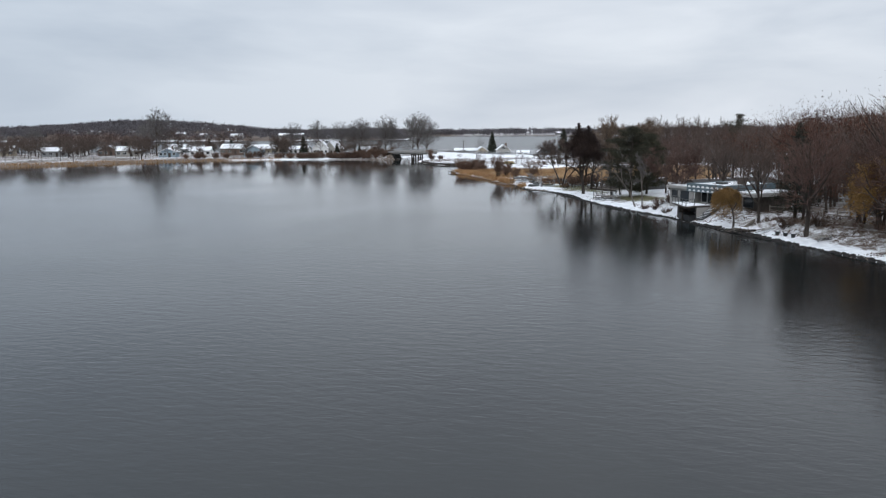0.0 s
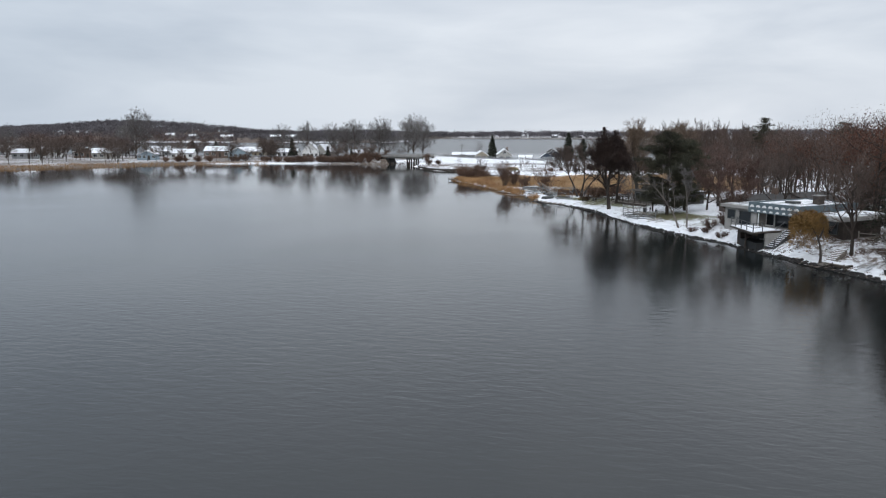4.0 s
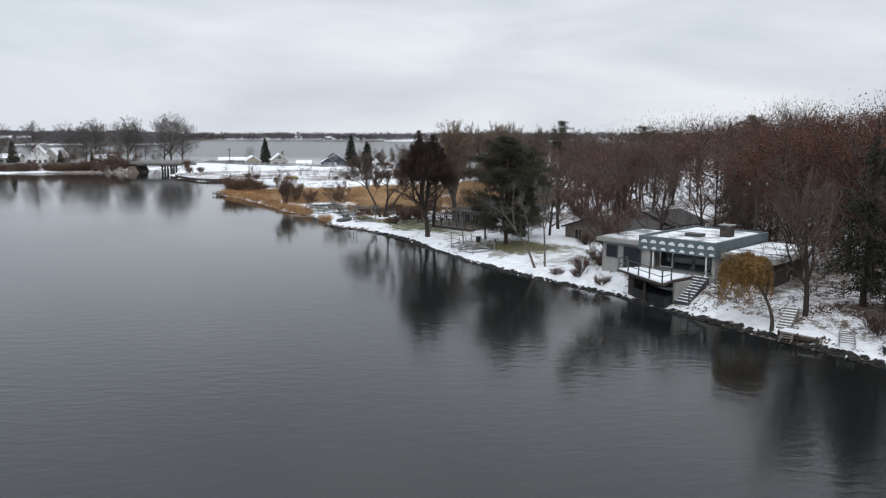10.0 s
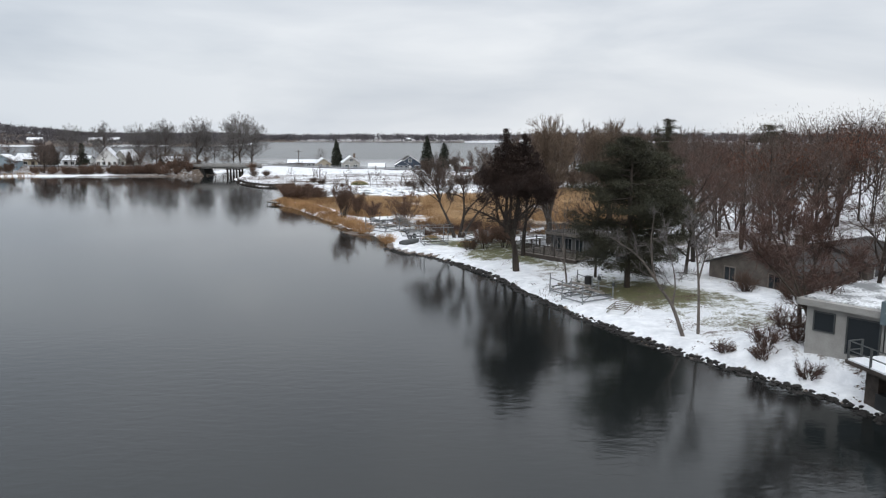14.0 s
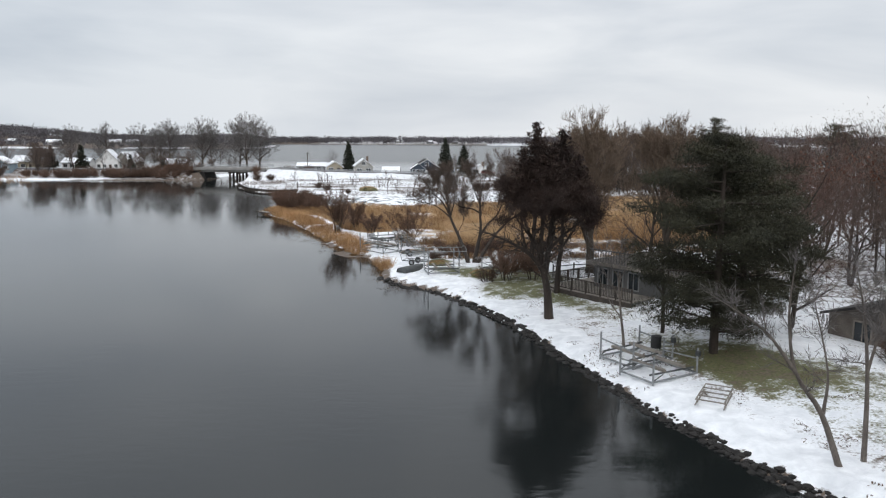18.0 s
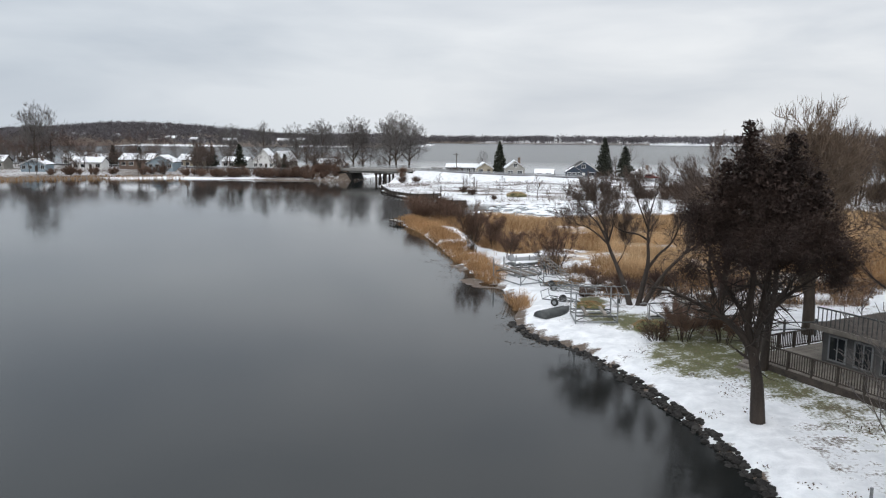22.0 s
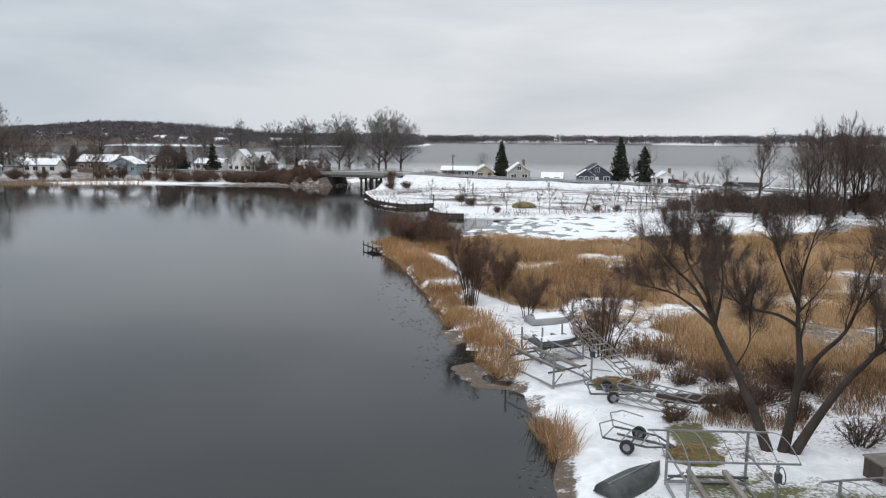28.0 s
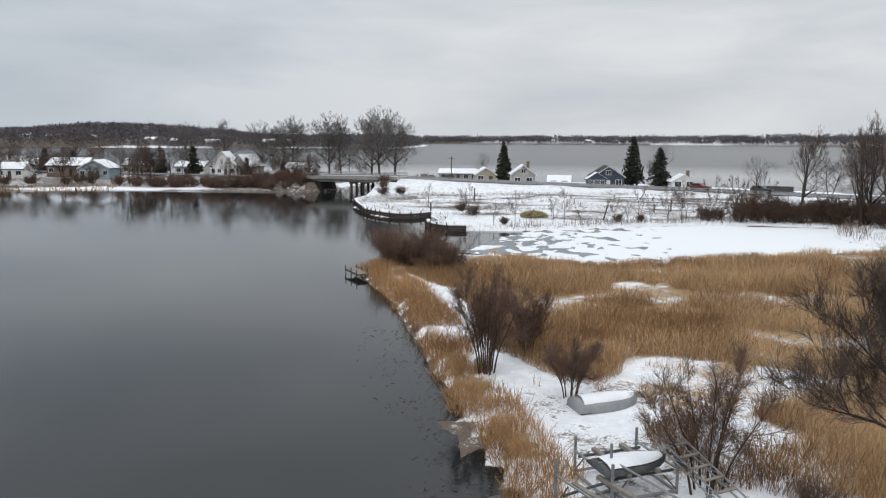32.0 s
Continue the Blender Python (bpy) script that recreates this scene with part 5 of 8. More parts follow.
def guardrail(rows, label):
    ob = thing("guardrail", pose(rows[0][0], rows[0][1], rows[0][2]), label, "guardrail")
    o = Vector(rows[0])
    for a, b in zip(rows, rows[1:]):
        a, b = Vector(a) - o, Vector(b) - o
        part("beam", bar(a + Vector((0, 0, 0.62)), b + Vector((0, 0, 0.62)), 0.1, 4), M_METAL, ob)
        part("post", boxes((a.x - 0.06, a.x + 0.06, a.y - 0.06, a.y + 0.06, a.z - 0.4, a.z + 0.7)), M_WOOD_GREY, ob)
    return ob


guardrail([(x, y - 4.1, z) for x, y, z in dense(ROAD[6:10], 4)], "long steel guardrail along the snowy causeway road")


def seawall(line, label, tips=True):
    o = line[0]
    ob = thing("seawall", pose(o[0], o[1], 0), label, "seawall")
    for a, b in zip(line, line[1:]):
        d = Vector((b[0] - a[0], b[1] - a[1]))
        n = max(1, round(d.length / 2.0))
        ang = math.degrees(math.atan2(d.y, d.x))
        for k in range(n):
            p = Vector(a) + d * (k / n) - Vector(o)
            st = d.length / n
            m = pose(p.x, p.y, 0, 0, 0, ang)
            for z in (-0.35, 0.03, 0.41):
                q = part("board", boxes((0.02, st - 0.02, -0.06, 0.06, z, z + 0.36)), M_WOOD_DARK, ob)
                q.matrix_basis = m
            s = part("snow", boxes((0, st, -0.05, 0.55, 0.77, 0.9)), M_SNOW, ob)
            s.matrix_basis = m
            q = part("post", bar((0, -0.14, -1.0), (0, -0.14, 1.15 if tips else 0.85), 0.1, 6), M_WOOD_DARK, ob)
            q.matrix_basis = m
    return ob


seawall([(-50.5, 294.5), (-48.3, 289), (-46.1, 284), (-43.8, 279.1), (-41.6, 276.3), (-39.4, 273.9), (-37.4, 272.4), (-35.5, 271.5), (-33.8, 272), (-32.5, 273.4), (-31.2, 275.8)], "dark timber seawall with posts and a snowy top on the spit")
seawall([(-29.5, 264.2), (-28.9, 261.8), (-27.9, 260.0), (-26.6, 258.4), (-25.1, 257.4), (-22.3, 257.7)], "low dark timber seawall with snow beside the pond inlet")

# cottages between the road and the big lake
house(pose(-33.5, 358.5, hz(-33.5, 358.5), 0, 0, 14), 5.4, 6.5, 2.4, 1.7, M_TANWALL, "small tan cottage with white-trimmed windows and snowy roof", ridge="y", wins=1, chimney=False, name="cottage")
house(pose(-22.5, 351, hz(-22.5, 351), 0, 0, 10), 6.0, 7.0, 2.9, 2.2, M_CREAM, "pale two-storey cottage with steep snowy roof", ridge="y", wins=2, chimney=True, name="cottage", upper=True, door=False)
house(pose(-1.1, 346.5, hz(-1.1, 346.5), 0, 0, 8), 7.6, 7.0, 3.0, 2.4, M_NAVY, "navy blue cottage with white trim and dark gable roof", ridge="y", wins=2, chimney=False, name="cottage", upper=True, roof=M_SHINGLE, snow=False)
porch = thing("cottage_wing", pose(-3.6, 342.2, hz(-3.6, 342.2), 0, 0, 8), "low navy blue cottage wing with white-trimmed gable and windows", "house")
part("wall", gable_body(4.6, 3.0, 2.2, 1.5, "y"), M_NAVY, porch)
wing_roof = part("roof", roof_slabs(4.6, 3.0, 2.2, 1.5, "y", 0.02, 0.16, 0.3), M_SHINGLE, porch)
part("roof_snow", roof_slabs(4.6, 3.0, 2.2, 1.5, "y", 0.17, 0.25, 0.22), M_SNOW, wing_roof)
for wx in (-1.4, 0.0, 1.4):
    window(porch, pose(wx, -1.505, 0.8), 0.9, 1.2)
house(pose(-12.8, 349.5, hz(-12.8, 349.5), 0, 0, 0), 5.6, 5.0, 0.9, 1.5, M_GREYWALL, "low grey shed with broad snowy roof", wins=2, chimney=False, door=False, name="shed", win_h=0.4, category="shed", sides=False)
house(pose(16.6, 342, hz(16.6, 342), 0, 0, 5), 5.4, 5.5, 2.0, 1.6, M_WHITE, "white cottage with snowy roof beside the causeway", ridge="y", wins=2, chimney=True, name="cottage", door=False)
house(pose(-42, 367, hz(-42, 367), 0, 0, 4), 11, 6.0, 2.3, 1.1, M_GREYWALL, "long low outbuilding with a snow-covered roof", wins=4, chimney=False, name="outbuilding", sides=False, category="outbuilding")
house(pose(34.2, 322.6, hz(34.2, 322.6), 0, 0, -15), 4.6, 4.0, 0.5, 1.7, M_SHINGLE, "dark round-shouldered storage hut by the road", wins=0, door=False, chimney=False, snow=False, name="hut", sides=False, category="hut")

# the west bank
WEST_HOUSES = [(-158, 355, 12, 8, 2.9, 2.0, M_REDWALL, "red-brown brick house with a broad snowy roof", "x", 6), (-145.5, 350, 9, 7, 2.8, 2.2, M_BLUEWALL, "pale blue sided house near the west shore", "y", 8),
               (-150, 379, 11, 7, 3.0, 2.0, M_TANWALL, "tan sided house with snow on its roof", "x", 0), (-134, 383, 10, 7, 2.6, 1.6, M_WHITE, "low white house with a snowy roof", "x", 3),
               (-121, 380, 8, 8, 3.2, 4.2, M_WHITE, "white steep-gabled house with snowy roof", "y", 10), (-115, 383, 7, 8, 3.0, 3.6, M_CREAM, "cream steep-gabled house with snowy roof", "y", -14),
               (-96, 383, 9, 7, 2.5, 1.5, M_WHITE, "white bungalow behind lakeside shrubs", "x", 0), (-190, 374, 11, 8, 2.8, 1.9, M_GREYWALL, "grey house with snowy roof on the west bank", "x", 12),
               (-171, 345, 10, 7, 2.6, 1.7, M_WHITE, "white house with snowy roof behind the reeds", "x", 15), (-206, 339, 11, 8, 2.7, 1.9, M_CREAM, "cream house with snowy roof behind the reeds", "x", 20),
               (-225, 352, 10, 8, 2.8, 2.1, M_REDWALL, "brick house with snow on its gable roof", "y", 22), (-240, 330, 11, 7, 2.6, 1.7, M_GREYWALL, "grey bungalow with snowy roof behind the reeds", "x", 25),
               (-251, 362, 12, 8, 2.9, 2.1, M_WHITE, "white two-gabled house with a snowy roof", "x", 20), (-279, 342, 12, 8, 2.8, 2.0, M_TANWALL, "tan house with snowy roof above the marsh", "x", 28),
               (-289, 383, 12, 8, 2.9, 2.2, M_WHITE, "white house with snowy roof among bare trees", "x", 25), (-180, 330, 8, 6, 2.4, 1.7, M_BLUEWALL, "small pale blue cottage near the reeds", "y", 15),
               (-205, 385, 11, 8, 3.0, 2.2, M_WHITE, "white house with broad snowy roof", "x", 8), (-232, 392, 12, 8, 3.0, 2.2, M_GREYWALL, "grey house with broad snowy roof", "x", 14),
               (-310, 322, 11, 8, 2.8, 2.0, M_CREAM, "cream house with snowy roof at the marsh edge", "x", 30), (-335, 362, 12, 8, 2.8, 2.1, M_REDWALL, "brick house with snow on the roof", "x", 30)]
for x, y, w, d, h, r, wall, lab, rdg, turn in WEST_HOUSES:
    house(pose(x, y, hz(x, y), 0, 0, turn), w, d, h, r, wall, lab, ridge=rdg, wins=3, chimney=(int(abs(x)) % 3 == 0), sides=False, group="houses on the west bank", trim=M_WHITE)
rng_far = random.Random(71)
FAR_SPOTS = [(-300 - 42 * k + rng_far.uniform(-12, 12), 950 + rng_far.uniform(0, 40)) for k in range(12)] + [(-90 + 75 * k + rng_far.uniform(-25, 25), 1568 - 0.0001 * k + rng_far.uniform(0, 30)) for k in range(12)]
for k, (x, y) in enumerate(FAR_SPOTS):
    house(pose(x, y, hz(x, y), 0, 0, rng_far.uniform(-20, 20)), rng_far.uniform(11, 17), 9, 3.6, 2.6, (M_WHITE, M_GREYWALL, M_CREAM)[k % 3], "distant lakeshore house with a snow-covered roof", wins=2, chimney=False, sides=False, door=False, group="houses on the far shore")

# ---- single trees along the east shore ----
def dark_crown(m, label, seed, stems, lobes, spires, count):
    """A tall ragged tree: bare curved stems below, a broad mass of dark brown foliage, dark green spires on top."""
    rng = np.random.default_rng(seed)
    ob = thing("tree", m, label, "tree")
    for places, r0, r1 in stems:
        line_ = curve_points(places)
        n = len(line_) - 1
        rad = np.linspace(r0, r1, n + 1)
        wood = []
        for k in range(n // 3, n):
            for _ in range(4):
                d = unit(line_[k + 1] - line_[k]) * 0.6 + rng.normal(size=3) * 0.7
                p, r = line_[k], min(0.05, rad[k] * 0.5)
                for _ in range(3):
                    d = unit(d + rng.normal(size=3) * 0.3 + [0, 0, 0.1])
                    q = p + d * rng.uniform(0.3, 0.7)
                    wood.append((*p, *q, r, r * 0.6))
                    p, r = q, max(r * 0.6, 0.008)
        stem = fast_mesh("stem", *chain_mesh(line_, rad, 8), M_BARK_DARK, ob)
        tagged(fast_mesh("twig", *tubes_mesh(wood, 4), M_BARK_DARK, stem), kind="stuff")
    lob = np.array(lobes, float)
    # sprays of twigs that leave each lobe's middle, so the outline is uneven
    pick = rng.choice(len(lob), count, p=lob[:, 3] ** 2 / (lob[:, 3] ** 2).sum())
    ray_ = rng.integers(0, 70, count)
    dirs = rng.normal(size=(len(lob), 70, 3)) + [0, 0, 0.15]
    dirs /= np.linalg.norm(dirs, axis=2, keepdims=True)
    far = rng.uniform(0.4, 1.4, (len(lob), 70))
    d = dirs[pick, ray_]
    reach = far[pick, ray_] * rng.random(count) ** 0.55
    c = lob[pick, :3] + d * (lob[pick, 3] * reach)[:, None] * [1.1, 1.1, 0.85] + rng.normal(size=(count, 3)) * 0.17
    crown = fast_mesh("crown", *slivers(c, d + rng.normal(size=(count, 3)) * 0.7, 0.022, 10, rng), M_LEAF_BROWN, ob)
    cards, sizes = [], []
    for x, y, z0, z1, r in spires:
        z = z0
        while z < z1:
            t = (z - z0) / (z1 - z0)
            for _ in range(7):
                a = rng.random() * math.tau
                ln = r * (1 - t) ** 0.8 * rng.uniform(0.4, 1.25) + 0.1
                for q in np.linspace(0.2, 1, max(2, int(ln * 6))):
                    for _ in range(4):
                        cards.append(np.array([x + math.cos(a) * ln * q, y + math.sin(a) * ln * q, z + 0.12 * ln * q]) + rng.normal(size=3) * [0.1, 0.1, 0.06])
                        sizes.append(rng.uniform(0.06, 0.13))
            z += 0.17
        cards.append((x, y, z1))
        sizes.append(0.3)
    fast_mesh("needles", *cards_mesh(cards, np.array(sizes), rng, 0.4, 2.4), M_LEAF_BROWN, crown)
    return ob


dark_crown(at(10.0, 146.2), "tall ragged dark brown conifer with bare curved lower limbs", 21,
           (([(0.05, 0, -0.4), (-0.05, 0, 1.0), (-0.15, 0, 2.1), (-0.5, 0, 3.7), (-0.7, 0, 4.8), (-0.6, 0, 7), (-0.9, 0, 10), (-1.1, 0, 13.0)], 0.36, 0.03),
            ([(-0.35, 0.05, 3.0), (-0.1, 0.2, 4.8), (0, 0.3, 6.0), (0.4, 0.2, 9.0), (0.7, 0.1, 12.6)], 0.24, 0.03),
            ([(-0.45, 0, 3.4), (-1.1, -0.1, 4.3), (-1.9, -0.2, 4.95), (-2.9, -0.4, 5.5), (-4.3, -0.5, 6.1), (-5.2, -0.5, 6.2)], 0.2, 0.02),
            ([(-0.7, 0, 4.8), (-1.4, 0.3, 5.8), (-2.6, 0.4, 7.4)], 0.14, 0.03), ([(0, 0.2, 5.0), (1.2, 0.4, 6.1), (2.6, 0.3, 7.2)], 0.14, 0.03),
            ([(-0.3, 0, 3.6), (-0.5, -1.5, 4.8), (-0.2, -2.7, 6.0)], 0.14, 0.03), ([(0.0, 0.3, 4.8), (0.5, 1.8, 6.2), (0.3, 2.6, 7.5)], 0.14, 0.03)),
           [(-2.5, 0.0, 8.6, 1.4), (-1.7, -1.4, 7.9, 1.4), (-0.2, -1.9, 8.6, 1.5), (1.6, -1.0, 8.2, 1.6), (2.4, 0.5, 8.3, 1.4), (0.2, 1.9, 8.5, 1.5), (-1.7, 1.5, 8.9, 1.4), (-1.5, -0.2, 10.4, 1.3), (0.9, 0.2, 10.3, 1.4), (-0.3, -0.9, 10.0, 1.2), (-0.9, 0, 11.8, 0.9), (0.6, 0.1, 11.6, 0.9), (-3.2, -0.2, 9.5, 0.8), (3.2, 0.2, 7.3, 0.8), (2.6, -0.6, 6.9, 0.7), (-3.4, -0.4, 7.0, 0.6), (0.1, 0.0, 7.9, 1.2)],
           ((-1.1, 0, 10.0, 13.7, 1.5), (0.7, 0.1, 9.8, 13.2, 1.5), (0.0, -0.7, 9.6, 12.0, 1.3), (-2.0, 0.3, 9.2, 11.8, 1.0), (1.9, 0.2, 8.6, 11.4, 1.1)), 95000)
dark_crown(at(11.8, 153.6), "slimmer dark brown tree beside the lawn", 23,
           (([(0, 0, -0.4), (0.05, 0, 2), (0.3, 0, 4.5), (0.2, 0, 7), (0.1, 0, 11)], 0.26, 0.03), ([(0.2, 0, 3.6), (1.2, 0.2, 5), (1.8, 0.2, 6.6)], 0.12, 0.03), ([(0.2, 0, 4.0), (-0.9, -0.2, 5.2), (-1.6, -0.2, 6.6)], 0.12, 0.03)),
           [(0.1, 0, 7.2, 1.7), (-1.0, 0.2, 7.6, 1.3), (1.2, 0.1, 7.6, 1.4), (0.1, 0.2, 9.2, 1.5), (0.4, -0.4, 8.2, 1.6)], ((0.1, 0, 8.8, 11.2, 1.1),), 42000)
bare_tree(at(16.1, 161.5, 30), "tall tan bare tree with a broad fine-twigged crown", 31, 12.4, M_BARK, M_TWIG_TAN, limbs=12, twigs=6, levels=4, spread=0.55, fork=0.24, r=0.42, twig_r=0.02, fuzz=11000, fuzz_w=0.028, fuzz_l=22)
bare_tree(at(24.5, 166, 130), "tall tan bare tree behind the marsh edge", 32, 12.0, M_BARK, M_TWIG_TAN, limbs=11, twigs=6, levels=4, spread=0.55, fork=0.26, r=0.36, twig_r=0.02, fuzz=9500, fuzz_w=0.028, fuzz_l=22)
bare_tree(at(10.8, 162.3, 100), "dark bare tree with heavy low limbs", 33, 10.6, M_BARK_DARK, M_TWIG, limbs=8, twigs=5, levels=4, spread=0.72, fork=0.16, r=0.3, upright=0.2, fuzz=9000, fuzz_w=0.026, fuzz_l=22)


limb_tree("willow", at(5.8, 169.4), "dark many-stemmed leaning willow with arching bare branches on snow",
          (([(-0.35, -0.1, -0.4), (-0.75, 0.7, 0.9), (-1.4, 2.1, 2.5), (-2.2, 3.7, 4.2), (-2.5, 4.4, 5.6), (-2.7, 4.8, 6.8), (-2.5, 5.0, 7.9)], 0.27, 0.02),
           ([(-2.2, 3.7, 4.2), (-3.2, 4.4, 5.0), (-4.2, 4.9, 5.5), (-5.4, 5.2, 5.7)], 0.10, 0.015), ([(-2.2, 3.7, 4.3), (-3.0, 4.3, 5.7), (-3.9, 4.8, 6.6), (-4.6, 5.2, 7.4)], 0.11, 0.015),
           ([(-2.2, 3.8, 4.3), (-1.8, 4.8, 5.9), (-1.9, 5.6, 7.8)], 0.10, 0.015), ([(-2.5, 4.3, 5.5), (-3.3, 5.2, 6.8), (-3.6, 5.6, 7.8)], 0.09, 0.015), ([(-1.5, 2.3, 2.7), (-0.9, 2.6, 3.9), (-0.9, 3.0, 4.9)], 0.05, 0.012),
           ([(0.1, 0.0, -0.4), (0.45, 0.4, 1.3), (0.85, 1.2, 3.2), (0.8, 1.8, 5.0), (0.9, 2.2, 6.8), (1.4, 2.5, 8.8)], 0.27, 0.02),
           ([(0.8, 1.7, 4.9), (0.0, 2.0, 5.3), (-1.3, 2.4, 5.5), (-2.0, 2.5, 6.2)], 0.10, 0.015), ([(0.85, 1.9, 5.6), (0.2, 2.3, 7.2), (-0.3, 2.5, 8.6)], 0.09, 0.015),
           ([(0.35, -0.1, -0.4), (1.2, 0.1, 1.2), (2.3, 0.5, 2.8), (3.6, 0.9, 4.2), (4.2, 1.2, 5.6), (4.6, 1.4, 8.0)], 0.25, 0.02),
           ([(0.75, 1.0, 2.6), (1.6, 1.3, 3.8), (2.6, 1.6, 4.8), (3.2, 1.8, 6.4), (3.6, 1.9, 8.2)], 0.15, 0.02), ([(3.4, 0.9, 4.0), (4.9, 1.1, 5.0), (6.4, 1.3, 6.2), (7.4, 1.4, 7.2)], 0.13, 0.015), ([(3.9, 1.0, 4.8), (5.2, 1.8, 6.4), (6.0, 2.1, 7.8)], 0.10, 0.015)),
          44, M_BARK_DARK, M_TWIG, side=7, length=2.2, kids=2, fuzz=5, fuzz_w=0.009, fuzz_l=56, rise=0.3, wide=0.42, start=0.5)
pine(at(18.2, 136.7), "large dark green pine on the lawn", 51, 12.8, 4.5, clear=0.1, count=30000, leaf=0.032)
pine(at(21.5, 141.0), "dark green pine behind the lawn", 52, 11.5, 3.2, clear=0.12, count=16000, leaf=0.032)
conifer(at(35.4, 98.1), "tall dark green spruce above the snowy bank", 53, 12.2, 3.2, density=6.5, low=0.12, kind_name="spruce", leaf=(0.07, 0.15))
conifer(at(44, 131, 40), "dark hemlock with level sprays behind the bungalow", 54, 8.5, 3.2, density=5.5, low=0.12, kind_name="spruce", leaf=(0.08, 0.17))
limb_tree("tree", at(17.85, 122.2), "crooked pale-barked bare tree leaning over the snowy bank",
          (([(0, 0, -0.3), (-0.95, 0, 2.1), (-2.1, 0, 3.8), (-2.5, 0, 6.0), (-2.4, 0.1, 7.6)], 0.15, 0.02), ([(-2.1, 0, 3.8), (-3.4, -0.1, 5.4), (-5.0, -0.1, 6.5)], 0.09, 0.015), ([(-0.9, 0, 2.1), (-0.75, 0.2, 3.8), (-1.5, 0.3, 6.8)], 0.08, 0.015)),
          61, M_BARK_PALE, M_TWIG_GREY, side=6, length=1.2, kids=3, fuzz=2, fuzz_w=0.02, levels=2)
limb_tree("tree", at(18.9, 122.5), "slender pale-barked bare tree beside the crooked one",
          (([(0, 0, -0.3), (-0.15, 0, 3.2), (-0.5, 0, 5.9), (-0.9, 0, 7.5)], 0.12, 0.02), ([(-0.2, 0, 3.6), (0.3, 0.2, 5.4), (0.45, 0.2, 6.8)], 0.07, 0.015)),
          62, M_BARK_PALE, M_TWIG_GREY, side=7, length=1.2, kids=3, fuzz=3, fuzz_w=0.022, levels=2)
bare_tree(at(13.4, 138.3, 60), "thin pale birch beside the boat lift frame", 63, 6.6, M_BARK_PALE, M_TWIG_GREY, limbs=6, twigs=4, levels=3, spread=0.5, fork=0.45, r=0.1)
bare_tree(at(16.6, 141.3, 60), "slim dark trunk on the snowy lawn", 64, 7.4, M_BARK_DARK, M_TWIG, limbs=6, twigs=4, levels=3, spread=0.5, fork=0.45, r=0.14)
limb_tree("tree", at(23.3, 115.9), "multi-stemmed bare reddish tree by the house wing",
          (([(0, 0, -0.3), (-0.9, 0, 2.1), (-2.3, 0, 5.0), (-3.4, 0, 6.9)], 0.14, 0.02), ([(0.1, 0, -0.3), (0.7, 0.2, 3.1), (2.0, 0.3, 4.6)], 0.11, 0.02), ([(-0.1, 0.2, -0.3), (-0.6, 0.8, 3.0), (-0.7, 1.2, 6.2)], 0.12, 0.02), ([(-0.9, 0, 2.1), (-2.8, -0.2, 4.2), (-4.4, -0.2, 5.8)], 0.09, 0.02)),
          65, M_BARK, M_TWIG_RED, side=8, length=1.9, kids=4, fuzz=4, fuzz_w=0.026, levels=2)
limb_tree("tree", at(25.2, 121.5), "bare dark tree before the bungalow",
          (([(0, 0, -0.3), (-0.3, 0, 2.6), (-1.4, 0, 5.4), (-2.0, 0, 7.4)], 0.16, 0.02), ([(-0.2, 0, 2.0), (0.9, 0.1, 4.4), (1.8, 0.1, 6.8)], 0.11, 0.02), ([(0.6, 0.3, -0.3), (1.0, 0.4, 3.0), (0.5, 0.6, 6.6)], 0.12, 0.02)),
          66, M_BARK_DARK, M_TWIG_RED, side=9, length=2.2, kids=4, fuzz=5, fuzz_w=0.028, levels=2)
bare_tree(at(31.1, 98.3, 40), "dark bare tree on the snowy bank", 67, 9.6, M_BARK_DARK, M_TWIG, limbs=10, twigs=5, levels=3, spread=0.75, fork=0.3, r=0.22, fuzz=3000, fuzz_w=0.022, fuzz_l=24)
bare_tree(at(38.9, 107.4, 0), "slender white birch behind the house", 68, 7.4, M_BARK_PALE, M_TWIG_GREY, limbs=6, twigs=4, levels=3, spread=0.45, fork=0.4, r=0.1)
bare_tree(at(34.0, 88.6, 0), "rust-tinged bare oak on the snowy bank", 69, 11.0, M_BARK_DARK, M_TWIG_RED, limbs=12, twigs=5, levels=3, spread=0.7, fork=0.28, r=0.28, fuzz=5000, fuzz_w=0.024, fuzz_l=26)


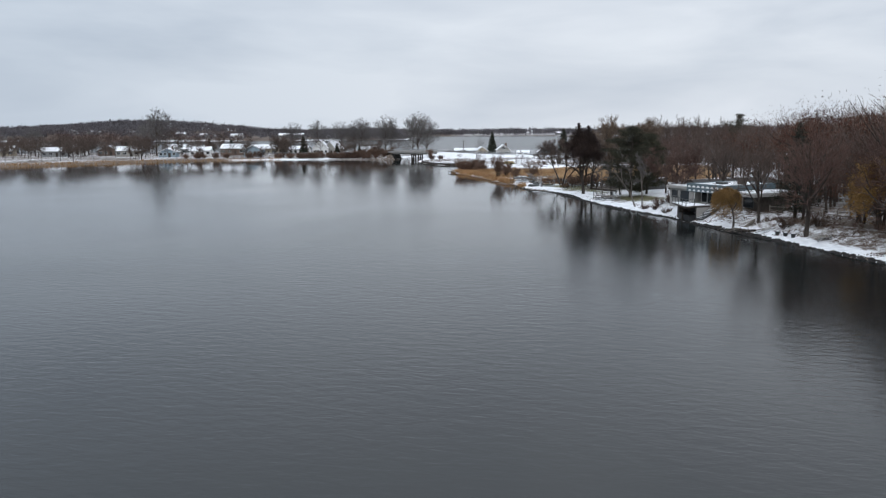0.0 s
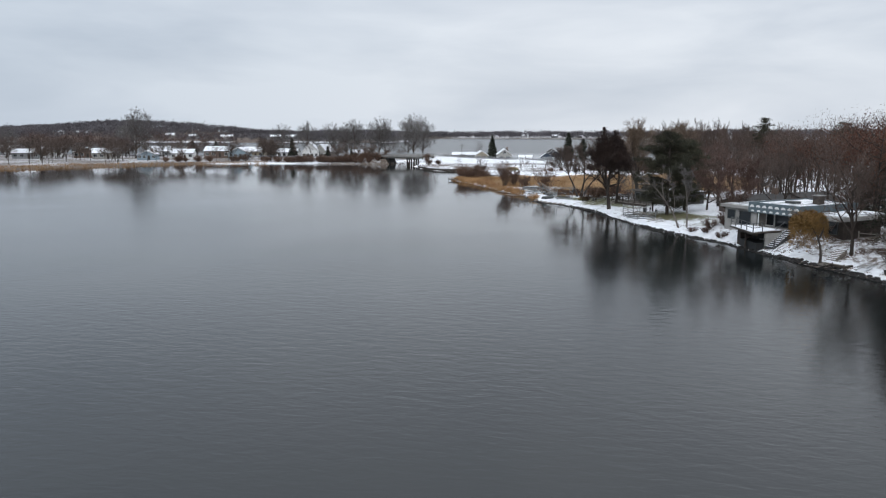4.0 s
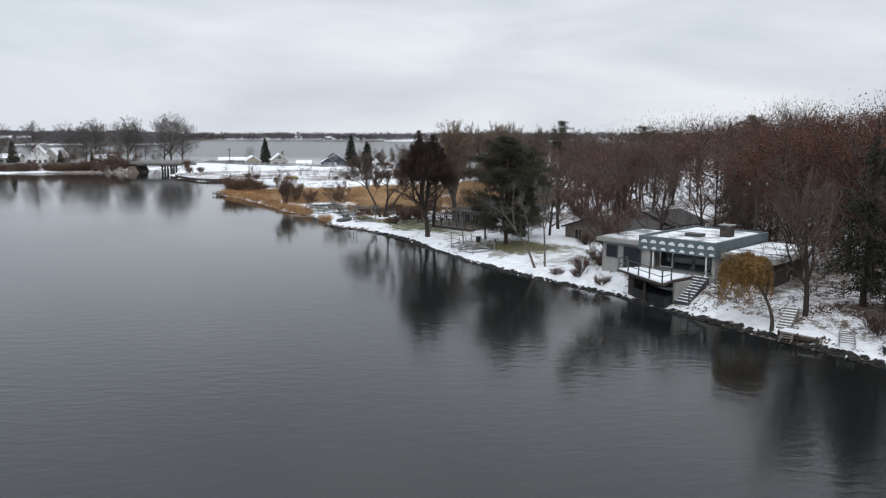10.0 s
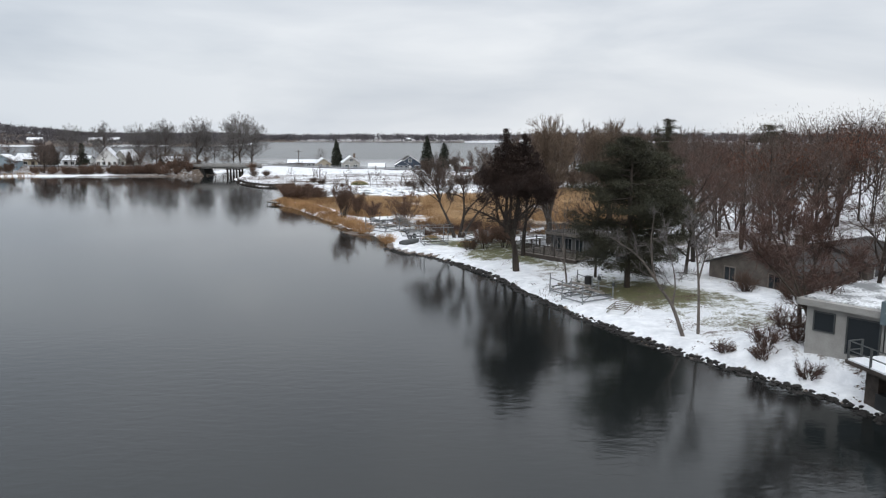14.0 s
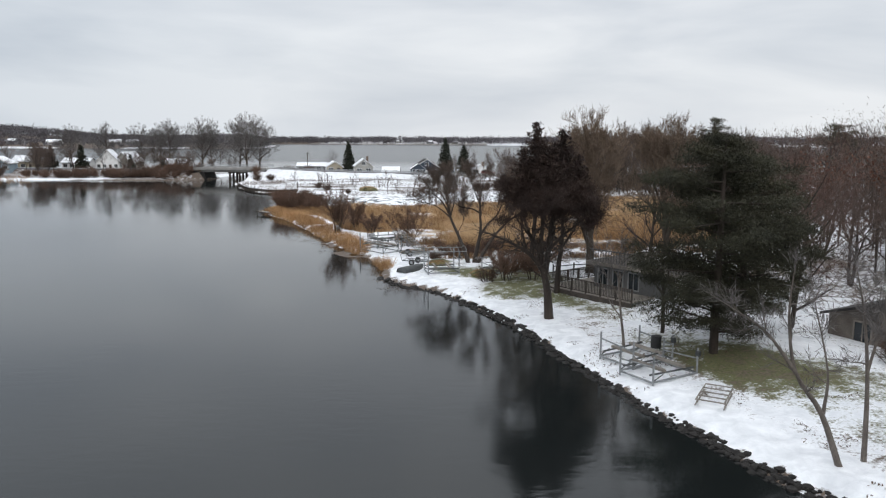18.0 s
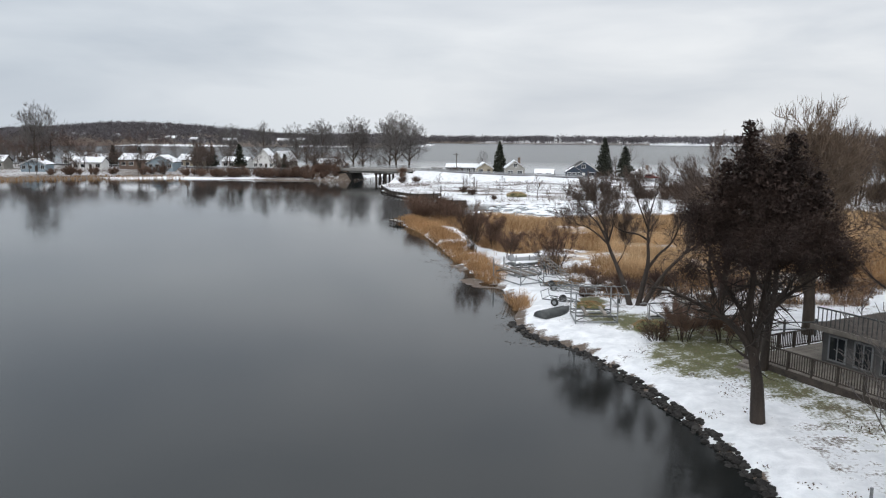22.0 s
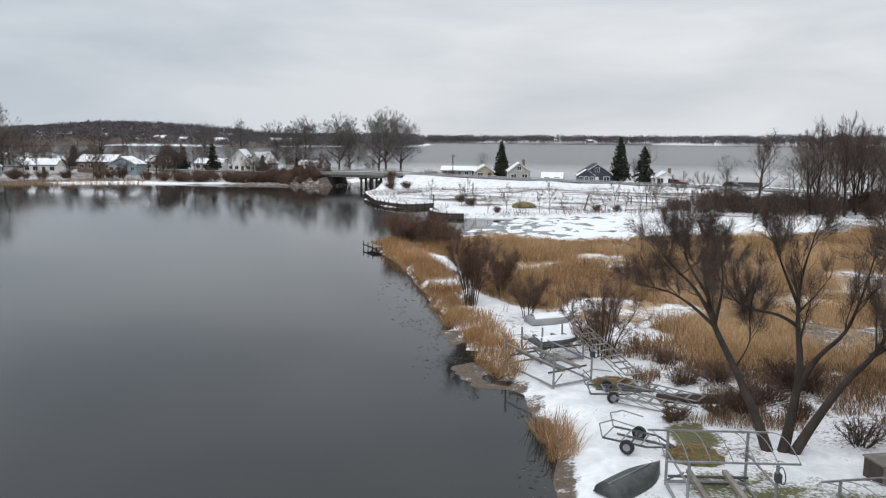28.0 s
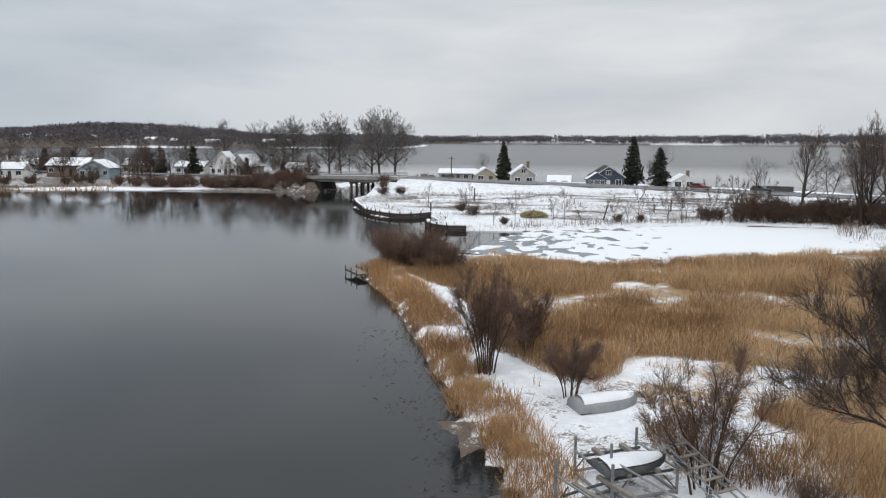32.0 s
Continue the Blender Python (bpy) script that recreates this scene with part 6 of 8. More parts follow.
def weeping_tree():
    """A small leaning tree whose leafy strands hang from an arched crown."""
    rng = np.random.default_rng(71)
    ob = limb_tree("weeping_tree", at(27.7, 97.0), "small leaning weeping tree holding golden-brown leaves",
                   (([(0, 0, -0.3), (0.1, 0.2, 0.9), (0.1, 1.1, 2.1), (-0.2, 2.2, 3.3), (-0.5, 3.2, 4.6)], 0.17, 0.04), ([(0.0, 1.0, 2.1), (0.8, 2.0, 3.3), (1.0, 3.2, 4.5)], 0.1, 0.03), ([(-0.2, 2.0, 3.1), (-1.1, 2.6, 4.2), (-1.6, 3.2, 4.7)], 0.08, 0.02)),
                   71, M_BARK_DARK, M_TWIG_TAN, side=6, length=1.1, kids=2, levels=2, fuzz=2, fuzz_w=0.012, fuzz_l=30, rise=0.1, start=0.55)
    n = 620
    a, r = rng.random(n) * math.tau, np.sqrt(rng.random(n))
    clump = value_noise(np.cos(a) * r * 3 + 9, np.sin(a) * r * 3 + 9, 1.0, 3)
    top = np.stack([-0.35 + np.cos(a) * r * 1.75, 3.1 + np.sin(a) * r * 1.6, 3.9 + 1.15 * np.sqrt(np.clip(1 - r * r, 0, 1)) * (0.6 + 0.6 * clump)], 1)
    ln = rng.uniform(0.6, 2.9, n) * (0.45 + clump)
    k = 34
    i = np.repeat(np.arange(n), k)
    t = rng.random(n * k)
    c = top[i] + np.stack([np.cos(a[i]) * 0.25 * t, np.sin(a[i]) * 0.25 * t, -ln[i] * t], 1) + rng.normal(size=(n * k, 3)) * 0.06
    fast_mesh("leaves", *cards_mesh(c, rng.uniform(0.04, 0.10, n * k), rng, 0.9, 2.0), M_LEAF_GOLD, ob)
    return ob


weeping_tree()
bare_tree(at(41.5, 88.5, 0), "golden-brown willow still in leaf on the bank", 72, 7.2, M_BARK, M_TWIG_TAN, limbs=8, twigs=4, levels=3, spread=0.7, fork=0.3, r=0.2, leaves=M_LEAF_GOLD, leaf_n=11000, leaf_s=0.15, leaf_spread=0.5, droop=0.6)


def fan_shrub(x, y, h, r, label, seed, stems=6, twig=M_SHRUB_HAZE):
    """A bare shrub: bent stems that fan out from one root, with a soft crown of fine twigs."""
    rng = np.random.default_rng(seed)
    lines = []
    for k in range(stems):
        a, lean = k * 2.4 + rng.random(), rng.uniform(0.25, 1.0) * r
        dx, dy, top = math.cos(a) * lean, math.sin(a) * lean, h * rng.uniform(0.72, 0.95)
        lines.append(([(dx * 0.22, dy * 0.22, -0.2), (dx * 0.34, dy * 0.34, top * 0.3), (dx * 0.6, dy * 0.6, top * 0.65), (dx * 0.9, dy * 0.9, top)], 0.026 * h ** 0.5, 0.010))
    return limb_tree("shrub", at(x, y), label, lines, seed, M_BARK_DARK, twig, side=7, length=h * 0.32, kids=4, levels=2, fuzz=5, fuzz_w=0.009, fuzz_l=38, rise=0.3, wide=0.55, start=0.3, category="shrub")


fan_shrub(-1.2, 181.4, 4.4, 2.9, "dark multi-stemmed bare shrub beside the boat lift", 81, 8)
fan_shrub(-10.9, 193.5, 4.9, 2.3, "tall reddish-brown bare shrub at the reed edge", 82, 13)
fan_shrub(-9.0, 197.2, 3.4, 1.8, "bare brown shrub among the reeds", 83, 8)
shrub(at(-24.4, 226.5), "rounded reddish bare shrub at the marsh tip", 85, 3.6, 3.3, stems=90, sub=8, twig=M_SHRUB_HAZE, twig_r=0.012)
shrub(at(-21.6, 228.5), "rounded bare shrub behind the marsh tip", 86, 3.3, 3.0, stems=80, sub=8, twig=M_SHRUB_HAZE, twig_r=0.012)
shrub(at(-19.0, 223.5), "rounded dark bare shrub among the reeds of the point", 861, 2.9, 3.0, stems=80, sub=8, twig=M_SHRUB_HAZE, twig_r=0.012)
fan_shrub(-6.3, 190.5, 2.6, 1.6, "reddish-brown bare shrub beside the snowy path", 95, 6)
shrub(at(8.5, 177.5), "wide reddish bare shrub at the marsh edge", 96, 1.6, 2.0, stems=50, sub=7, twig=M_TWIG_RED)
shrub(at(5.2, 173.8), "reddish tangle of stems beside the dock frames", 97, 1.2, 1.6, stems=46, sub=6, twig=M_TWIG_RED)
fan_shrub(12.8, 171.0, 2.0, 2.0, "wide leafless shrub near the willow", 98, 7, M_TWIG_RED)
fan_shrub(8.2, 159.2, 2.2, 2.2, "wide dark purplish bare shrub above the lawn", 87, 8)
fan_shrub(10.4, 158.4, 2.0, 2.2, "tangled dark bare shrub beside the lawn", 871, 8)
for bx, by, bh, br, bl in ((3.0, 177.6, 0.9, 1.3, "low reddish brush beside the keel-up canoe"), (4.8, 178.2, 1.1, 1.5, "tangled reddish brush at the marsh edge"), (6.8, 175.8, 1.0, 1.5, "low brown brush behind the willow"), (7.6, 173.4, 0.9, 1.2, "thin brown brush beside the willow stems"), (1.9, 172.2, 0.8, 0.9, "thin grey-brown brush beside the dock frames"), (4.0, 173.4, 1.0, 1.2, "thin brown brush between frames and willow"), (2.4, 181.0, 0.9, 1.1, "low brown brush beside the bare shrub")):
    shrub(at(bx, by), bl, int(bx * 37 + by), bh, br, stems=40, sub=6, twig=M_SHRUB_HAZE, twig_r=0.007)
shrub(at(9.3, 170.8), "low tangled shrub beside the willow", 88, 1.3, 1.2, stems=30, sub=4)
shrub(at(11.5, 168.5), "low tangled bare shrub on leaf litter", 89, 1.5, 1.7, stems=34, sub=5)
shrub(at(6.6, 159.6), "low bare shrub beside the lawn", 90, 1.4, 1.6, stems=30, sub=5)
shrub(at(21.0, 117.2), "reddish leafless shrub on the slope", 91, 1.3, 1.9, stems=34, sub=5, twig=M_TWIG_RED)
shrub(at(23.2, 119.3), "reddish leafless shrub above the bank", 92, 1.4, 2.2, stems=36, sub=5, twig=M_TWIG_RED)
for bx, by, bh, br in ((21.6, 113.6, 0.9, 1.4), (20.4, 116.4, 0.8, 1.3), (22.6, 116.9, 1.0, 1.5), (19.0, 118.6, 0.7, 1.2)):
    shrub(at(bx, by), "low brown brush on the lumpy snow of the bank", int(by * 10), bh, br, stems=36, sub=5, twig=M_TWIG_RED, twig_r=0.008, group="brush below the house wing")
shrub(at(29.5, 130.5), "dark bare shrub on the snowy lawn before the bungalow", 191, 1.8, 2.0, stems=40, sub=6)
shrub(at(27.2, 133.8), "brown bare shrub by the bungalow corner", 192, 1.6, 1.6, stems=36, sub=6)
shrub(at(34.0, 131.6), "reddish bare shrub along the bungalow wall", 193, 1.7, 2.0, stems=40, sub=6, twig=M_TWIG_RED)
shrub(at(33.0, 93.5), "tangled brown shrub on the bank", 93, 1.4, 1.8, stems=36, sub=5)
shrub(at(36.0, 91.5), "tangled brown shrub on the snowy bank", 94, 1.5, 2.2, stems=36, sub=5)

# conifers by the cottages
conifer(at(-28.4, 359.5), "dark narrow spruce between the cottages", 101, 11.2, 2.5, density=1.6, ragged=0.12, kind_name="spruce")
conifer(at(5.6, 351.5), "tall dark spruce beside the navy cottage", 102, 12.6, 3.3, density=1.2, ragged=0.15, kind_name="spruce")
conifer(at(11.8, 346.0), "dark spruce with drooping sprays near the road", 103, 10.2, 3.0, density=1.2, ragged=0.3, kind_name="spruce")
bare_tree(at(12.5, 353.0), "bare spreading tree behind the spruces", 104, 11.5, M_BARK, M_TWIG_GREY, limbs=7, twigs=5, levels=3, spread=0.7, r=0.2)
bare_tree(at(-35, 366), "bare grey tree behind the tan cottage", 105, 7.5, M_BARK, M_TWIG_GREY, limbs=8, twigs=5, levels=3, spread=0.6, r=0.15)
bare_tree(at(-3.2, 271.5), "broken leaning dead tree in the snowy field", 106, 4.2, M_BARK_DARK, M_TWIG, limbs=3, twigs=2, levels=2, spread=0.5, r=0.16, lean=0.35)
bare_tree(at(27, 278.8), "large bare tree beside the thicket", 107, 12.6, M_BARK, M_TWIG, limbs=8, twigs=5, levels=3, spread=0.55, r=0.26, twig_r=0.02, fuzz=1500, fuzz_w=0.035, fuzz_l=22)
bare_tree(at(26.5, 309), "rounded bare tree near the road", 108, 8.5, M_BARK, M_TWIG_GREY, limbs=9, twigs=5, levels=3, spread=0.7, fork=0.25, r=0.16)
bare_tree(at(8.5, 330), "small bare tree near the white cottage", 109, 6.5, M_BARK, M_TWIG_GREY, limbs=7, twigs=5, levels=3, spread=0.5, r=0.1)

# ---- woods: a few kinds of bare tree, repeated ----
KINDS = [bare_tree(at(47, 160), "grey-brown bare woodland tree", 201, 10.2, M_BARK_DARK, M_TWIG, "woodland trees", limbs=9, twigs=5, levels=3, spread=0.8, fork=0.22, r=0.24, sides=5, upright=0.22, fuzz=5000, fuzz_w=0.017, fuzz_l=30),
         bare_tree(at(52, 164), "reddish-brown bare woodland tree", 202, 10.0, M_BARK_DARK, M_TWIG_RED, "woodland trees", limbs=10, twigs=5, levels=3, spread=0.85, fork=0.18, r=0.24, sides=5, upright=0.2, fuzz=5000, fuzz_w=0.017, fuzz_l=30),
         bare_tree(at(58, 150), "two-stemmed bare woodland tree", 203, 9.6, M_BARK_DARK, M_TWIG, "woodland trees", limbs=7, twigs=5, levels=3, trunks=2, spread=0.8, fork=0.25, r=0.16, sides=5, upright=0.2, fuzz=5000, fuzz_w=0.017, fuzz_l=30),
         bare_tree(at(46.5, 124), "rust-coloured oak still holding dead leaves", 204, 9.8, M_BARK_DARK, M_TWIG_RED, "woodland oaks", leaves=M_LEAF_RUST, leaf_n=11000, leaf_s=0.11, leaf_spread=0.2, limbs=10, twigs=5, levels=3, spread=0.85, fork=0.2, r=0.24, sides=5, upright=0.18, fuzz=2500),
         bare_tree(at(52.5, 131), "broad rust-brown oak with clinging leaves", 205, 9.2, M_BARK_DARK, M_TWIG_RED, "woodland oaks", leaves=M_LEAF_RUST, leaf_n=9000, leaf_s=0.11, leaf_spread=0.22, limbs=10, twigs=5, levels=3, spread=0.95, fork=0.18, r=0.24, sides=5, upright=0.15, fuzz=3000),
         bare_tree(at(60, 258), "tall grey bare tree at the marsh edge", 206, 11.5, M_BARK_DARK, M_TWIG, "woodland trees", limbs=9, twigs=5, levels=3, spread=0.42, fork=0.2, r=0.2, sides=5, upright=0.5, fuzz=1800, fuzz_w=0.03, fuzz_l=24)]
rng_w = random.Random(17)


def clear_of(x, y):
    """Ground kept free of trees: houses, drive and marsh."""
    if math.hypot(x - 46, y - 102) < 5:
        return False
    if sd1(x, y, EAST) < 14 or sd1(x, y, REEDS) > -5 or sd1(x, y, POND) > -8 or road1(x, y) < 9:
        return False
    for cx, cy, r in ((29, 110, 12), (33, 137, 9), (40, 142, 7.5), (20, 153, 9), (49, 154, 8), (46, 147, 5), (30, 129, 5), (66, 181, 6), (37, 103, 4)):
        if math.hypot(x - cx, y - cy) < r:
            return False
    return True


spots = []
tries = 0
while len(spots) < 95 and tries < 20000:
    tries += 1
    y = rng_w.uniform(66, 330)
    x = rng_w.uniform(18, 105)
    e = sd1(x, y, EAST)
    if y > 170 and x < 42 or not clear_of(x, y):
        continue
    if e > 46 or (y > 255 and rng_w.random() < 0.45):
        continue
    gap = 5.4 if y < 172 else 4.4
    if any(math.hypot(x - a, y - b) < gap for a, b in spots):
        continue
    spots.append((x, y))
near_bank = []
for _ in range(4000):
    y = rng_w.uniform(20, 97)
    x = 110 - (y + 60) * 0.48 + rng_w.uniform(-30, 60)
    if 7 < sd1(x, y, EAST) < 30 and math.hypot(x - 37, y - 103) > 6 and all(math.hypot(x - a, y - b) > 3.9 for a, b in near_bank + spots):
        near_bank.append((x, y))
spots += near_bank[:58]
for x, y in ((25.0, 141.5), (38.5, 128.0)):
    copy_thing(KINDS[rng_w.choice((0, 1, 2))], at(x, y, rng_w.uniform(0, 360), rng_w.uniform(0.7, 0.95)))
for x, y in spots:
    oak = y < 150 and (x > 42 or y < 100) and rng_w.random() < (0.5 if y > 100 else 0.3)
    k = rng_w.choice((3, 4)) if oak else (rng_w.choice((0, 1, 2)) if y < 200 else rng_w.choice((0, 2, 5, 5)))
    copy_thing(KINDS[k], at(x, y, rng_w.uniform(0, 360), rng_w.uniform(0.8, 1.08) * (1.35 if y < 94 else 1.0)))
for x, y, s in ((33.5, 272, 1.3), (36, 276, 1.45), (39, 271, 1.5), (42, 275, 1.4), (45, 270, 1.5), (48, 276, 1.45), (52, 271, 1.5), (56, 277, 1.4), (60, 272, 1.4), (66, 275, 1.4), (41, 282, 1.3), (46, 285, 1.3), (52, 284, 1.3), (58, 288, 1.3), (37, 284, 1.1), (64, 284, 1.3), (70, 268, 1.3), (44, 264, 1.2), (51, 264, 1.3), (58, 266, 1.3)):
    copy_thing(KINDS[5], at(x, y, rng_w.uniform(0, 360), s * 0.84))
sapling = bare_tree(at(6.5, 271.5), "slender bare sapling on the snowy pond bank", 210, 4.6, M_BARK_DARK, M_TWIG, "saplings on the pond bank", limbs=6, twigs=4, levels=2, spread=0.5, fork=0.2, r=0.06, sides=4, twig_r=0.018, fuzz=160, fuzz_w=0.04, fuzz_l=14)
for x, y, s in ((-19, 262, 0.6), (-16, 264, 0.9), (-13.5, 262.5, 0.5), (-10.5, 264.5, 0.8), (-9, 267, 1.0), (-6.5, 265.5, 0.6), (-1.5, 268, 0.8), (0.5, 270, 0.6), (2, 269.5, 1.1), (4, 272.5, 0.7), (8.5, 271.5, 1.25), (9.5, 274, 0.9), (11, 272.8, 0.7), (13, 275, 1.3), (14.5, 273.5, 1.1), (17, 276, 1.3), (-24.5, 274, 1.0), (-26, 277, 0.8), (-23, 272, 0.7), (-34, 287, 0.8), (10.5, 290, 0.9), (4.5, 281, 0.6), (19, 283, 1.2), (22, 281, 1.4)):
    copy_thing(sapling, at(x, y, rng_w.uniform(0, 360), s))
for x, y, h in ((62, 256, 17.5), (78, 236, 15.0), (96, 215, 16)):
    pine(at(x, y), "tall green pine rising over the woods", int(x), h - hz(x, y) * 0.5, 3.4, clear=0.45, count=2600, group="pines over the woods")

# ---- west bank trees ----
big = bare_tree(at(-67, 371), "large grey bare cottonwood by the bridge", 301, 18.0, M_BARK, M_TWIG_GREY, "tall bare trees by the channel", limbs=13, twigs=6, levels=3, spread=0.95, fork=0.2, r=0.42, twig_r=0.032, upright=0.42, fuzz=7000, fuzz_w=0.04, fuzz_l=30)
for x, y, s, t in ((-71, 376, 0.95, 70), (-64, 378, 0.9, 160), (-87, 383, 0.95, 30), (-84, 386, 0.85, 250), (-101, 386, 0.9, 140), (-112, 388, 0.82, 200), (-106, 391, 0.86, 60), (-125, 389, 0.85, 300), (-140, 389, 0.8, 20), (-198, 350, 1.12, 90), (-215, 372, 0.8, 0), (-268, 352, 0.7, 40), (-300, 362, 0.7, 200)):
    copy_thing(big, at(x, y, t, s))
small = bare_tree(at(-92, 328), "bare brown shoreline tree on the west bank", 302, 6.5, M_BARK_DARK, M_TWIG, "west bank trees", limbs=8, twigs=5, levels=3, trunks=2, spread=0.6, fork=0.2, r=0.1, twig_r=0.022, fuzz=1200, fuzz_w=0.05, fuzz_l=16)
rng_b = random.Random(5)
n = 0
while n < 46:
    x = rng_b.uniform(-360, -75)
    y = rng_b.uniform(300, 395)
    w = sd1(x, y, WEST)
    if w < 2.5 or (x < -140 and w < 22) or road1(x, y) < 6 or any(math.hypot(x - q[0], y - q[1]) < 8.5 for q in WEST_HOUSES):
        continue
    near_bank = w < 12
    copy_thing(small, at(x, y, rng_b.uniform(0, 360), rng_b.uniform(0.45, 0.8) if near_bank else rng_b.uniform(0.8, 1.4)))
    n += 1
spr = conifer(at(-139, 372), "dark conifer among the west bank houses", 303, 8.5, 2.4, density=1.0, kind_name="spruce", group="west bank conifers")
for x, y, s in ((-128, 372, 1.1), (-163, 362, 0.8), (-178, 368, 0.9), (-110, 372, 0.7), (-212, 346, 0.8), (-245, 345, 0.8), (-98, 372, 0.6)):
    copy_thing(spr, at(x, y, 0, s))

# ---- boat lifts, boats and gear along the shore ----
def boat_lift(m, length, width, height, label, canopy=False, tilt=0.0, hoops=7, over=0.8, deck_z=0.45):
    """A steel boat lift: base rails, posts, bunk rails, braces and perhaps a bare canopy frame. x across the bow, y along it."""
    ob = thing("boat_lift", m, label, "boat lift")
    w, l = width / 2, length / 2
    for x in (-w, w):
        part("base_rail", bar((x, -l, 0.08), (x, l, 0.08), 0.06, 5), M_METAL, ob)
        part("side_rail", bar((x, -l, height * 0.62), (x, l, height * 0.62 + tilt), 0.045, 5), M_METAL, ob)
    for y in (-l, l):
        part("cross_beam", bar((-w, y, 0.12), (w, y, 0.12), 0.06, 5), M_METAL, ob)
        part("lift_beam", bar((-w, y * 0.8, deck_z), (w, y * 0.8, deck_z + tilt * 0.5), 0.055, 5), M_METAL_DARK, ob)
        for x in (-w, w):
            part("post", bar((x, y, -0.15), (x, y, height), 0.055, 6), M_METAL, ob)
            part("brace", bar((x, y, 0.15), (x * 0.55, y, deck_z), 0.03, 5), M_METAL_DARK, ob)
    for x in (-w * 0.45, w * 0.45):
        part("bunk", boxes((x - 0.09, x + 0.09, -l * 0.95, l * 0.95, deck_z + 0.06, deck_z + 0.2)), M_WOOD_GREY, ob)
    part("winch", boxes((w - 0.05, w + 0.12, -l - 0.12, -l + 0.12, height * 0.7, height * 0.7 + 0.3)), M_METAL_DARK, ob)
    wheel = bmesh.new()
    rings = [[wheel.verts.new((w + 0.16 + 0.02 * math.cos(b), -l + math.cos(a) * (0.28 + 0.02 * math.sin(b)), height * 0.8 + math.sin(a) * (0.28 + 0.02 * math.sin(b)))) for b in (0, 1.57, 3.14, 4.71)] for a in [k * math.tau / 12 for k in range(12)]]
    for k in range(12):
        for q in range(4):
            wheel.faces.new((rings[k][q], rings[(k + 1) % 12][q], rings[(k + 1) % 12][(q + 1) % 4], rings[k][(q + 1) % 4]))
    part("winch_wheel", wheel, M_METAL_DARK, ob)
    if canopy:
        top = part("canopy_frame", boxes((-w - over, w + over, -l - 0.03, -l + 0.03, height - 0.03, height + 0.03), (-w - over, w + over, l - 0.03, l + 0.03, height - 0.03, height + 0.03)), M_METAL, ob)
        for k in range(hoops):
            x = -w - over + (2 * w + 2 * over) * k / (hoops - 1)
            bm = bmesh.new()
            pts = [(x, -l + 2 * l * j / 8, height + 0.32 * math.sin(math.pi * j / 8)) for j in range(9)]
            for a, b in zip(pts, pts[1:]):
                tube(bm, a, b, 0.02, 0.02, 4, False)
            part("hoop", bm, M_METAL, top)
    return ob


def rect_pose(a, b, z=None):
    """A pose midway between two places, x towards the second."""
    x, y = (a[0] + b[0]) / 2, (a[1] + b[1]) / 2
    return pose(x, y, hz(x, y) if z is None else z, 0, 0, math.degrees(math.atan2(b[1] - a[1], b[0] - a[0])))


boat_lift(rect_pose((11.9, 136.6), (14.3, 138.0)) @ pose(0, -1.0, 0), 2.6, 3.1, 1.55, "weathered steel boat lift frame standing on the snowy lawn", tilt=0.2)
boat_lift(rect_pose((12.3, 133.9), (14.9, 135.4)) @ pose(0, -1.0, 0), 2.4, 3.3, 1.5, "second steel boat lift frame pushed against the first", tilt=-0.15)
boat_lift(rect_pose((1.35, 162.85), (4.2, 163.3)) @ pose(0, 1.3, 0), 2.7, 2.9, 2.1, "steel boat lift with a bare curved canopy frame", canopy=True, over=0.75)
boat_lift(rect_pose((7.2, 161.6), (10.0, 162.6)) @ pose(0, 1.2, 0), 2.6, 2.9, 1.15, "low boat lift with bare canopy hoops by the mound", canopy=True, over=0.7, deck_z=0.3)
boat_lift(rect_pose((-3.9, 175.9), (-2.0, 177.5)) @ pose(0, 1.9, 0), 4.4, 2.5, 1.9, "dark steel boat lift beside the bare shrub", tilt=0.1, deck_z=0.7)
boat_lift(rect_pose((-5.0, 180.2), (-2.6, 181.6)) @ pose(0, 0.6, 0), 2.6, 2.7, 1.5, "steel boat lift with a snow-topped platform", deck_z=0.8)


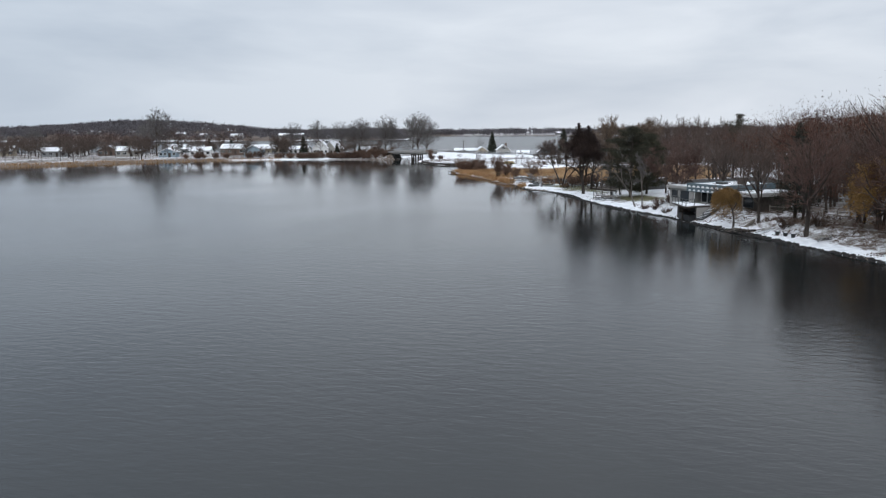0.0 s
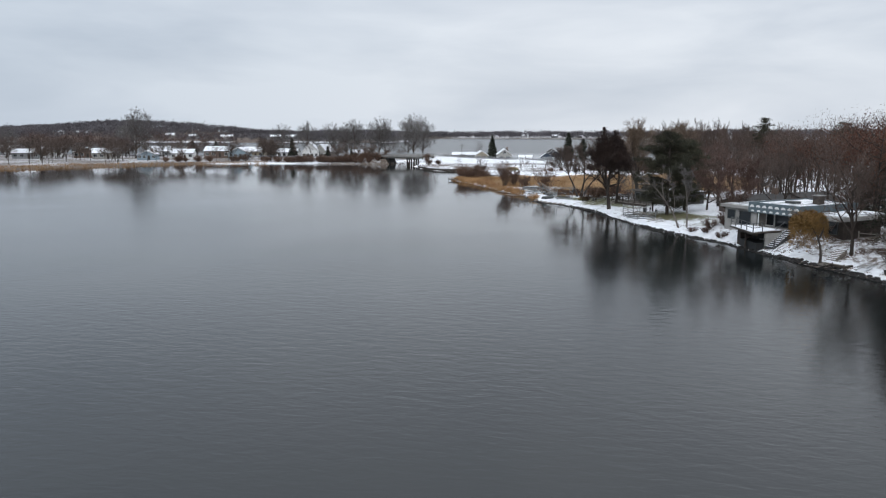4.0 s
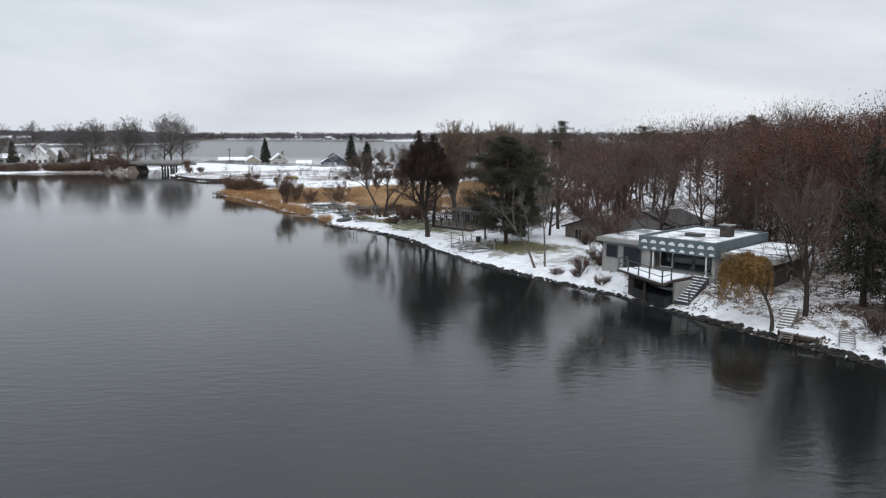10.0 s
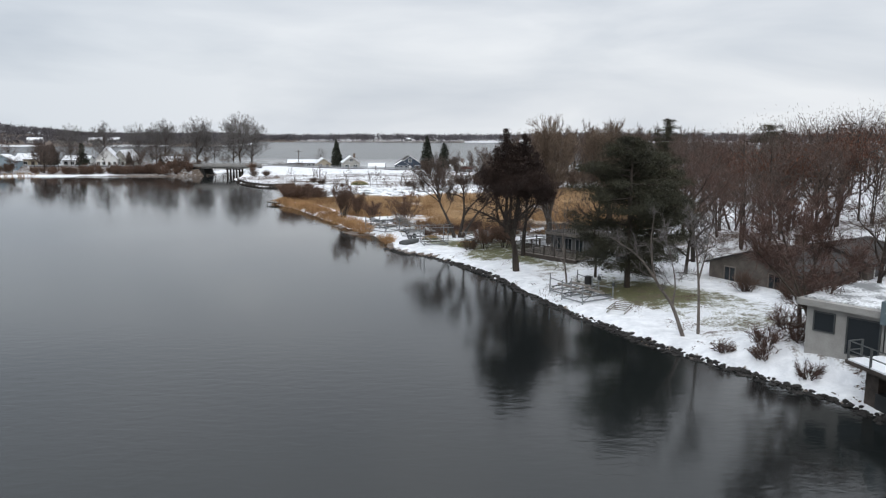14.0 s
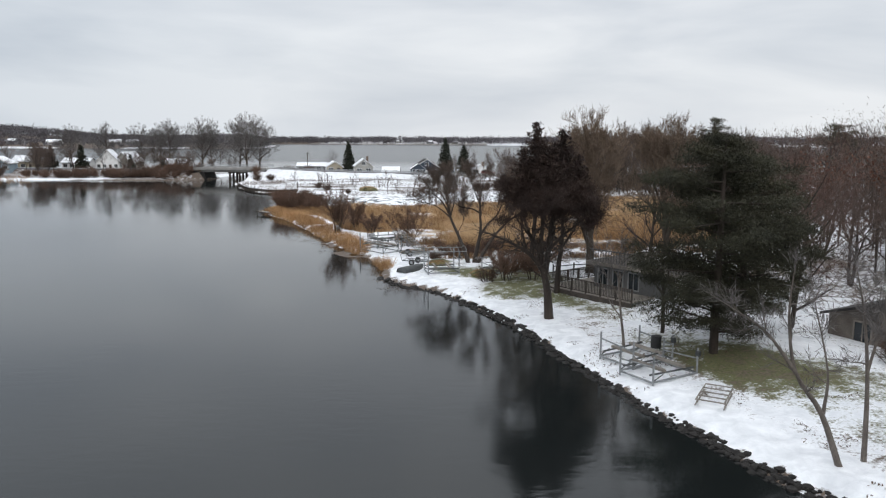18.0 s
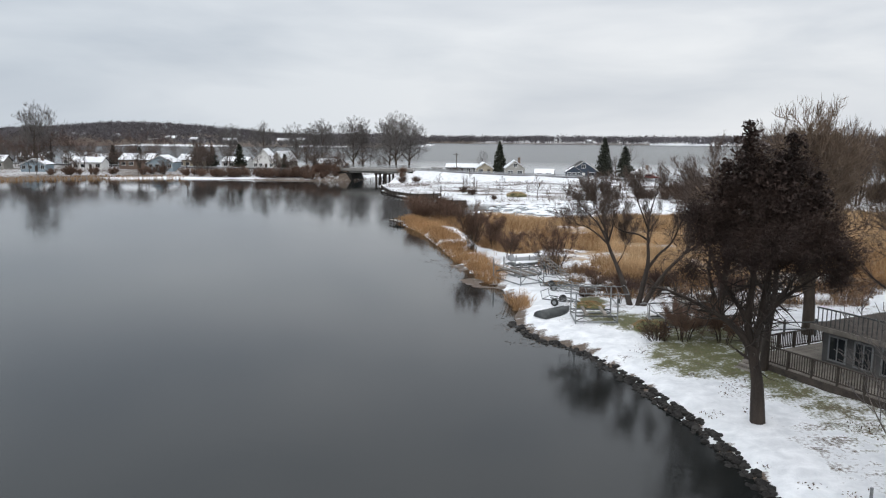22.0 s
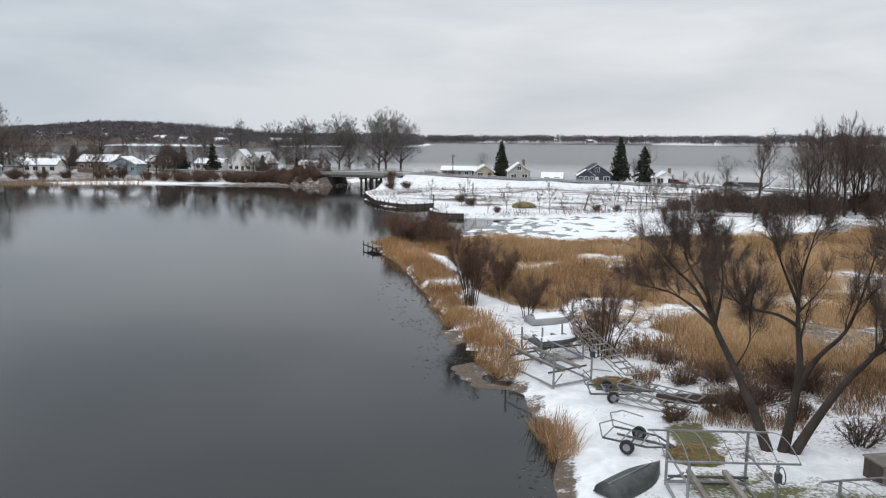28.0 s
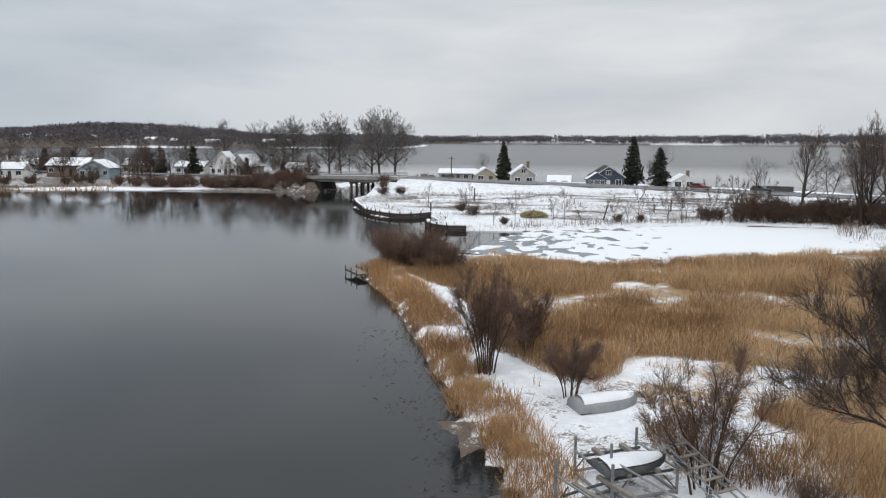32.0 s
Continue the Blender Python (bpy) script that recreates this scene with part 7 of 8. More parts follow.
def hull(m, length, width, height, label, mat, name="boat", upside=True, snow=False):
    """A small boat: lofted from stern to bow, keel up or covered."""
    ob = thing(name, m, label, "boat")
    bm = bmesh.new()
    rings = []
    n = 12
    for k in range(n + 1):
        t = k / n
        half = width / 2 * (1 - max(0, (t - 0.45) / 0.55) ** 2.2) * (0.92 + 0.08 * min(1, t * 4)) + 0.02
        top = height * (1 - 0.25 * max(0, t - 0.6))
        ring = [bm.verts.new((math.cos(a) * half, (t - 0.5) * length, math.sin(a) ** 0.8 * top)) for a in [math.pi * j / 10 for j in range(11)]]
        rings.append(ring)
    for a, b in zip(rings, rings[1:]):
        for j in range(10):
            bm.faces.new((a[j], a[j + 1], b[j + 1], b[j]))
    bm.faces.new(rings[0])
    bm.faces.new(rings[-1][::-1])
    bmesh.ops.recalc_face_normals(bm, faces=bm.faces[:])
    body = part("hull", bm, mat, ob)
    for p in body.data.polygons:
        p.use_smooth = True
    part("keel", bar((0, -length * 0.48, height + 0.01), (0, length * 0.3, height + 0.01), 0.03, 5), M_METAL, body)
    part("gunwale", bar((-width / 2 + 0.02, -length / 2, 0.03), (-width / 2 + 0.04, length * 0.05, 0.03), 0.03, 5), M_METAL_DARK, body)
    part("gunwale", bar((width / 2 - 0.02, -length / 2, 0.03), (width / 2 - 0.04, length * 0.05, 0.03), 0.03, 5), M_METAL_DARK, body)
    if snow:
        sb = bmesh.new()
        rows = []
        for k in range(1, n):
            t = k / n
            half = width / 2 * (1 - max(0, (t - 0.45) / 0.55) ** 2.2) * 0.86
            top = height * (1 - 0.25 * max(0, t - 0.6))
            rows.append([sb.verts.new((math.cos(a) * half, (t - 0.5) * length, math.sin(a) ** 0.8 * top + 0.09)) for a in [math.pi * (0.16 + 0.68 * j / 8) for j in range(9)]])
        for a, b in zip(rows, rows[1:]):
            for j in range(8):
                sb.faces.new((a[j], a[j + 1], b[j + 1], b[j]))
        part("snow_cap", sb, M_SNOW, body, "snow lying on the boat")
    return ob


hull(at(-0.2, 165.4, -38), 3.3, 1.25, 0.5, "dull grey aluminium rowing boat lying keel up on snow", M_METAL_DARK)
hull(at(3.6, 175.3, -78), 4.4, 0.85, 0.34, "dark maroon canoe lying keel up beside shrubs", M_LEAF_BROWN, name="canoe")
hull(at(-4.6, 189.6, -62), 3.4, 1.5, 0.6, "covered boat buried under snow near the reeds", M_TARP, snow=True)
hull(at(-3.9, 181.0, -60, 1.0, 0.95), 2.9, 1.5, 0.25, "small pontoon on the lift, covered with snow", M_METAL_DARK, snow=True)


def trailer(m, label):
    ob = thing("boat_trailer", m, label, "trailer")
    part("tongue", bar((0, -1.7, 0.35), (0, 1.2, 0.42), 0.05, 6), M_METAL_DARK, ob)
    for x in (-0.7, 0.7):
        part("frame_rail", bar((x, -0.3, 0.42), (x, 1.6, 0.42), 0.045, 6), M_METAL_DARK, ob)
        part("frame_rail", bar((x, -0.3, 0.42), (0, -1.2, 0.38), 0.04, 6), M_METAL_DARK, ob)
        bm = bmesh.new()
        pts = [(x, 1.6, 0.42), (x, 1.75, 1.0), (x * 0.9, 1.2, 1.25), (x * 0.9, 0.3, 1.15)]
        for a, b in zip(pts, pts[1:]):
            tube(bm, a, b, 0.03, 0.03, 5)
        part("guide_hoop", bm, M_METAL, ob)
        wheel = part("wheel", bar((x * 1.12, 0.5, 0.3), (x * 1.32, 0.5, 0.3), 0.3, 14), M_RUBBER, ob)
        part("rim", bar((x * 1.11, 0.5, 0.3), (x * 1.335, 0.5, 0.3), 0.16, 10), M_METAL, wheel)
    part("axle", bar((-0.8, 0.5, 0.3), (0.8, 0.5, 0.3), 0.04, 6), M_METAL_DARK, ob)
    for y in (0.0, 0.8, 1.55):
        part("cross_bar", bar((-0.7, y, 0.44), (0.7, y, 0.44), 0.035, 5), M_METAL, ob)
    return ob


trailer(at(0.4, 168.6, 70), "small boat trailer with hoops and black tyres on snow")
trailer(at(-0.4, 175.0, 100), "boat trailer standing beside stacked dock frames")


def dock_truss(m, length, width, label, mat=M_METAL):
    """A dock section: two ladder-like sides and cross slats."""
    ob = thing("dock_section", m, label, "dock section")
    for x in (-width / 2, width / 2):
        for z in (0.05, 0.32):
            part("chord", bar((x, -length / 2, z), (x, length / 2, z), 0.035, 5), mat, ob)
        n = int(length / 0.7)
        for k in range(n):
            y0 = -length / 2 + length * k / n
            part("web", bar((x, y0, 0.05), (x, y0 + length / n, 0.32), 0.018, 4), mat, ob)
    n = int(length / 0.55)
    for k in range(n + 1):
        y = -length / 2 + length * k / n
        part("slat", boxes((-width / 2, width / 2, y - 0.05, y + 0.05, 0.33, 0.37)), M_WOOD_GREY, ob)
    return ob


dock_truss(pose(-1.2, 179.3, 1.45, -17, 0, 216), 5.4, 0.9, "long steel dock frame leaning down from the lift")
dock_truss(at(1.6, 175.6, 62), 4.2, 1.0, "stacked steel dock frame lying on snow")
dock_truss(at(1.0, 173.7, 70, 1.0, 0.02), 3.4, 0.9, "short steel dock frame lying beside the mound")
dock_truss(at(15.6, 129.6, -30), 2.6, 1.3, "snow-dusted dock section lying on the lawn", M_WOOD_GREY)
dock_truss(at(28.1, 95.6, -42), 3.6, 0.7, "weathered dock section lying along the bank", M_WOOD_GREY)
dock_truss(at(30.6, 93.2, -36), 3.0, 0.9, "pale dock section standing on the snowy bank", M_METAL)


dock_truss(at(34.4, 85.6, -38) @ pose(0, 0, 0.3, 0, 14, 0), 3.4, 1.1, "grey dock frame propped on the snowy bank", M_METAL)
dock_truss(at(35.6, 86.8, -20) @ pose(0, 0, 0.2, 8, 0, 0), 3.0, 1.0, "grey dock frame leaning on another on the bank", M_METAL)


def mound(m, r, h, label, seed, blades=500, mat=M_REED_DARK):
    """A heap of cut grass and brush."""
    rng = np.random.default_rng(seed)
    ob = thing("brush_heap", m, label, "brush heap")
    bm = bmesh.new()
    bmesh.ops.create_icosphere(bm, subdivisions=3, radius=1)
    for v in bm.verts:
        q = 1 + 0.25 * noise.noise(v.co * 2.3 + Vector((seed, 0, 0)))
        v.co = Vector((v.co.x * r * q, v.co.y * r * 0.8 * q, max(-0.1, v.co.z * h * q)))
    part("core", bm, M_GRASSHEAP, ob)
    a, t = rng.random(blades) * math.tau, np.sqrt(rng.random(blades))
    p = np.stack([np.cos(a) * t * r, np.sin(a) * t * r * 0.8, np.sqrt(np.maximum(0, 1 - t * t)) * h + 0.02], 1)
    d = rng.normal(size=(blades, 3)) * [0.35, 0.35, 0.1]
    fast_mesh("straw", *tubes_mesh(np.concatenate([p - d * 0.5, p + d * 0.5, np.full((blades, 1), 0.012), np.full((blades, 1), 0.006)], 1), 3), mat, ob)
    return ob


M_GRASSHEAP = material("grass_heap", (0.07, 0.078, 0.032), (0.17, 0.17, 0.075), 0.9, 2.0, 14, 0.8)
mound(at(2.3, 168.0), 1.1, 0.45, "heap of cut grass and stalks on snow", 3, 260)
mound(at(6.4, 162.2), 1.2, 0.5, "green heap of grass clippings beside the lift", 4, 200)
mound(at(-0.6, 176.9), 1.0, 0.3, "low greenish heap of clippings", 6)
mound(at(-14.0, 273.8), 2.2, 0.9, "ochre heap of dry stalks in the snowy field", 7, 900, M_REED)

crate = thing("wooden_crate", at(9.2, 167.3, 20), "dark weathered wooden crate with snow on its lid", "crate")
part("body", boxes((-0.75, 0.75, -0.5, 0.5, -0.05, 0.75)), M_WOOD_DARK, crate)
for kx in range(6):
    part("slat", boxes((-0.74 + kx * 0.25, -0.53 + kx * 0.25, -0.53, -0.5, 0.0, 0.72)), M_WOOD_GREY, crate)
part("lid", boxes((-0.8, 0.8, -0.55, 0.55, 0.75, 0.82)), M_WOOD_GREY, crate)
grill = thing("kettle_barrel", at(14.9, 137.0), "black round-bellied barrel grill beside the lift", "grill")
part("bowl", bar((0, 0, 0.45), (0, 0, 1.0), 0.3, 14), M_RUBBER, grill)
part("lid", bar((0, 0, 1.0), (0, 0, 1.15), 0.3, 14), M_RUBBER, grill)
for a in range(3):
    part("leg", bar((0.2 * math.cos(a * 2.1), 0.2 * math.sin(a * 2.1), 0.5), (0.32 * math.cos(a * 2.1), 0.32 * math.sin(a * 2.1), -0.05), 0.025, 5), M_METAL_DARK, grill)


def planter(m, label):
    ob = thing("planter", m, label, "planter", "planters on the bank")
    bm = bmesh.new()
    tube(bm, (0, 0, -0.05), (0, 0, 0.42), 0.2, 0.28, 12)
    part("pot", bm, M_RUBBER, ob)
    part("rim", bar((0, 0, 0.40), (0, 0, 0.46), 0.31, 12), M_RUBBER, ob)
    part("snow_cap", bar((0, 0, 0.46), (0, 0, 0.49), 0.24, 10), M_SNOW, ob)
    return ob


for px_, py_ in ((31.4, 90.6), (32.0, 89.5), (32.6, 88.6)):
    planter(at(px_, py_), "black round planter standing in the snow of the bank")


def landing():
    """The low timber platform on the bank below the garden steps."""
    ob = thing("landing_stage", at(28.6, 95.0, -56, 1.0, 0.05), "low dark timber landing stage with snow on top", "landing stage")
    for k in range(9):
        part("plank", boxes((-1.35 + k * 0.3, -1.08 + k * 0.3, -0.6, 0.6, 0.22, 0.27)), M_WOOD_GREY, ob)
    for y in (-0.56, 0.5):
        part("beam", boxes((-1.35, 1.35, y, y + 0.08, 0.0, 0.22)), M_WOOD_DARK, ob)
    for x in (-1.25, 0.0, 1.25):
        part("post", bar((x, -0.62, -0.6), (x, -0.62, 0.4), 0.06, 6), M_WOOD_DARK, ob)
    part("snow", soft_box(-1.3, 1.3, -0.45, 0.56, 0.272, 0.34, 0.03), M_SNOW, ob)
    return ob


landing()


def parked_car(m, label, paint, snowy):
    """An estate car: lofted body, glass, wheels."""
    ob = thing("car", m, label, "car")
    prof = [(-2.1, 0.35), (-2.15, 0.75), (-1.95, 0.95), (-1.75, 1.4), (-0.2, 1.48), (0.55, 1.0), (1.9, 0.85), (2.15, 0.6), (2.1, 0.35)]
    bm = bmesh.new()
    ends = [[bm.verts.new((x, y * (0.86 if z > 1.1 else 1.0), z)) for x, z in prof] for y in (-0.85, 0.85)]
    bm.faces.new(ends[0])
    bm.faces.new(ends[1][::-1])
    for k in range(len(prof)):
        q = (k + 1) % len(prof)
        bm.faces.new((ends[0][k], ends[1][k], ends[1][q], ends[0][q]))
    bmesh.ops.recalc_face_normals(bm, faces=bm.faces[:])
    bmesh.ops.bevel(bm, geom=bm.edges[:], offset=0.05, segments=2, affect="EDGES")
    body = part("body", bm, paint, ob)
    for y in (-0.83, 0.83):
        part("side_window", boxes((-1.6, 0.1, y - 0.02, y + 0.02, 1.0, 1.36)), M_GLASS, body)
        for x in (-1.35, 1.35):
            wheel = part("wheel", bar((x, y - 0.06, 0.33), (x, y + 0.06, 0.33), 0.33, 14), M_RUBBER, ob)
            part("rim", bar((x, y - 0.075, 0.33), (x, y + 0.075, 0.33), 0.19, 10), M_METAL, wheel)
    if snowy:
        part("roof_snow", soft_box(-1.65, -0.3, -0.65, 0.65, 1.47, 1.56, 0.03), M_SNOW, body, "snow lying on the car roof")
    return ob


parked_car(at(46.0, 102.1, 20), "dark estate car with snow on its roof behind the fence", M_METAL_DARK, True)
parked_car(pose(18.3, 322.5, 2.05, 0, 0, -27), "red car standing on the causeway road", M_REDCAR, False)
parked_car(pose(29.5, 316.9, 2.03, 0, 0, -27), "dark car standing on the causeway road", M_METAL_DARK, False)


def small_dock():
    ob = thing("small_dock", pose(-26.0, 220.2, 0, 0, 0, 128), "small weathered dock on posts at the marsh point", "dock")
    for k in range(12):
        part("plank", boxes((k * 0.3, k * 0.3 + 0.27, -0.55, 0.55, 0.5, 0.55)), M_WOOD_GREY, ob)
    for x in (0.3, 1.8, 3.3):
        for y in (-0.55, 0.55):
            part("post", bar((x, y, -1.2), (x, y, 0.9), 0.05, 6), M_WOOD_DARK, ob)
    for y in (-0.5, 0.5):
        part("beam", boxes((0, 3.6, y - 0.05, y + 0.05, 0.38, 0.5)), M_WOOD_DARK, ob)
    return ob


small_dock()


def post_row(rows, label, h=1.1, rails=True, name="fence", mat=M_WOOD_GREY):
    o = rows[0]
    ob = thing(name, pose(o[0], o[1], 0), label, "fence")
    pts = [(x - o[0], y - o[1], hz(x, y)) for x, y in rows]
    for x, y, z in pts:
        part("post", boxes((x - 0.06, x + 0.06, y - 0.06, y + 0.06, z - 0.3, z + h)), mat, ob)
    if rails:
        for a, b in zip(pts, pts[1:]):
            for q in (0.45, 0.9):
                part("rail", bar((a[0], a[1], a[2] + q), (b[0], b[1], b[2] + q), 0.045, 4), mat, ob)
    return ob


post_row([(34.0, 104.6), (35.3, 103.2), (36.6, 101.8), (37.9, 100.4), (39.1, 99.0), (40.2, 97.5), (41.2, 96.0), (42.2, 94.5), (43.2, 93.0)], "weathered split-rail fence above the snowy bank")
post_row([(12.4, 159.4), (14.4, 160.4), (16.4, 161.0), (18.4, 161.5)], "low metal mesh fence beyond the lawn", mat=M_METAL_DARK)
post_row([(-8, 296.5), (0, 297), (8, 297), (16, 296), (24, 294.5), (32, 292)], "low field fence across the snow", h=1.0)
for px_, py_, hh in ((5.5, 284.5, 1.5), (8.5, 287.0, 2.2), (-31.5, 277.0, 2.0), (-27.5, 300, 2.4), (13.5, 281.5, 1.6)):
    mp = thing("marker_post", at(px_, py_), "short weathered marker post in the snowy field", "post", "marker posts")
    part("shaft", boxes((-0.1, 0.1, -0.1, 0.1, -0.3, hh)), M_WOOD_DARK, mp)
    part("cap", boxes((-0.14, 0.14, -0.14, 0.14, hh, hh + 0.08)), M_SNOW, mp)


def utility_pole(m, h, label):
    ob = thing("utility_pole", m, label, "utility pole")
    part("pole", bar((0, 0, -0.5), (0, 0, h), 0.14, 8), M_WOOD_DARK, ob)
    part("cross_arm", boxes((-1.1, 1.1, -0.06, 0.06, h - 0.6, h - 0.48)), M_WOOD_DARK, ob)
    for x in (-0.9, 0.0, 0.9):
        part("insulator", bar((x, 0, h - 0.48), (x, 0, h - 0.3), 0.05, 6), M_WHITE, ob)
    return ob


for x, y in ((-40.7, 347),):
    utility_pole(at(x, y, -8), 7.6, "dark wooden utility pole beside the causeway road")
utility_pole(pose(38.2, 117, hz(38.2, 117)), 8.0, "tall pale pole rising behind the house")

# thickets
brush = shrub(at(20.5, 281.5), "dark dense thicket beside the frozen pond", 401, 3.0, 2.6, stems=44, sub=6, group="thickets by the pond", twig_r=0.02)
rng_t = random.Random(23)
for x, y, s in ((17.5, 274.5, 1.0), (20, 275.5, 1.1), (22.5, 274.8, 1.05), (24.5, 277, 1.15), (26, 275, 1.0), (29, 276.5, 1.15), (31, 274.5, 1.1), (33, 277, 1.2), (35, 274, 1.1), (37, 278, 1.2), (40, 276, 1.1), (44, 279, 1.2), (48, 275, 1.2), (53, 278, 1.2), (58, 274, 1.2), (23, 279.5, 1.1), (30, 280.5, 1.1), (36, 269, 1.0), (42, 268, 1.0), (12.5, 275, 0.7), (14.5, 276.5, 0.6), (-1, 270.5, 0.4), (-24, 275, 0.5), (-27, 281, 0.5), (-17.5, 263, 0.35), (2.5, 272, 0.35), (-47, 340, 1.0), (-44, 337.5, 0.8), (-40, 338, 0.9), (-49.5, 312, 0.6), (-46, 314, 0.6), (63, 266, 1.2), (65, 252, 1.2), (48, 284, 1.2), (54, 292, 1.2), (60, 280, 1.2)):
    copy_thing(brush, at(x, y, rng_t.uniform(0, 360), s))
hedge = shrub(at(-80, 322.5), "dark leafless bush on the west shoreline", 402, 2.6, 2.2, stems=34, sub=6, twig=M_SHRUB_HAZE, group="west bank bushes", twig_r=0.02)
for k in range(64):
    x = -75 - k * 1.45 + rng_t.uniform(-1, 1)
    if rng_t.random() < (0.55 if x < -128 else 0.3):
        continue
    y = 323.5 + rng_t.uniform(0, 5) if x > -125 else 322 + (x + 125) * 0.45 + 9 + rng_t.uniform(0, 8)
    copy_thing(hedge, at(x, y, rng_t.uniform(0, 360), rng_t.uniform(0.6, 1.25)))
for k in range(20):
    x = -70 - k * 1.5 + rng_t.uniform(-0.6, 0.6)
    copy_thing(hedge, at(x, 322.6 + 0.14 * (-71 - x) + rng_t.uniform(0, 5.5), rng_t.uniform(0, 360), rng_t.uniform(0.5, 1.0)))
for x, y in ((-72.5, 324.5), (-75, 326), (-78, 327), (-81.5, 329), (-85, 331), (-89, 333), (-77, 323.5), (-83, 325), (-52, 322), (-51.5, 320)):
    copy_thing(hedge, at(x, y, rng_t.uniform(0, 360), rng_t.uniform(0.55, 0.9)))

# ---- reeds, grass, woods and stones, which nobody could count ----
def blades_mesh(x, y, z, h, w, rng, lean=0.18, plume=0.0):
    n = len(x)
    a = rng.random(n) * math.tau
    dx, dy = np.cos(a) * w / 2, np.sin(a) * w / 2
    b = rng.random(n) * math.tau
    lx, ly = np.cos(b) * h * lean * rng.random(n), np.sin(b) * h * lean * rng.random(n)
    k = 0.5 + plume
    v = np.stack([np.stack([x - dx, y - dy, z - 0.05], 1), np.stack([x + dx, y + dy, z - 0.05], 1), np.stack([x + lx + dx * k, y + ly + dy * k, z + h], 1), np.stack([x + lx - dx * k, y + ly - dy * k, z + h], 1)], 1)
    return v.reshape(-1, 3), np.arange(4 * n).reshape(-1, 4)


def scatter(box_, n, rng):
    return rng.uniform(box_[0], box_[1], n), rng.uniform(box_[2], box_[3], n)


rng_r = np.random.default_rng(9)
# the marsh
x, y = scatter((-27, 55, 170, 252), 760000, rng_r)
r = sdist(x, y, REEDS)
gap = value_noise(x, y * 1.8, 7.5, 21) * 0.6 + value_noise(x, y, 2.6, 22) * 0.4
edge = 1 - smooth(y, 172, 196) * 0.6
keep = (r > 0.2) & (gap < 0.61 - 0.08 * edge * smooth(x, -4, 6)) & (rng_r.random(len(x)) < np.where(x > 38, 0.5, np.where(y < 215, 1.0, 0.75)))
x, y, r = x[keep], y[keep], r[keep]
h = rng_r.uniform(0.35, 1.25, len(x)) * (0.4 + 0.75 * value_noise(x, y, 5, 23) + 0.35 * value_noise(x, y, 1.4, 25)) * (0.6 + 0.4 * smooth(r, 0, 3))
z = ground_z(x, y)
dark = value_noise(x, y, 9, 24) + rng_r.normal(size=len(x)) * 0.14 > 0.62
for name, sel, mat, lab in (("marsh_reeds", ~dark, M_REED, "dense golden-tan dead reeds covering the marsh"), ("marsh_sedge", dark, M_REED_DARK, "browner dead sedge among the marsh reeds")):
    ob = fast_mesh(name, *blades_mesh(x[sel], y[sel], z[sel], h[sel], rng_r.uniform(0.012, 0.032, sel.sum()), rng_r, 1.0, 0.25), mat)
    tagged(ob, lab, "reeds", kind="stuff")
# the fringe along the water and loose tufts
x, y = scatter((-30, 4, 156.5, 232), 330000, rng_r)
e = sdist(x, y, EAST)
n1 = value_noise(x, y, 3.2, 31)
fringe = (e > -0.9 + 0.9 * value_noise(x, y, 1.7, 34)) & (value_noise(x, y, 1.3, 35) > 0.2) & (e < np.where(y > 199, 3.2, np.where(y > 181, 2.4, 1.3))) & (n1 > np.where(y > 181, 0.17, np.where(y < 163, 0.80, 0.55))) & (rng_r.random(len(x)) < 0.95)
tuft = (e > 2) & (e < 30) & (value_noise(x, y, 1.6, 32) > 0.86) & (sdist(x, y, REEDS) > -5) & (rng_r.random(len(x)) < 0.5)
keep = fringe | tuft
x, y, e, tf = x[keep], y[keep], e[keep], tuft[keep]
h = rng_r.uniform(0.3, 1.0, len(x)) * np.where(tf, 0.45, 1) * (0.6 + 0.6 * value_noise(x, y, 2.0, 33))
ob = fast_mesh("shore_reeds", *blades_mesh(x, y, np.maximum(ground_z(x, y), -0.1), h, rng_r.uniform(0.012, 0.032, len(x)), rng_r, 1.1, 0.3), M_REED_DARK)
tagged(ob, "tan dead reeds in clumps along the waterline", "reeds", kind="stuff")
# drowned stalks and debris in the shallows
x, y = scatter((-32, 4, 158, 226), 190000, rng_r)
e = sdist(x, y, EAST)
keep = (e < 0.2) & (e > -7.0 * value_noise(x, y, 5, 41) * (0.55 + 0.45 * smooth(y, 172, 178))) & (y < 204) & (rng_r.random(len(x)) < 0.95 * value_noise(x, y, 1.1, 42) ** 1.5 * np.clip(1 + e / 5, 0, 1))
x, y = x[keep], y[keep]
c = np.stack([x, y, rng_r.uniform(-0.04, 0.03, len(x))], 1)
lie = rng_r.normal(size=(len(x), 3)) * [1, 1, 0.12]
ob = fast_mesh("drowned_stalks", *slivers(c, lie, 0.022, 11, rng_r), M_DROWNED)
tagged(ob, "dark drowned stalks and debris in the shallow water", "debris", kind="stuff")
# sticks, leaves and small rocks on the snowy bank below the house
x, y = scatter((2, 40, 76, 158), 150000, rng_r)
e = sdist(x, y, EAST)
keep = (e > 0.5) & (e < 11) & (value_noise(x, y, 2.4, 43) * 0.6 + value_noise(x, y, 0.7, 44) * 0.4 > 0.58 + 0.012 * e + 0.10 * smooth(y, 112, 124))
x, y = x[keep], y[keep]
c = np.stack([x, y, ground_z(x, y) + rng_r.uniform(0.0, 0.09, len(x))], 1)
ob = fast_mesh("bank_debris", *cards_mesh(c, rng_r.uniform(0.03, 0.13, len(x)) * (1 - 0.45 * smooth(y, 108, 122)), rng_r, 0.5, 2.2), M_BRUSH)
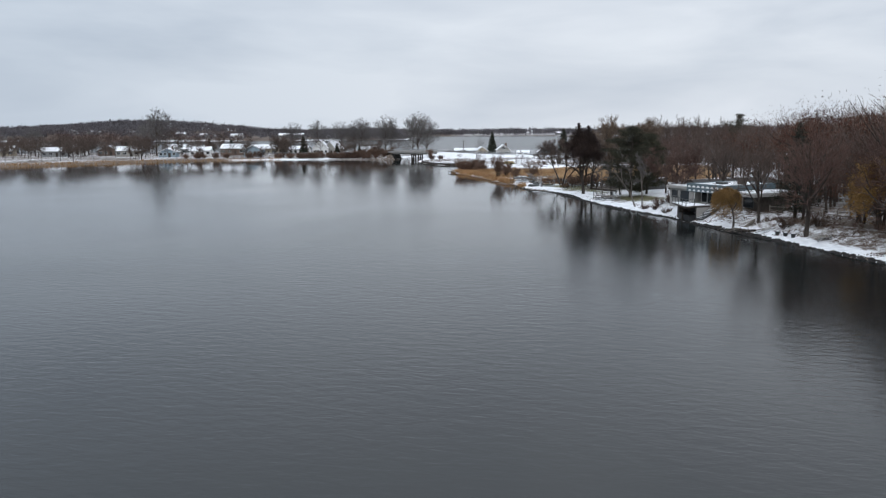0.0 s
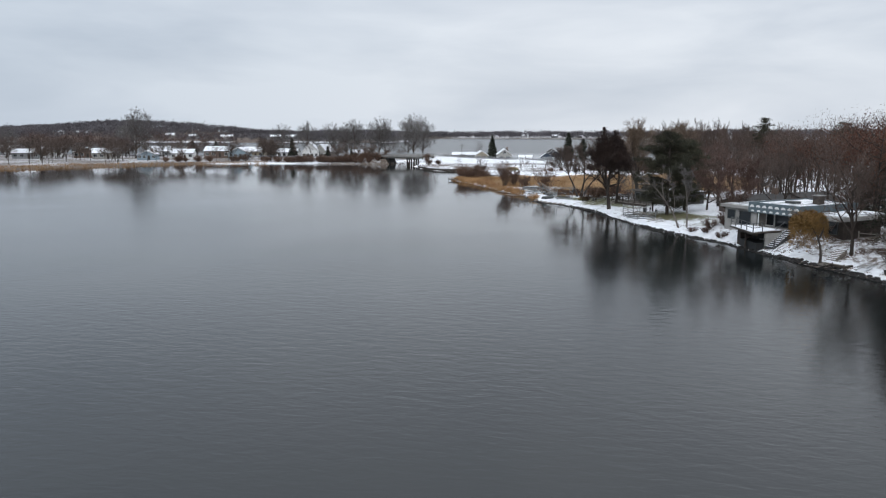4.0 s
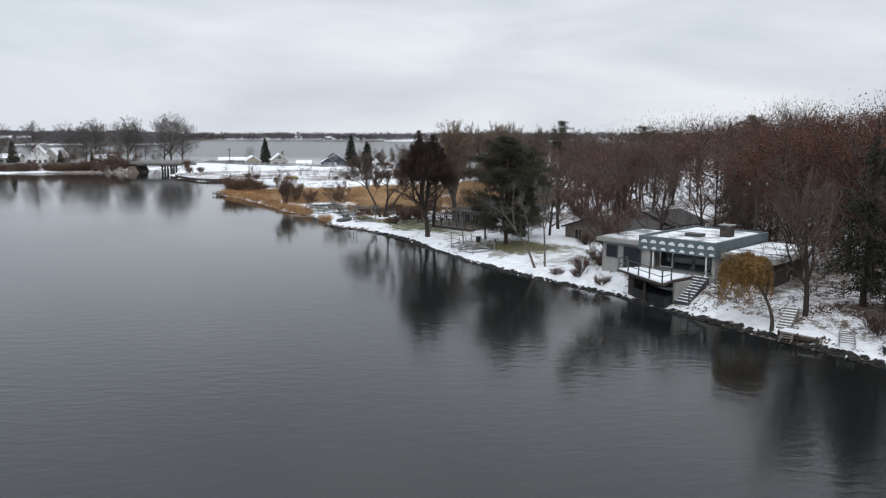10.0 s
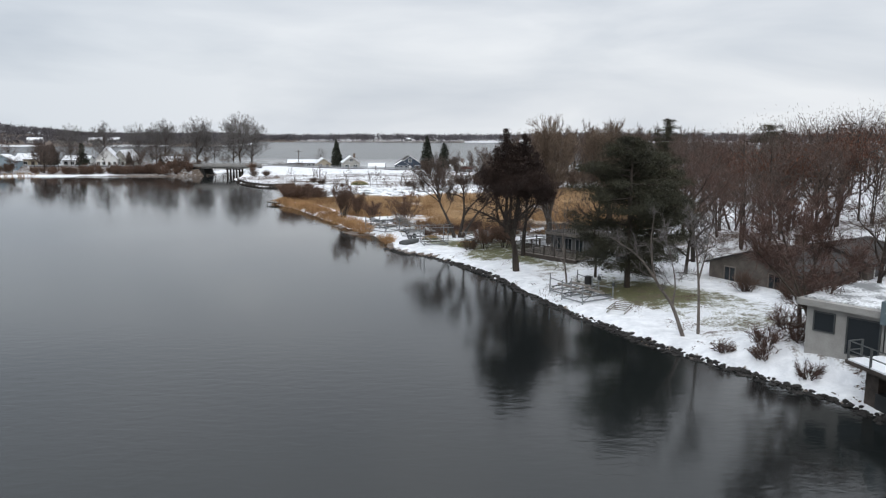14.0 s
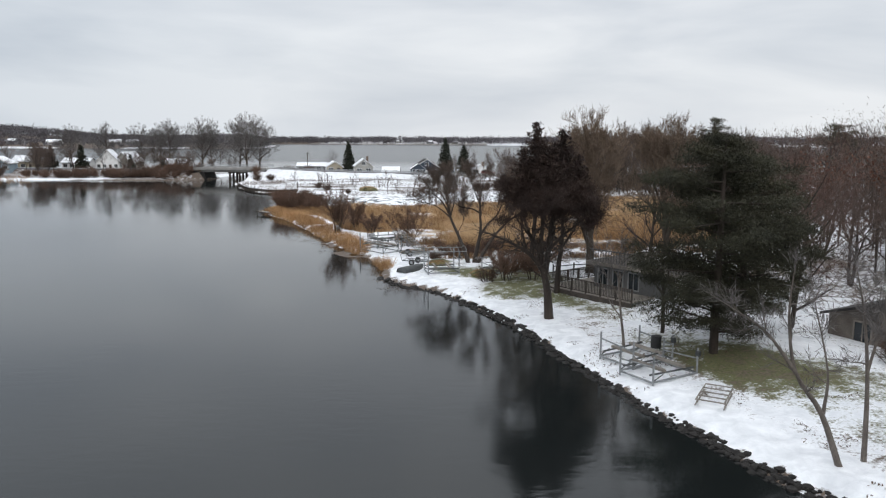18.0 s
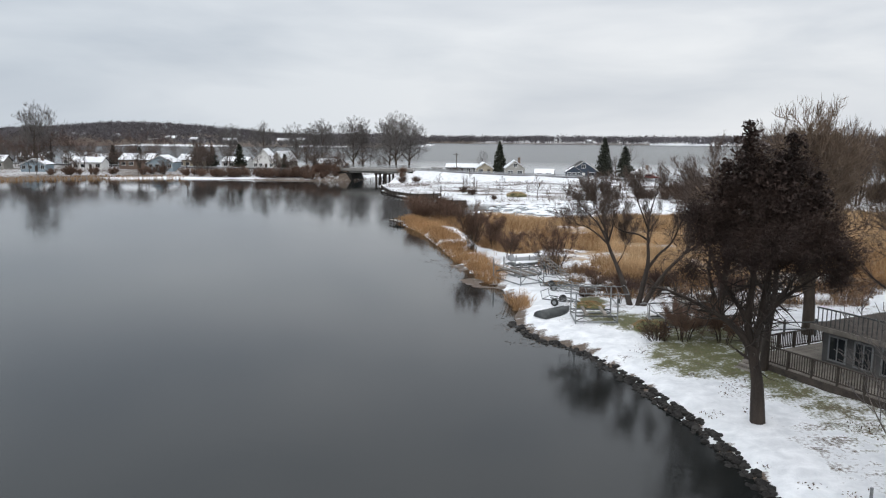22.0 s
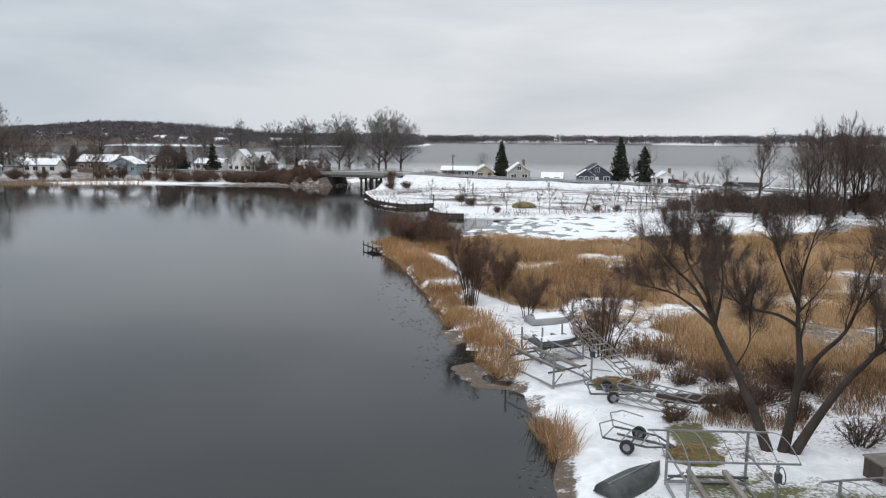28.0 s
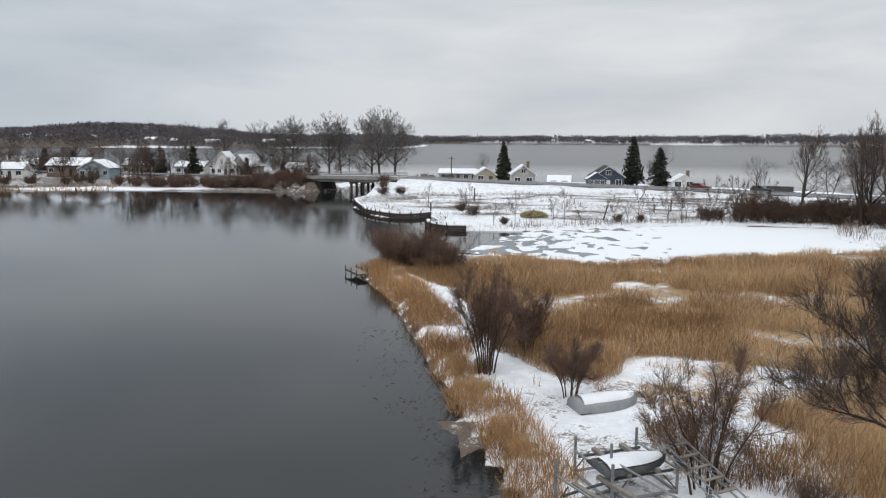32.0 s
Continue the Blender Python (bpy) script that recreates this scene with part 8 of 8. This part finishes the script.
tagged(ob, "dark sticks and dead leaves strewn over the snowy bank", "debris", kind="stuff")
# weeds and brush between the marsh and the boat yard
x, y = scatter((-3, 34, 168, 188), 130000, rng_r)
r = sdist(x, y, REEDS)
keep = (r < 0.3) & (r > -9) & (sdist(x, y, EAST) > 6.5) & (value_noise(x, y, 2.2, 45) * 0.6 + value_noise(x, y, 0.8, 46) * 0.4 > 0.48 - 0.1 * smooth(r, -4, 0)) & (rng_r.random(len(x)) < 0.9)
x, y = x[keep], y[keep]
h = rng_r.uniform(0.25, 0.9, len(x)) * (0.5 + 0.7 * value_noise(x, y, 3, 47))
half = rng_r.random(len(x)) < 0.5
for sel, mat, nm in ((half, M_SHRUB, "weed_stems"), (~half, M_REED_DARK, "dry_weeds")):
    ob = fast_mesh(nm, *blades_mesh(x[sel], y[sel], ground_z(x[sel], y[sel]), h[sel], rng_r.uniform(0.010, 0.03, sel.sum()), rng_r, 0.8, 0.0), mat)
    tagged(ob, "dry brown weeds poking through the snow", "weeds", kind="stuff")
# field and spit tufts
x, y = scatter((-56, 45, 256, 322), 60000, rng_r)
e = sdist(x, y, EAST)
m1 = value_noise(x, y * 2.5, 6, 51)
spit = np.hypot((x + 46) / 6, (y - 303) / 9) < 1
keep = (e > 0.4) & (sdist(x, y, POND) < -0.3) & (road_at(x, y)[0] > 7) & (((m1 > 0.56) & (rng_r.random(len(x)) < 0.55)) | ((sdist(x, y, POND) > -4) & (value_noise(x, y, 3, 54) > 0.38)) | (spit & (rng_r.random(len(x)) < 0.9)) | ((e < 2.4) & (y < 280) & (value_noise(x, y, 2.5, 53) > 0.45) & (rng_r.random(len(x)) < 0.8)))
x, y = x[keep], y[keep]
ob = fast_mesh("field_grass", *blades_mesh(x, y, ground_z(x, y), rng_r.uniform(0.12, 0.5, len(x)) * (0.5 + value_noise(x, y, 2.2, 52)) * (1 + 1.3 * smooth(sdist(x, y, POND), -6, -3)), rng_r.uniform(0.02, 0.06, len(x)), rng_r, 0.9, 0.0), M_BRUSH)
tagged(ob, "dry brown grass tufts sticking out of the snowy field", "grass", kind="stuff")
# west shore reeds
x, y = scatter((-420, -120, 120, 335), 90000, rng_r)
w = sdist(x, y, WEST)
keep = (w > -3.5) & (w < 6 + 10 * smooth(-x, 150, 200)) & (value_noise(x, y, 14, 61) > 0.18)
x, y, w = x[keep], y[keep], w[keep]
ob = fast_mesh("west_reeds", *blades_mesh(x, y, np.maximum(0, ground_z(x, y)), rng_r.uniform(0.3, 0.8, len(x)), rng_r.uniform(0.08, 0.2, len(x)), rng_r, 0.7, 0.3), M_REED_DARK)
tagged(ob, "tan reed belt along the west shore", "reeds", kind="stuff")

# woods behind the single trees: trunks and a haze of twigs
def woods(name, spots_, hmin, hmax, per, size, mat, label, trunk=True, aspect=7.0, wide=0.3, low=0.25, limbs=15, spray=0.2):
    """Trees of one wood: trunks, limbs that leave them upwards and outwards, and twigs or leaves in sprays along the limbs."""
    rng = np.random.default_rng(len(spots_))
    n = len(spots_)
    sx, sy = np.array(spots_).T
    sz = ground_z(sx, sy)
    hh = rng.uniform(hmin, hmax, n)
    root = np.stack([sx, sy, sz], 1)
    lean = rng.normal(size=(n, 2)) * 0.05
    t0 = low + (0.8 - low) * (np.arange(limbs)[None] + rng.random((n, limbs))) / limbs
    az = rng.random((n, limbs)) * math.tau
    a = root[:, None] + np.stack([lean[:, None, 0] * t0 * hh[:, None], lean[:, None, 1] * t0 * hh[:, None], t0 * hh[:, None]], 2)
    q = (t0 - low) / (1 - low)
    reach = wide * hh[:, None] * rng.uniform(0.55, 1.15, (n, limbs)) * np.sqrt(np.clip(1.1 - q * q, 0.1, 1))
    top = np.clip(t0 + (1 - t0) * rng.uniform(0.35, 1.0, (n, limbs)), 0, 1) * hh[:, None]
    b = np.stack([a[..., 0] + np.cos(az) * reach, a[..., 1] + np.sin(az) * reach, root[:, None, 2] + top], 2)
    a, b, h2 = a.reshape(-1, 3), b.reshape(-1, 3), np.repeat(hh, limbs)
    i = np.repeat(np.arange(n * limbs), max(1, per // limbs))
    t = rng.random(len(i)) ** 0.6
    d = (b - a)[i]
    bow = np.zeros((len(i), 3))
    bow[:, 2] = -0.12 * np.linalg.norm(d, axis=1) * np.sin(np.pi * t)
    c = a[i] + d * (0.12 + 0.98 * t)[:, None] + bow + rng.normal(size=(len(i), 3)) * (h2[i] * spray * 0.34 * (0.35 + t))[:, None] * [1, 1, 0.7]
    c[:, 2] = np.maximum(c[:, 2], np.repeat(sz, limbs)[i] + 0.1)
    d1 = d / np.linalg.norm(d, axis=1, keepdims=True) + rng.normal(size=(len(i), 3)) * 0.55 + [0, 0, 0.2]
    v, f = slivers(c, d1, size, aspect, rng)
    if trunk:
        tip = np.stack([sx + lean[:, 0] * hh, sy + lean[:, 1] * hh, sz + hh * 0.85], 1)
        stems = np.concatenate([root - [0, 0, 0.3], tip, (hh * 0.016)[:, None], (hh * 0.004)[:, None]], 1)
        mid = a + (b - a) * 0.5 - [0, 0, 0.12] * np.linalg.norm(b - a, axis=1, keepdims=True)
        one = np.concatenate([a, mid, (h2 * 0.0065)[:, None], (h2 * 0.004)[:, None]], 1)
        two = np.concatenate([mid, b, (h2 * 0.004)[:, None], (h2 * 0.0015)[:, None]], 1)
        tagged(fast_mesh(name + "_trunks", *tubes_mesh(np.concatenate([stems, one, two]), 3), M_BARK_DARK), "dark bare trunks and limbs of the " + label.split(" ", 1)[1], "woods", kind="stuff")
    return tagged(fast_mesh(name, v, f, mat), label, "woods", kind="stuff")


def wood_spots(n, x0, x1, y0, y1, test, seed, gap_):
    rng = random.Random(seed)
    out = []
    for _ in range(n * 12):
        if len(out) >= n:
            break
        q = (rng.uniform(x0, x1), rng.uniform(y0, y1))
        if test(*q) and (gap_ <= 0 or all(abs(q[0] - a) + abs(q[1] - b) > gap_ for a, b in out)):
            out.append(q)
    return out


def behind(x, y):
    return sd1(x, y, EAST) > (34 if y > 100 else 13) and sd1(x, y, REEDS) < -8 and clear_of(x, y) and (y < 262 or x > 70 + (y - 262) * 0.3)


woods("woodland", wood_spots(220, 34, 190, 30, 330, behind, 3, 3.5), 9, 14.5, 700, 0.055, M_TWIG, "dense brown bare woodland on the rise", wide=0.32, aspect=10)
woods("woodland", wood_spots(190, 34, 200, 30, 330, behind, 4, 3.5), 9, 14.5, 700, 0.055, M_TWIG_RED, "dense reddish-brown bare woodland on the rise", wide=0.30, aspect=10)
# unseen woods south of the view, added so the water mirrors dark trees
south = wood_spots(120, 40, 140, -70, 50, lambda x, y: 4 < sd1(x, y, EAST) < 45, 15, 3)
woods("woodland", south, 13, 18, 560, 0.08, M_TWIG_RED, "dense bare woodland along the south bank", wide=0.34, aspect=9)
# taller unseen trees at the bank, added only to darken the reflection
tall = wood_spots(90, 30, 110, -10, 74, lambda x, y: 2.5 < sd1(x, y, EAST) < 20 and x > 37 + (74 - y) * 0.48, 22, 2.6)
woods("woodland", tall, 15, 20, 620, 0.085, M_TWIG, "dense tall bare woodland close to the south bank", wide=0.3, low=0.12, aspect=9)
bank = wood_spots(74, 26, 90, 30, 96, lambda x, y: 7 < sd1(x, y, EAST) < 20 and math.hypot(x - 36, y - 99) > 6 and clear_of(x + 6, y), 16, 4)
woods("bank_woods", bank, 12, 16.5, 760, 0.045, M_TWIG, "dense bare trees along the snowy bank", wide=0.36, low=0.34, aspect=12)
rise = wood_spots(110, 48, 125, 120, 235, lambda x, y: sd1(x, y, EAST) > 40 and sd1(x, y, REEDS) < -10 and clear_of(x, y), 18, 3)
woods("woodland", rise, 8, 12.5, 600, 0.055, M_SHRUB, "dark brown bare woodland on the snowy rise", wide=0.36, low=0.2, aspect=10)
woods("oak_woodland", wood_spots(140, 40, 150, 40, 190, behind, 5, 4.5), 8.5, 12.5, 1100, 0.14, M_LEAF_RUST, "rust-brown oak woodland on the rise", aspect=1.6, wide=0.34)
hazel = wood_spots(34, 30, 66, 118, 178, lambda x, y: sd1(x, y, EAST) > 19 and sd1(x, y, REEDS) < -5 and clear_of(x, y), 29, 3.4)
woods("woodland", hazel, 6, 10.5, 620, 0.034, M_TWIG, "slender bare trees round the bungalow", wide=0.36, low=0.25, aspect=14)
oaks = wood_spots(26, 34, 72, 60, 118, lambda x, y: 12 < sd1(x, y, EAST) < 32 and clear_of(x, y) and math.hypot(x - 36, y - 99) > 7, 19, 7)
more = wood_spots(12, 38, 58, 112, 136, lambda x, y: clear_of(x, y), 33, 5)
woods("oak_woodland", oaks + more, 10.5, 14, 2300, 0.10, M_LEAF_RUST, "rust-brown oaks above the snowy bank", aspect=1.6, wide=0.40, low=0.3)
under = wood_spots(620, 24, 120, 50, 330, lambda x, y: sd1(x, y, EAST) > 14 and sd1(x, y, REEDS) < -4 and clear_of(x, y), 6, 2)
woods("undergrowth", under, 1.0, 3.4, 120, 0.035, M_SHRUB, "brown leafless undergrowth among the trees", trunk=False, aspect=14, wide=0.6, low=0.02)
garden = wood_spots(120, 24, 56, 66, 106, lambda x, y: 4.2 < sd1(x, y, EAST) < 12 and math.hypot(x - 29, y - 110) > 9, 20, 1.3)
woods("garden_brush", garden, 0.5, 1.4, 110, 0.022, M_SHRUB, "low dark brush on the terraced snowy bank", trunk=False, aspect=15, wide=0.8, low=0.02)
west_spots = wood_spots(330, -420, -72, 190, 398, lambda x, y: sd1(x, y, WEST) > 9 and road1(x, y) > 6 and all(math.hypot(x - q[0], y - q[1]) > 8 for q in WEST_HOUSES), 8, 3.4)
woods("west_woods", west_spots, 4.5, 11, 400, 0.085, M_TWIG, "grey-brown bare trees between the west bank houses", aspect=9, wide=0.38)


brown = wood_spots(60, -260, -165, 345, 392, lambda x, y: road1(x, y) > 6 and all(math.hypot(x - q[0], y - q[1]) > 8 for q in WEST_HOUSES), 28, 4)
woods("west_woods", brown, 9, 14, 420, 0.08, M_TWIG_RED, "brown bare trees standing close behind the west shore", aspect=10, wide=0.42)


def far_spots(n, seed, x0, x1, f0, f1):
    rng = np.random.default_rng(seed)
    x, y = rng.uniform(x0, x1, n * 14), rng.uniform(780, 2100, n * 14)
    f = sdist(x, y, FAR)
    k = (f > f0) & (f < f1)
    return list(zip(x[k][:n], y[k][:n]))


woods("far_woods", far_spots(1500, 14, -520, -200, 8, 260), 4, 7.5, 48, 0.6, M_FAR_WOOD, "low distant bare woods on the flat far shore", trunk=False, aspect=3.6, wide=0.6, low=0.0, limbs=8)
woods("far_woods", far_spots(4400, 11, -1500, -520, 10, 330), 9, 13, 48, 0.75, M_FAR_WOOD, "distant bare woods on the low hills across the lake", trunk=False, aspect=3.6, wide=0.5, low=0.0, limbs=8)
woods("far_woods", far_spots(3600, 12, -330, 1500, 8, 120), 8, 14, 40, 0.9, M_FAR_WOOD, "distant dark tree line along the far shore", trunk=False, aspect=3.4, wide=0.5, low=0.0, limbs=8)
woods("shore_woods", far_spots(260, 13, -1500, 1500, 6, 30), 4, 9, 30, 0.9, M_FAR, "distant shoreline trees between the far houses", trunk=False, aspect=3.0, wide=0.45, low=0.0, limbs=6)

# ---- stones along the waterline ----
def stone_mesh(seed):
    bm = bmesh.new()
    bmesh.ops.create_icosphere(bm, subdivisions=1, radius=1)
    rng = random.Random(seed)
    for v in bm.verts:
        v.co *= rng.uniform(0.72, 1.15)
        v.co.z *= 0.85
    me = bpy.data.meshes.new("stone")
    bm.to_mesh(me)
    bm.free()
    me.materials.append(M_ROCK)
    return me


STONES = [stone_mesh(k) for k in range(7)]
riprap = thing("riprap", pose(10, 138, 0), "bank of dark lichen-grey stones along the waterline", "riprap", kind="structure")
rng_s = random.Random(77)
line = dense([(x, y, 0) for x, y in EAST[4:18]], 0.16)
near = [q for q in line if 119 < q[1] < 159]
rest = [q for q in line if not 119 < q[1] < 159]


def stone_place(q):
    x, y = q[0] + rng_s.uniform(-0.6, 0.2), q[1] + rng_s.uniform(-0.4, 0.3)
    s = rng_s.choice((rng_s.uniform(0.07, 0.13), rng_s.uniform(0.09, 0.18), rng_s.uniform(0.13, 0.28)))
    return x, y, max(-0.08, hz(x, y)) + s * 0.02, s


for q in near:
    x, y, z, s = stone_place(q)
    share("stone", rng_s.choice(STONES), riprap, pose(x - 10, y - 138, z, rng_s.uniform(-25, 25), rng_s.uniform(-25, 25), rng_s.uniform(0, 360)) @ Matrix.Scale(s, 4))
verts, faces = [], []
for q in rest + line + line + line:
    x, y, z, s = stone_place(q)
    me, turn = rng_s.choice(STONES), rng_s.uniform(0, math.tau)
    c, sn, k = math.cos(turn), math.sin(turn), len(verts)
    verts += [(x + s * (v.co.x * c - v.co.y * sn), y + s * (v.co.x * sn + v.co.y * c), z + s * v.co.z) for v in me.vertices]
    faces += [tuple(i + k for i in p.vertices) for p in me.polygons]
ob = raw("shore_stones", verts, faces, M_ROCK)
tagged(ob, "dark loose stones strewn along the snowy waterline", "stones", kind="stuff")
